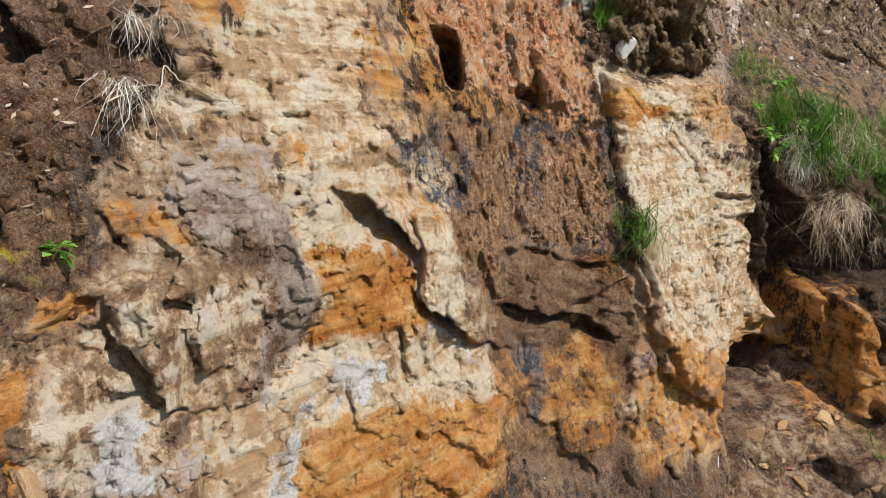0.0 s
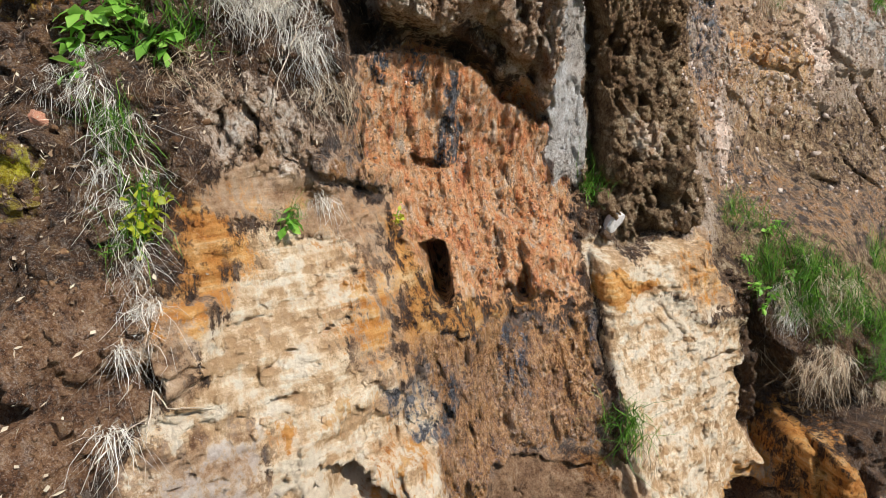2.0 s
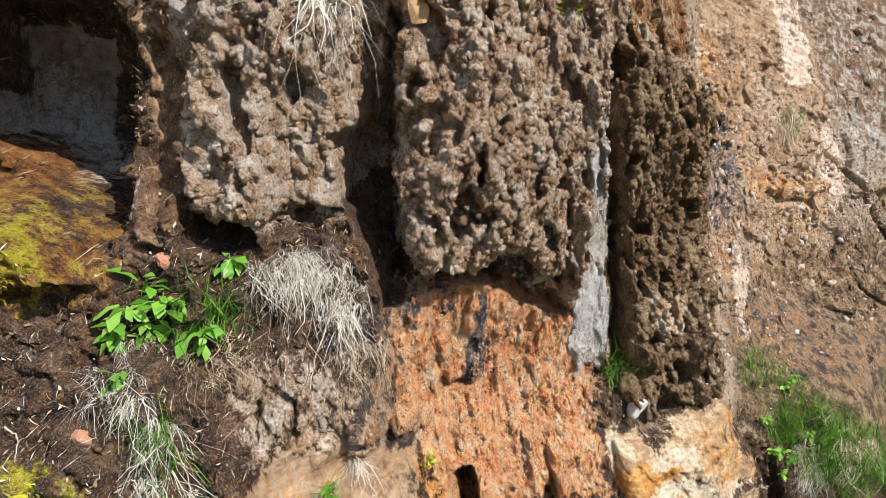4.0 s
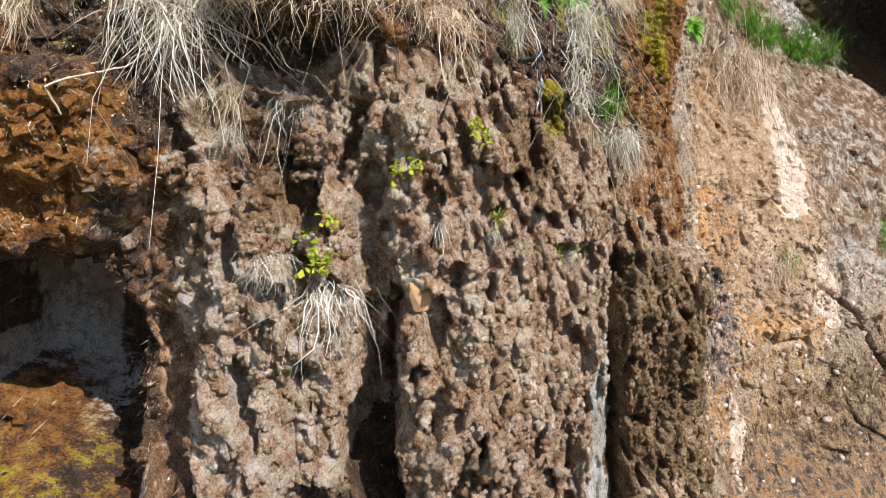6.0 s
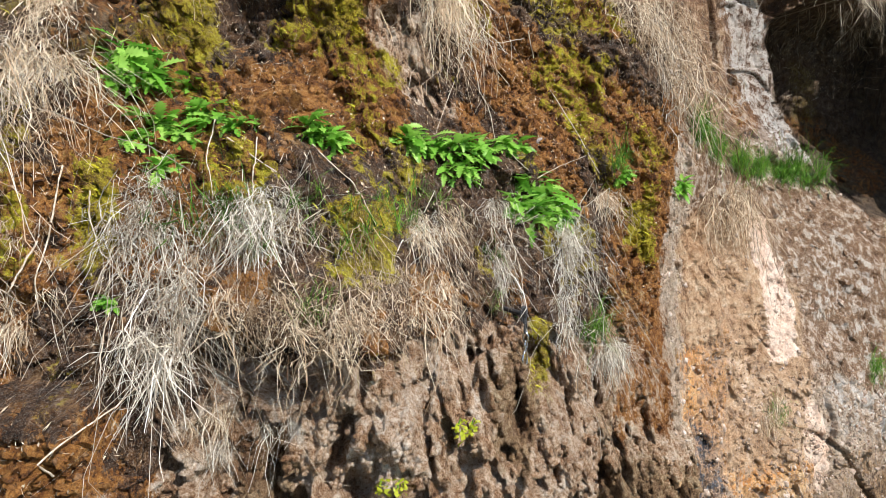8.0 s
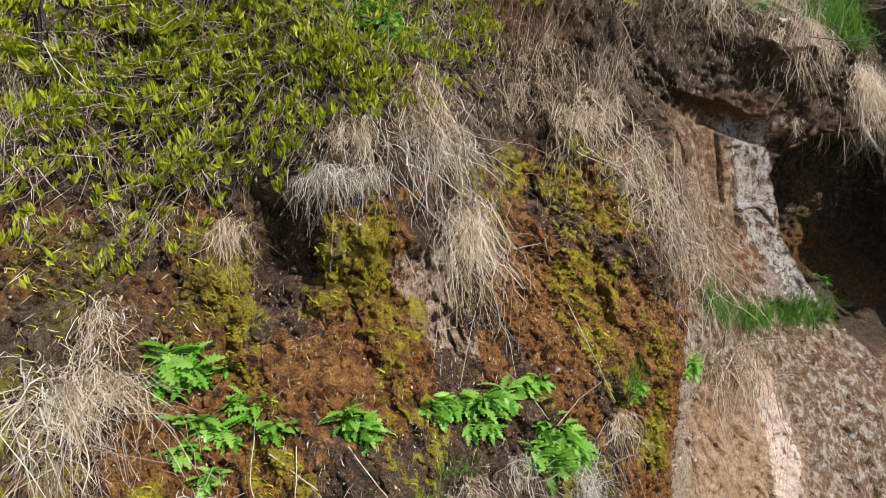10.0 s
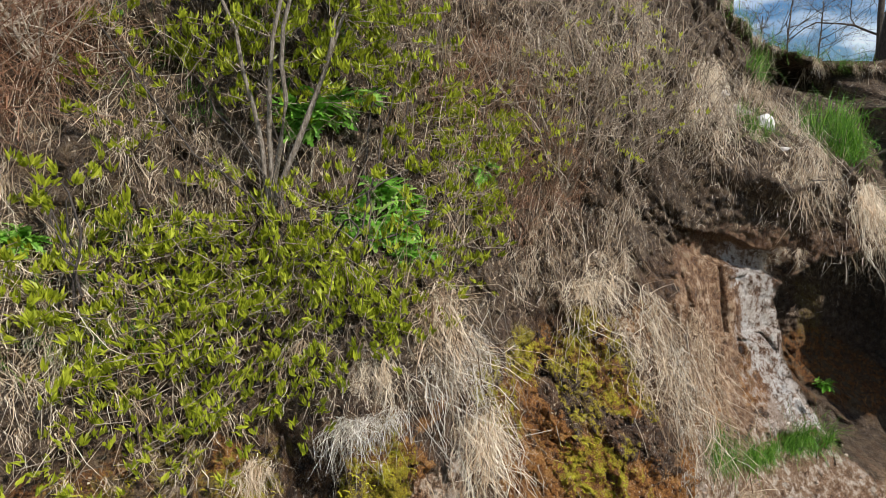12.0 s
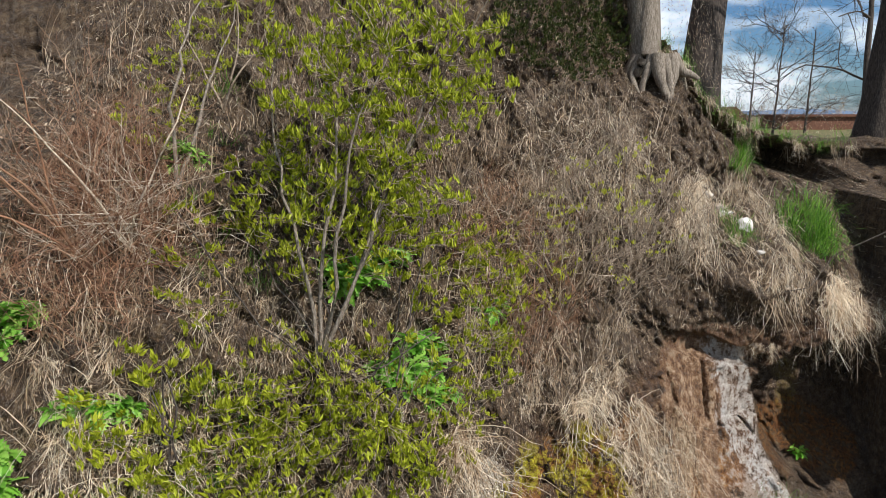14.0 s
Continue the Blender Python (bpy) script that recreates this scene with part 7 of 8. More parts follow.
# ---- leafy herbs ----
def leaf_shape(length, width, lobes, seed, fold=0.25, curl=0.35):
    """A lobed leaf along -y, folded along its rib and curling down."""
    r = np.random.default_rng(seed)
    n = lobes * 2 + 2
    t = np.linspace(0, 1, n)
    w = width * np.sin(np.pi * np.clip(t * 0.92 + 0.06, 0, 1)) ** 0.8
    w[1:-1] *= np.where(np.arange(1, n - 1) % 2 == 0, 1.25, 0.55) * r.uniform(0.85, 1.15, n - 2)
    y, z = -length * t, -curl * length * t * t + 0.25 * length * t
    rib = np.stack([0 * t, y, z], -1)
    left = np.stack([-w, y - 0.15 * w, z + fold * w], -1)
    right = np.stack([w, y - 0.15 * w, z + fold * w], -1)
    v = np.concatenate([left, rib, right])
    i = np.arange(n - 1)
    f = np.concatenate([np.stack([i, i + 1, n + i + 1, n + i], -1), np.stack([n + i, n + i + 1, 2 * n + i + 1, 2 * n + i], -1)])
    return v, f


HERB_LEAVES = [mesh_of("herb_leaf", *leaf_shape(0.105, 0.019, 6, 500 + k), HERB) for k in range(4)]
BROAD_LEAVES = [mesh_of("broad_leaf", *leaf_shape(0.10, 0.024, 1, 520 + k, 0.2, 0.5), HERB) for k in range(3)]
YOUNG_LEAVES = [mesh_of("young_leaf", *leaf_shape(0.026, 0.007, 1, 540 + k), YELLOWLEAF) for k in range(3)]
HERB_STALK = mesh_of("stalk", *tube([(0, 0, -0.02), (0.0, -0.01, 0.02), (0.004, -0.02, 0.05)], [0.006, 0.005, 0.003]), HERB)


def herb(center, size=1.0, leaves=36, kind="lobed", out=0.01):
    x, z = center
    shapes = {"lobed": HERB_LEAVES, "broad": BROAD_LEAVES, "young": YOUNG_LEAVES}[kind]
    label = {"lobed": "bright green leafy herb rosette rooted in the bank", "broad": "green broad-leaved herb on a mossy ledge", "young": "small yellow-green seedling plant on the tufa"}[kind]
    plant = base_of("herb", on_face(x, z, out), label, "plant", kind + " herbs", yaw_of(x, z))
    part("stalk", HERB_STALK, plant).scale = (size, size, size)
    for k in range(leaves):
        ob = part("leaf", shapes[int(rng.integers(len(shapes)))], plant)
        a, s = rng.uniform(-2.2, 2.2), size * rng.uniform(0.7, 1.7)
        ob.matrix_local = Matrix.Translation((0.02 * rng.normal() * size, -0.015 * size, 0.03 * size * rng.normal())) @ Euler((rng.uniform(-0.7, 0.9), rng.normal(0, 0.4), a)).to_matrix().to_4x4() @ Matrix.Scale(s, 4)


for c, s in (((-1.74, 8.26), 1.2), ((-1.62, 8.15), 1.0), ((-1.77, 8.15), 0.9), ((-1.54, 7.89), 1.0), ((-1.43, 7.83), 0.9), ((-1.62, 7.81), 0.8), ((-1.29, 7.95), 0.9), ((-1.11, 7.89), 0.7), ((-1.47, 7.67), 0.7),
             ((-0.76, 7.88), 1.0), ((-0.64, 7.79), 0.9), ((-0.24, 7.79), 1.0), ((-0.08, 7.75), 1.0), ((0.07, 7.72), 1.1), ((0.22, 7.73), 1.1), ((0.39, 7.72), 1.0), ((0.10, 7.60), 0.9),
             ((0.52, 7.48), 1.2), ((0.66, 7.39), 1.2), ((0.55, 7.30), 1.1), ((0.74, 7.28), 0.9), ((0.43, 7.38), 0.9), ((1.34, 7.50), 0.7), ((2.13, 7.33), 0.8),
             ((-1.29, 11.25), 1.7), ((-1.15, 11.34), 1.5), ((-1.37, 11.12), 1.5), ((-0.77, 10.35), 1.5), ((-0.99, 10.34), 1.3), ((-0.59, 10.37), 1.2),
             ((-4.10, 11.11), 1.6), ((-3.91, 11.16), 1.4), ((-4.16, 10.94), 1.4), ((-3.42, 10.46), 1.3), ((-3.18, 10.42), 1.3), ((-3.03, 10.43), 1.0), ((-3.92, 10.13), 1.5), ((-3.90, 9.88), 1.4),
             ((-1.28, 11.24), 1.5), ((-1.49, 11.26), 1.2), ((-0.82, 10.63), 1.5), ((-0.66, 10.52), 1.4), ((-0.97, 10.44), 1.2), ((-2.99, 12.41), 1.2), ((-2.82, 12.30), 1.2), ((-0.81, 10.30), 1.4), ((-0.60, 10.13), 1.3), ((0.05, 10.74), 1.2),
             ((5.44, 7.23), 1.0), ((-1.55, 7.11), 0.5)):
    herb(c, s)
    herb((c[0] + rng.choice((-1, 1)) * rng.uniform(0.07, 0.14) * s, c[1] + rng.uniform(-0.05, 0.04)), s * 0.8, 18)
for c, s in (((-1.33, 4.57), 1.0), ((-1.24, 4.52), 1.0), ((-1.38, 4.48), 0.9), ((-1.40, 4.39), 0.9), ((-1.30, 4.41), 0.8), ((-1.00, 4.66), 0.8), ((-1.07, 4.40), 0.9), ((-1.34, 4.27), 0.7), ((-0.60, 3.67), 0.7), ((-1.10, 2.65), 0.5)):
    herb(c, s * 0.8, 14, "broad", 0.03)
for c in herb_ledge:
    herb(c, 0.42, 14, "broad", 0.06)
for c, s in (((-0.70, 6.00), 1.1), ((-0.64, 5.95), 1.3), ((-0.59, 5.93), 1.0), ((-0.31, 6.30), 0.9), ((-0.23, 6.31), 0.8), ((0.16, 6.06), 0.9), ((0.52, 5.84), 0.9), ((0.63, 5.83), 0.8), ((0.04, 6.48), 1.0), ((0.11, 6.44), 0.8), ((-0.58, 6.11), 0.8), ((-1.02, 3.79), 1.4), ((-0.99, 3.75), 1.3), ((-1.02, 3.70), 1.2), ((-0.17, 3.62), 0.8)):
    herb(c, s, 26, "young", 0.05)


# ---- shrubs ----
def sprig_leaves(r, place, way, size):
    """A few small upright leaves round a twig's tip."""
    pieces = []
    for k in range(int(r.integers(5, 9))):
        d = np.array(way) + r.normal(0, 0.30, 3)
        d /= np.linalg.norm(d)
        s = np.cross(d, r.normal(size=3))
        s /= np.linalg.norm(s)
        L, w = size * r.uniform(0.6, 1.3), size * r.uniform(0.12, 0.22)
        o = np.array(place) + r.normal(0, 0.012, 3)
        n = np.cross(d, s)
        v = np.array([o, o + d * L * 0.4 + s * w + n * 0.1 * L, o + d * L * 0.45, o + d * L * 0.4 - s * w + n * 0.1 * L, o + d * L])
        pieces.append((v, np.array([[0, 1, 2], [0, 2, 3], [1, 4, 2], [2, 4, 3]])))
    return joined(pieces)


def leafy_shrub(label, root, crowns, seed, stems=5, leaf=0.082, free=(), thick=0.022):
    """crowns: (x, z, rx, rz, out, count) clouds of sprigs before the slope."""
    r = np.random.default_rng(seed)
    foot = on_face(*root)
    bush = base_of("leafy_shrub", foot, label, "shrub")
    tips, ways = [], []
    for c, rx, ry, rz, count in free:
        for k in range(count):
            q = r.normal(size=3)
            q *= r.uniform() ** 0.4 / np.linalg.norm(q)
            tips.append(np.array(c) + q * np.array([rx, ry, rz]))
            ways.append(np.array([r.normal(0, 0.3), r.normal(0, 0.3), 1.0]))
    for cx, cz, rx, rz, out, count in crowns:
        for x, z in spots((cx, cz), rx, rz, count, r):
            p = np.array(on_face(min(max(x, -5.9), 9.9), min(z, 16.0), r.uniform(0.05, 1.0) * out))
            tips.append(p)
            ways.append(np.array([r.normal(0, 0.35), -0.25 + r.normal(0, 0.3), 1.0]))
    tips = np.array(tips)
    o = np.array(foot)
    lines = []
    for k in range(stems):
        goal = tips[int(r.integers(len(tips)))]
        for tries in range(6):
            other = tips[int(r.integers(len(tips)))]
            if other[2] > goal[2]:
                goal = other
        t = np.linspace(0, 1, 12)[:, None]
        line = o + (goal - o) * t + np.array([0, -0.35, 0.0]) * (t * (1 - t)) * 1.5 + 0.16 * np.cumsum(r.normal(size=(12, 3)), 0) * t * (1 - t)
        lines.append(line)
        ob = part("stem", mesh_of("stem", *tube(line - o, np.linspace(thick, 0.005, 12), 7), BARK if thick > 0.015 else DARKBARK), bush)
    nodes = np.concatenate(lines)
    twigs, leaves = [], []
    for p, w in zip(tips, ways):
        d = np.linalg.norm(nodes - p, axis=1) + 1.2 * np.maximum(0, nodes[:, 2] - p[2])
        a = nodes[int(np.argmin(d))]
        start = p + (a - p) * min(1.0, 0.30 / (np.linalg.norm(a - p) + 1e-6))
        mid = (start + p) / 2 + r.normal(0, 0.04, 3)
        twigs.append(tube(np.array([start, mid, p]) - o, [0.0035, 0.0028, 0.002], 3))
        leaves.append(sprig_leaves(r, p - o, w, leaf))
        for extra in range(int(r.integers(1, 4))):
            q = start + (p - start) * r.uniform(0.3, 0.95)
            leaves.append(sprig_leaves(r, q - o, w + r.normal(0, 0.4, 3), leaf * 0.9))
    tagged(part("brushwood", mesh_of("brushwood", *joined(twigs), TWIG), bush), kind="stuff")
    tagged(part("foliage", mesh_of("foliage", *joined(leaves), YELLOWLEAF, True), bush, "young yellow-green spring leaves"), kind="stuff")
    return bush


def ell(c, rx, rz, out, count):
    return (c[0], c[1], rx, rz, out, count)


leafy_shrub("young shrub with yellow-green spring leaves on the slope", (-1.59, 10.49), [ell((-1.62, 10.32), 0.9, 0.5, 0.6, 70), ell((-0.00, 10.82), 0.5, 0.6, 0.6, 70)], 601, 5, 0.070, (((-0.97, 6.10, 13.15), 1.2, 0.6, 0.95, 400), ((-1.31, 6.20, 11.83), 1.2, 0.6, 0.75, 230)))
leafy_shrub("spreading shrub with small yellow-green leaves", (-1.16, 10.21), [ell((-1.43, 10.41), 1.3, 0.6, 0.8, 63), ell((-0.82, 10.00), 0.8, 0.4, 0.5, 36), ell((-2.26, 9.55), 0.9, 0.5, 0.5, 39), ell((-0.14, 10.18), 0.5, 0.6, 0.4, 24), ell((-1.30, 9.87), 0.9, 0.5, 0.5, 54), ell((-2.31, 9.01), 0.9, 0.35, 0.5, 36)], 602, 5, 0.070, thick=0.010)
leafy_shrub("low arching shrub with yellow-green leaves", (-2.66, 9.76), [ell((-2.47, 10.03), 0.8, 0.6, 0.5, 75), ell((-2.83, 10.49), 0.6, 0.5, 0.5, 40)], 603, 5, thick=0.012)
leafy_shrub("wide young shrub thick with yellow-green spring leaves", (-0.95, 9.80), [ell((-2.62, 11.51), 0.45, 0.6, 0.4, 35), ell((-2.13, 12.04), 0.5, 0.5, 0.5, 40), ell((-1.20, 12.07), 0.5, 0.5, 0.6, 45), ell((-0.45, 11.38), 0.5, 0.6, 0.5, 45), ell((0.09, 10.94), 0.35, 0.5, 0.4, 27), ell((-1.33, 10.07), 0.6, 0.35, 0.5, 45), ell((-2.19, 9.96), 0.6, 0.4, 0.4, 40), ell((-0.79, 9.85), 0.5, 0.35, 0.5, 40), ell((-2.32, 9.39), 0.5, 0.35, 0.4, 30), ell((-1.45, 9.41), 0.5, 0.35, 0.4, 30), ell((0.07, 10.21), 0.3, 0.3, 0.4, 15)], 605, 6, 0.072, thick=0.010)
leafy_shrub("thin sapling with first yellow-green leaves", (-2.89, 12.05), [ell((-3.20, 13.03), 0.35, 0.7, 0.5, 60), ell((-2.80, 13.62), 0.5, 0.5, 0.6, 50)], 604, 2, 0.05)


def bare_shrub(name, label, root, clouds, seed, material, stems=6, length=0.7, thick=0.003, up=0.7):
    """A leafless bush: a few stems and a cloud of fine twigs. clouds: (x, z, rx, rz, out, count)."""
    r = np.random.default_rng(seed)
    foot = on_face(*root)
    bush = base_of(name, foot, label, "shrub")
    o = np.array(foot)
    pieces = []
    for cx, cz, rx, rz, out, count in clouds:
        for x, z in spots((cx, cz), rx, rz, count, r):
            p = np.array(on_face(min(max(x, -5.9), 9.9), z, r.uniform(-0.05, 1.0) * out))
            n = facing(x, z)
            way = np.array([r.normal(0, 0.6) + 0.3 * n.x, n.y * 0.3 + r.normal(0, 0.35), up + r.normal(0, 0.45)])
            line = wander(p - o, way, length * r.uniform(0.4, 1.3), 7, 0.13, (0, 0, -0.2), r)
            pieces.append(tube(line, np.linspace(thick, thick * 0.35, 7) * r.uniform(0.6, 1.4), 3))
            for side in range(3):
                q = line[int(r.integers(2, 6))]
                pieces.append(tube(wander(q, way + r.normal(0, 0.8, 3), length * r.uniform(0.15, 0.4), 4, 0.25, (0, 0, 0), r), [thick * 0.6, thick * 0.5, thick * 0.4, thick * 0.25], 3))
    for k in range(stems):
        a = r.uniform(0, 6.28)
        line = wander((0, 0, 0), (math.cos(a) * 0.5, -0.5, 1.0), length * 2.0, 10, 0.12, (0, 0, 0.3), r)
        part("stem", mesh_of("stem", *tube(line, np.linspace(0.014, 0.004, 10), 6), material), bush)
    tagged(part("brushwood", mesh_of("brushwood", *joined(pieces), material), bush), kind="stuff")


bare_shrub("bare_shrub", "leafless grey-brown shrub with dense fine twigs", (0.95, 10.37), [ell((1.58, 11.33), 1.2, 1.0, 1.0, 170), ell((2.08, 11.11), 1.1, 0.7, 0.9, 110), ell((1.07, 12.18), 0.7, 0.9, 0.9, 80)], 611, TWIG, 9, 0.65, 0.0050)
leafy_shrub("twiggy shrub with the first few yellow-green leaves", (1.6, 10.9), [ell((1.7, 11.6), 1.0, 0.9, 0.8, 60), ell((0.6, 11.2), 0.5, 0.7, 0.5, 45)], 606, 4, 0.05, thick=0.008)
tufts("green", (2.2, 11.6), 0.9, 0.7, 40, 0.6, 0.02)
bare_shrub("bramble", "tangled russet bramble canes, dry", (-3.46, 11.38), [ell((-3.56, 12.07), 0.6, 0.9, 0.6, 150), ell((-3.47, 11.64), 0.6, 0.8, 0.5, 120)], 612, RUSTSTRAW, 5, 0.9, 0.0035, 0.5)
bare_shrub("dead_stems", "pale bleached dead stems leaning on the slope", (-3.19, 11.56), [ell((-3.22, 11.74), 0.4, 0.3, 0.5, 40), ell((0.16, 11.46), 0.25, 0.25, 0.5, 22), ell((-3.24, 11.73), 0.4, 0.4, 0.5, 30)], 613, PALESTEM, 2, 0.8, 0.004, 0.25)
bare_shrub("dry_twigs", "thin dry twigs over the slope", (-2.72, 12.74), [ell((-3.00, 12.85), 1.6, 1.0, 0.5, 160), ell((-0.99, 11.15), 1.4, 1.4, 0.7, 160)], 614, TWIG, 3, 0.6, 0.0028, 0.8)


# ---- single stems and roots that hang on the face ----
def stem_on_face(label, thick, out, *points, material=None):
    """A stem through places on the face, standing a little off it."""
    p = np.array([on_face(x, z, out + 0.02 * rng.normal()) for x, z in points])
    t = np.linspace(0, len(p) - 1, 6 * len(p))
    line = np.stack([np.interp(t, np.arange(len(p)), p[:, c]) for c in range(3)], -1) + 0.006 * np.cumsum(rng.normal(size=(len(t), 3)), 0) * 0.4
    ob = tagged(new("stem", mesh_of("stem", *tube(line - line[0], np.linspace(thick, thick * 0.5, len(line)), 5), material or PALESTEM)), label, "stem", "dead stems on the face")
    ob.location = line[0]


HANG = "pale dead stem hanging on the cliff"
stem_on_face(HANG, 0.005, 0.06, (0.67, 8.61), (0.72, 8.39), (0.91, 7.94), (1.08, 7.56))
stem_on_face(HANG, 0.004, 0.06, (0.64, 8.56), (0.42, 8.53), (0.20, 8.52), (0.04, 8.11), (-0.06, 7.82))
stem_on_face(HANG, 0.005, 0.08, (-1.79, 7.71), (-1.79, 7.48), (-1.80, 7.23), (-1.79, 7.09))
stem_on_face(HANG, 0.004, 0.10, (-1.62, 7.60), (-1.63, 7.48), (-1.58, 7.30), (-1.51, 7.25), (-1.44, 7.15))
stem_on_face(HANG, 0.004, 0.10, (-1.10, 7.83), (-0.83, 7.66), (-0.69, 7.52), (-0.64, 7.32))
stem_on_face(HANG, 0.004, 0.10, (-0.71, 7.79), (-0.48, 7.61), (-0.35, 7.40))
stem_on_face(HANG, 0.004, 0.10, (-1.23, 7.92), (-1.18, 7.72), (-1.10, 7.54))
stem_on_face(HANG, 0.004, 0.12, (-0.98, 7.83), (-0.94, 7.66), (-0.93, 7.48))
stem_on_face(HANG, 0.0035, 0.08, (-1.50, 7.08), (-1.47, 6.92), (-1.43, 6.79))
stem_on_face(HANG, 0.005, 0.08, (-1.56, 6.54), (-1.55, 6.64), (-1.38, 6.75), (-1.30, 6.84), (-1.24, 6.95))
stem_on_face(HANG, 0.004, 0.05, (0.27, 7.80), (0.43, 7.69), (0.53, 7.58))
stem_on_face(HANG, 0.003, 0.05, (0.59, 7.54), (0.80, 7.60), (1.00, 7.66))
stem_on_face(HANG, 0.004, 0.10, (0.39, 7.26), (0.45, 6.99), (0.45, 6.75))
stem_on_face(HANG, 0.004, 0.08, (-2.07, 7.32), (-1.97, 7.22), (-1.89, 7.10))
stem_on_face(HANG, 0.005, 0.10, (-1.83, 7.39), (-1.88, 7.20), (-1.93, 7.04))
stem_on_face(HANG, 0.004, 0.06, (-1.11, 4.10), (-1.07, 3.97), (-1.01, 3.86))
stem_on_face(HANG, 0.004, 0.10, (-0.54, 4.50), (-0.59, 4.36), (-0.64, 4.24), (-0.65, 4.12))
stem_on_face(HANG, 0.004, 0.08, (-1.71, 4.14), (-1.66, 4.10), (-1.62, 4.05))
stem_on_face(HANG, 0.003, 0.06, (-1.00, 3.06), (-0.97, 3.12), (-0.92, 3.14))
stem_on_face(HANG, 0.003, 0.05, (-0.93, 3.18), (-0.91, 3.12), (-0.90, 3.05))
stem_on_face(HANG, 0.003, 0.04, (-0.92, 3.18), (-0.86, 3.13), (-0.76, 3.06))
stem_on_face(HANG, 0.004, 0.10, (0.61, 9.93), (0.49, 9.73), (0.43, 9.65))
stem_on_face(HANG, 0.004, 0.10, (5.04, 9.42), (4.57, 9.29), (4.23, 9.19))
stem_on_face("thin dark bough leaning off the bank", 0.008, 0.5, (7.00, 11.09), (5.50, 10.61), (4.41, 10.46), (3.90, 10.47), material=DARKBARK)
for k in range(26):
    x0, z0 = spots((-1.26, 7.14), 0.35, 0.25, 1)[0]
    stem_on_face(HANG, 0.0025, 0.10, (x0, z0), (x0 + rng.normal(0, 0.04), z0 - 0.12), (x0 + rng.normal(0, 0.06), z0 - rng.uniform(0.2, 0.35)))
for k in range(14):
    x0, z0 = spots((6.24, 11.90), 1.0, 0.15, 1)[0]
    stem_on_face("pale root hanging from the undercut turf", 0.006, 0.3, (x0, z0), (x0 + rng.normal(0, 0.08), z0 - 0.15), (x0 + rng.normal(0, 0.12), z0 - rng.uniform(0.25, 0.6)), material=BARK)


trickle = np.array(on_face(*(1.69, 0.98), 0.03)) + np.array([(0, 0, 0), (0.002, -0.01, -0.10), (0.0, -0.02, -0.22), (0.003, -0.02, -0.36)])
trickle_ob = new("water_trickle", mesh_of("water_trickle", *tube(trickle - trickle[0], [0.004, 0.007, 0.006, 0.008], 8), mottled("white_water", (0.55, 0.56, 0.58), (0.72, 0.73, 0.75), (0.86, 0.87, 0.88), 60, 0.1, 0.6, 0.006, 0.6)))
trickle_ob.location = trickle[0]
tagged(trickle_ob, "thin white trickle of water running off the rock", "water")


# ---- stones ----
BLOCKS = [block(700 + k) for k in range(6)]
BLOCK_MESHES = {m.name: [mesh_of("stone", v, f, m, True) for v, f in BLOCKS] for m in (PALE, SANDSTONE, REDSTONE, GREYSTONE)}


def stone(center, sx, sy, sz, material, label, group="", sink=0.4, turn=None):
    x, z = center
    ob = tagged(new("stone", BLOCK_MESHES[material.name][int(rng.integers(6))]), label, "stone", group)
    ob.matrix_world = Matrix.Translation(on_face(x, z, -sink * sy + sy * 0.6)) @ Matrix.Rotation(yaw_of(x, z) if turn is None else turn, 4, "Z") @ Euler((rng.normal(0, 0.15), rng.normal(0, 0.15), 0)).to_matrix().to_4x4() @ Matrix.Diagonal((sx, sy, sz, 1))


stone((1.13, 3.47), 0.085, 0.07, 0.125, PALE, "pale grey limestone lump below the tufa pillar")
stone((-1.44, 4.08), 0.045, 0.03, 0.045, REDSTONE, "pink-red flat stone stuck in the earth")
stone((-1.44, 4.08), 0.04, 0.03, 0.05, REDSTONE, "pink-red flat stone stuck in the earth")
stone((-0.22, 5.72), 0.075, 0.05, 0.085, SANDSTONE, "orange sandstone block set in the tufa")
stone((-0.06, 5.25), 0.07, 0.04, 0.06, SANDSTONE, "pale sandstone block set in the tufa")
stone((1.59, 5.48), 0.05, 0.05, 0.07, SANDSTONE, "ochre sandstone lump on the tufa pillar")
stone((0.73, 1.92), 0.035, 0.04, 0.05, SANDSTONE, "sandstone chip on the wet ledge")
stone((-1.24, 5.72), 0.045, 0.05, 0.06, GREYSTONE, "small grey rock knob beside the cave")
stone((-1.24, 4.65), 0.10, 0.07, 0.06, REDSTONE, "red sandstone ledge block beside the cave")
stone((-1.12, 2.00), 0.05, 0.05, 0.09, SANDSTONE, "pale sandstone lump at the foot of the face")
stone((4.07, 11.06), 0.22, 0.18, 0.20, PALE, "pale limestone block sticking out of the bank")
stone((3.82, 11.24), 0.18, 0.15, 0.10, PALE, "pale limestone block sticking out of the bank")
stone((4.10, 10.78), 0.10, 0.10, 0.06, PALE, "pale limestone piece sticking out of the bank")
stone((3.65, 11.50), 0.14, 0.12, 0.09, PALE, "pale limestone piece sticking out of the bank")
stone((3.81, 11.31), 0.16, 0.12, 0.10, GREYSTONE, "grey stone sticking out of the bank")
stone((0.66, 7.77), 0.05, 0.05, 0.04, GREYSTONE, "small grey stone between the herbs")
stone((-4.26, 11.42), 0.10, 0.10, 0.12, SANDSTONE, "tan stone bedded in the slope")
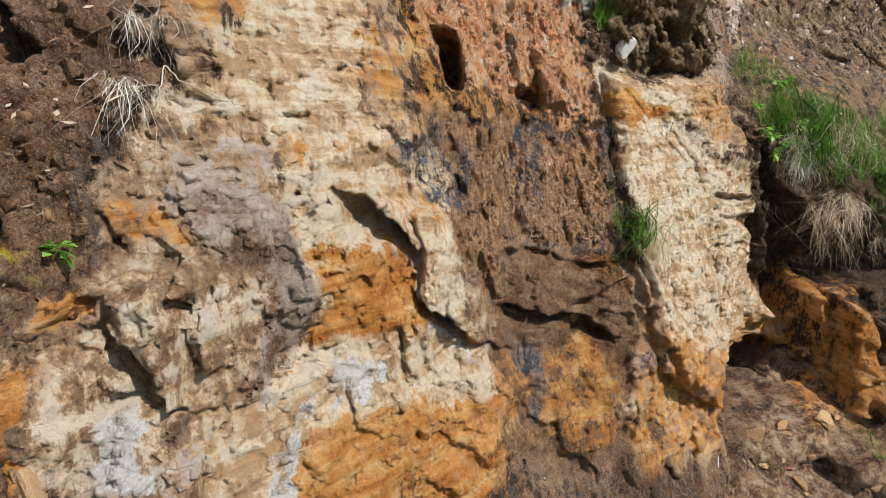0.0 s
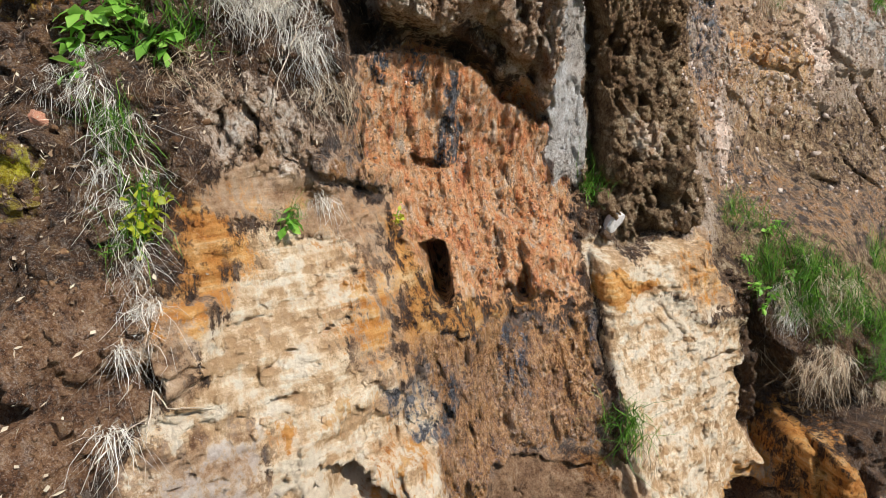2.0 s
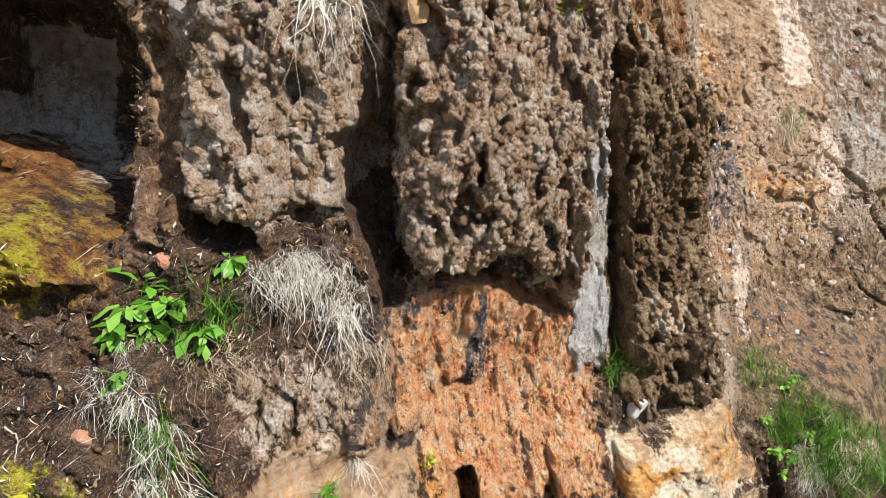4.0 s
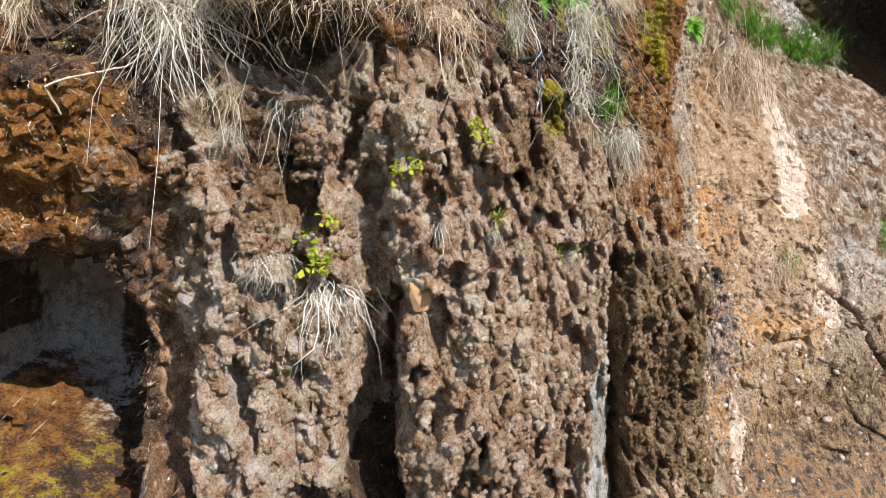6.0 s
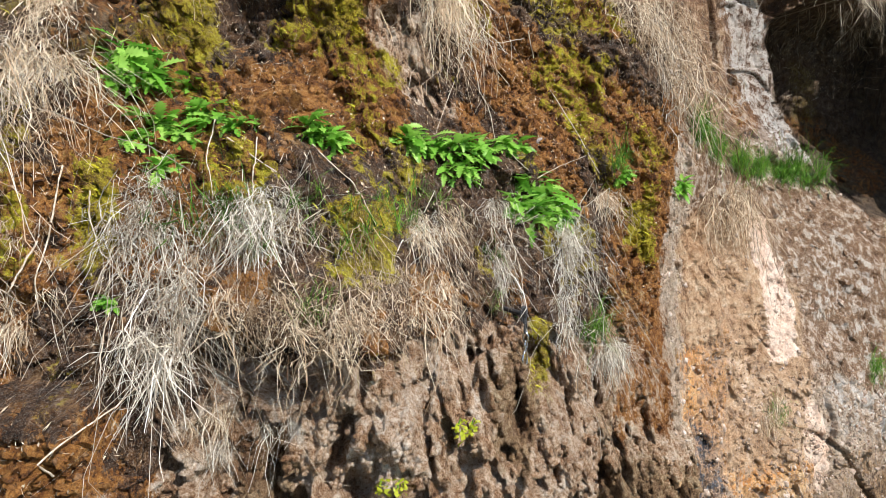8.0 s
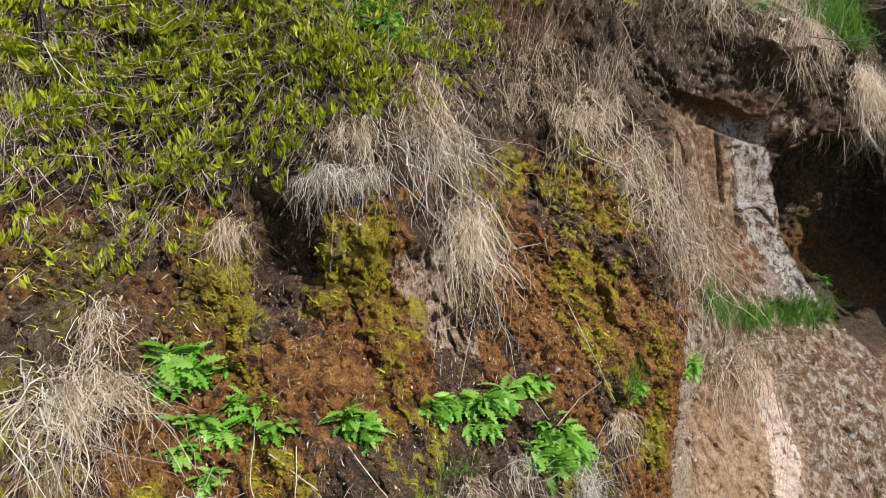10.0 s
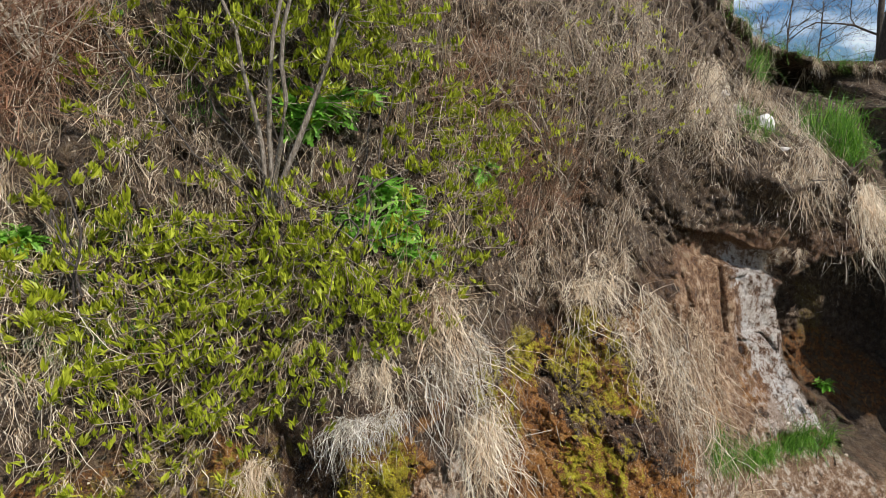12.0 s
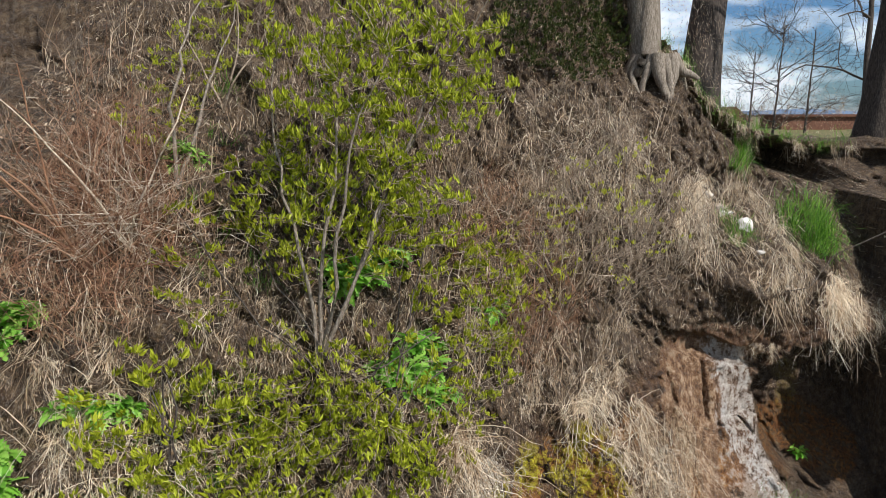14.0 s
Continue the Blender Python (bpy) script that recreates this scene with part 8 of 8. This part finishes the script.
for k in range(55):
    c = spots((2.55, 0.81), 0.80, 0.34, 1)[0]
    s = 0.015 + 0.09 * rng.uniform() ** 3
    stone(c, s * 1.3, s, s * 0.8, SANDSTONE if rng.uniform() < 0.95 else REDSTONE, "tan sandstone rubble piece at the foot of the cliff", "sandstone rubble", 0.55, rng.uniform(0, 6))


# ---- the climbing anchor ----
def ring(rx, rz, thick, count=20, sides=7):
    t = np.arange(count + 1) * 2 * np.pi / count
    v, f = tube(np.stack([rx * np.sin(t), 0 * t, rz * np.cos(t)], -1), np.full(count + 1, thick), sides)
    return v, f


STEEL = mottled("steel", (0.35, 0.36, 0.38), (0.52, 0.53, 0.55), (0.66, 0.67, 0.69), 60, 0.25, 0.1, 0.001, 0.5)
STEEL.node_tree.nodes["Principled BSDF"].inputs["Metallic"].default_value = 1.0
BLACKSTEEL = mottled("blackened_steel", (0.015, 0.015, 0.017), (0.03, 0.03, 0.033), (0.07, 0.07, 0.075), 60, 0.4, 0.1, 0.001, 0.5)
ax, az = (0.47, 6.83)
hook = Vector((0.43, 4.30, 6.84))
anchor = base_of("climbing_anchor", hook, "dark bolt hanger with steel chain and carabiner", "climbing gear", "", yaw_of(ax, az))
anchor.scale = (1.3, 1.3, 1.3)
part("bolt", mesh_of("bolt", *tube([(0, 0.22, 0), (0, 0, 0), (0, -0.018, 0)], [0.009, 0.011, 0.011], 6), BLACKSTEEL), anchor)
part("hanger", mesh_of("hanger", *joined([ring(0.020, 0.032, 0.006), tube([(0, 0, 0.03), (0, 0.0, -0.02), (0.0, -0.012, -0.04)], [0.012, 0.014, 0.010], 6)]), BLACKSTEEL), anchor, "black bolt hanger")
for k in range(3):
    v, f = ring(0.013, 0.024, 0.0045)
    ob = part("chain_link", mesh_of("chain_link", v, f, STEEL if k else BLACKSTEEL), anchor)
    ob.matrix_local = pose(0.002 * k, -0.012, -0.062 - 0.040 * k, 0, 0, 80 * (k % 2) + 20)
part("carabiner", mesh_of("carabiner", *ring(0.024, 0.044, 0.0055), STEEL), anchor, "bright steel oval carabiner").matrix_local = pose(-0.004, -0.014, -0.208, 0, 4, 15)


# ---- trees on the top ----
def branching(r, start, way, length, thick, depth, pieces, up=0.3):
    line = wander(start, way, length, 7, 0.16, (0, 0, up * 0.3), r)
    pieces.append(tube(line, np.linspace(thick, thick * 0.45, 7), 6 if thick > 0.03 else 3))
    if depth:
        for k in range(int(r.integers(3, 6))):
            i = int(r.integers(2, 7))
            d = line[min(i, 6)] - line[min(i, 6) - 1]
            d = d / np.linalg.norm(d) + r.normal(0, 0.55, 3)
            branching(r, line[i], d, length * r.uniform(0.45, 0.75), thick * 0.5, depth - 1, pieces, up)


def bare_tree(label, place, height, thick, seed, material, lean=(0, 0), first=0.35, depth=3, limbs=9, flare=1.6):
    r = np.random.default_rng(seed)
    tree = base_of("bare_tree", place, label, "tree", "bare trees on the top")
    t = np.linspace(0, 1, 14)
    line = np.stack([lean[0] * t * height, lean[1] * t * height, t * height], -1) + 0.02 * height * np.cumsum(r.normal(size=(14, 3)), 0) * 0.12 * np.array([1, 1, 0])
    line[0, 2] = -0.4
    radii = thick * (1 - 0.7 * t) * (1 + (flare - 1) * np.exp(-t * height / (2.2 * thick + 0.05)))
    v, f = tube(line, radii, 18)
    v += 0.05 * thick * np.sin(np.arange(len(v)) % 18 * 2.2)[:, None] * (v - np.repeat(line, 18, 0)) / thick
    part("trunk", mesh_of("trunk", v, f, material), tree)
    pieces = []
    for k in range(limbs):
        i = int(r.integers(int(first * 13), 13))
        a = r.uniform(0, 6.28)
        branching(r, line[i], (math.cos(a), math.sin(a), r.uniform(0.1, 0.9)), height * r.uniform(0.22, 0.42), max(radii[i] * 0.45, 0.022), depth, pieces)
    part("crown", mesh_of("crown", *joined(pieces), material), tree)
    return tree


gate = (4.75, 14.00, 13.86)
bare_tree("tall bare tree with ridged dark bark on the cliff top", (gate[0], 14.0, 12.6), 11.0, 0.36, 801, DARKBARK, (0.01, 0.0), 0.3, 3, 9, 1.35)
gate = (8.99, 14.60, 12.57)
bare_tree("stout bare tree with dark bark and flared foot", (gate[0], 14.6, 11.9), 12.0, 0.42, 802, DARKBARK, (0.0, 0.0), 0.35, 3, 9, 1.6)
gate = (14.62, 24.00, 13.17)
bare_tree("slender leafless tree behind the cliff top", (gate[0], 24.0, 11.8), 9.0, 0.12, 803, DARKBARK, (-0.05, 0), 0.15, 3, 14)
gate = (12.34, 26.00, 13.42)
bare_tree("small leafless tree in the field", (gate[0], 26.0, 11.8), 4.2, 0.045, 804, DARKBARK, (0, 0), 0.1, 3, 16)
gate = (13.29, 30.00, 13.53)
bare_tree("small leafless tree in the field", (gate[0], 30.0, 11.8), 3.6, 0.045, 805, DARKBARK, (0, 0), 0.1, 3, 16)
gate = (17.99, 34.00, 13.64)
bare_tree("small leafless tree in the field", (gate[0], 34.0, 11.8), 5.0, 0.06, 806, DARKBARK, (0, 0), 0.1, 2, 12)

# the old tree whose roots grip the edge
r = np.random.default_rng(811)
foot = Vector((2.76, 10.60, 13.41))
old = base_of("old_tree", foot, "old tree with grey bark and bared roots on the edge", "tree", "bare trees on the top")
t = np.linspace(0, 1, 10)
line = np.stack([-0.30 * t + 0.0 * t, 0.35 - 0.2 * t, 4.2 * t - 0.9], -1)
v, f = tube(line, 0.22 + 0.13 * np.exp(-t * 7), 20)
part("trunk", mesh_of("trunk", v + 0.03 * np.sin(v[:, [2]] * 9 + np.arange(len(v))[:, None] * 1.9), f, BARK), old)
for k in range(9):
    a = -1.6 + k * 0.36
    line = wander((0.25 * math.sin(a), -0.25 * math.cos(a), 0.15), (0.6 * math.sin(a), -0.35 * math.cos(a), -1.0), r.uniform(0.5, 1.1), 8, 0.16, (0, 0, -0.3), r)
    part("root", mesh_of("root", *tube(line, np.linspace(0.11, 0.03, 8) * r.uniform(0.6, 1.2), 8), BARK), old)
ivy = []
for x, z in spots((1.30, 13.95), 1.1, 0.8, 1100, r):
    ivy.append(sprig_leaves(r, np.array(on_face(x, z, r.uniform(0.0, 0.5))) - np.array(foot), (0, -0.6, 0.4), 0.06))
tagged(part("ivy", mesh_of("ivy", *joined(ivy), leafy("ivy", (0.02, 0.035, 0.008), (0.06, 0.08, 0.02), (0.14, 0.14, 0.045), 0.2, 0.5), True), old, "dark ivy and twiggy growth at the tree's foot"), kind="stuff")


# ---- ground, field and distance ----
FIELD = mottled("rough_grassland", (0.05, 0.05, 0.018), (0.12, 0.11, 0.04), (0.22, 0.18, 0.08), 3.0, 0.95, 0.6, 0.05)


def plain(name, x0, x1, y0, y1, z, step, wave, material, label, kind="structure", seed=0):
    gx, gy = np.arange(x0, x1 + step, step), np.arange(y0, y1 + step, step)
    px, py = np.meshgrid(gx, gy)
    pz = z + wave * fbm(px / (step * 3), py / (step * 3), 3, seed)
    return tagged(new(name, mesh_of(name, np.stack([px, py, pz], -1).reshape(-1, 3), sheet_faces(*px.shape), material)), label, "ground", kind=kind)


plain("ground", -40, 50, -60, 4.2, -0.5, 0.5, 0.25, FIELD, "rough grassy ground before the cliff", seed=901)
plain("meadow", 9.5, 110, 13.5, 62, 11.8, 1.5, 0.2, FIELD, "rough meadow on the cliff top", seed=903)
plain("field", -60, 1500, 50, 2200, 11.4, 20, 1.2, FIELD, "flat rough field behind the cliff top", seed=902)
BRICK = mottled("old_brickwork", (0.07, 0.03, 0.02), (0.13, 0.06, 0.038), (0.20, 0.105, 0.07), 6, 0.9, 0.4, 0.01)
wall_at = (24.30, 44.00, 13.20)
shed = base_of("brick_shed", (wall_at[0], 44.0, 11.6), "long low brick shed far across the field", "building")
for name, w, d, h, z, mat in (("wall", 3.1, 1.5, 1.0, 0.0, BRICK), ("roof", 3.3, 1.7, 0.14, 1.0, BRICK)):
    bm = bmesh.new()
    bmesh.ops.create_cube(bm, size=1.0, matrix=Matrix.Translation((0, 0, z + h / 2)) @ Matrix.Diagonal((2 * w, 2 * d, h, 1)))
    bmesh.ops.bevel(bm, geom=bm.edges, offset=0.03, segments=1)
    me = bpy.data.meshes.new(name)
    bm.to_mesh(me)
    bm.free()
    me.materials.append(mat)
    part(name, me, shed)
house_at = (25.14, 60.00, 15.34)
house = base_of("far_house", (house_at[0], 60.0, 11.2), "far house with a brown pitched roof", "building")
bm = bmesh.new()
bmesh.ops.create_cube(bm, size=1.0, matrix=Matrix.Translation((0, 0, 0.8)) @ Matrix.Diagonal((4, 5, 1.6, 1)))
me = bpy.data.meshes.new("wall")
bm.to_mesh(me)
bm.free()
me.materials.append(BRICK)
part("wall", me, house)
me = mesh_of("roof", np.array([(-2.4, -2.8, 1.5), (2.4, -2.8, 1.5), (0, -2.8, 3.4), (-2.4, 2.8, 1.5), (2.4, 2.8, 1.5), (0, 2.8, 3.4)]), np.array([(0, 1, 2), (3, 5, 4), (0, 2, 5), (0, 5, 3), (1, 4, 5), (1, 5, 2), (0, 3, 4), (0, 4, 1)]), BRICK, True)
part("roof", me, house)
house.scale = (0.65, 0.65, 0.65)

# the haze of distance is painted into the hills as a blue base colour
HILLS = mottled("hazy_hills", (0.10, 0.15, 0.24), (0.13, 0.19, 0.29), (0.17, 0.23, 0.33), 0.01, 1.0, 0.0, 0.1)
hx = np.linspace(-200, 1600, 160)
top = 24 + 14 * fbm(hx / 160, hx * 0, 4, 77)
v = np.concatenate([np.stack([hx, 1500 + 0 * hx, 0 * hx - 20], -1), np.stack([hx, 1500 + 0 * hx, top], -1), np.stack([hx, 1900 + 0 * hx, top * 0 + 8], -1)])
tagged(new("far_hills", mesh_of("far_hills", v, sheet_faces(3, 160), HILLS)), "wooded hills on the horizon, coloured blue for the haze", "hills", kind="structure")
copse = []
r = np.random.default_rng(77)
for k in range(260):
    x = r.uniform(20, 90)
    y = r.uniform(48, 70)
    branching(r, (x, y, 11.2), (r.normal(0, 0.1), 0, 1), r.uniform(1.2, 2.6), 0.025, 1, copse)
tagged(new("hedge_thicket", mesh_of("hedge_thicket", *joined(copse), TWIG)), "leafless thicket along the far field edge", "hedge", kind="stuff")
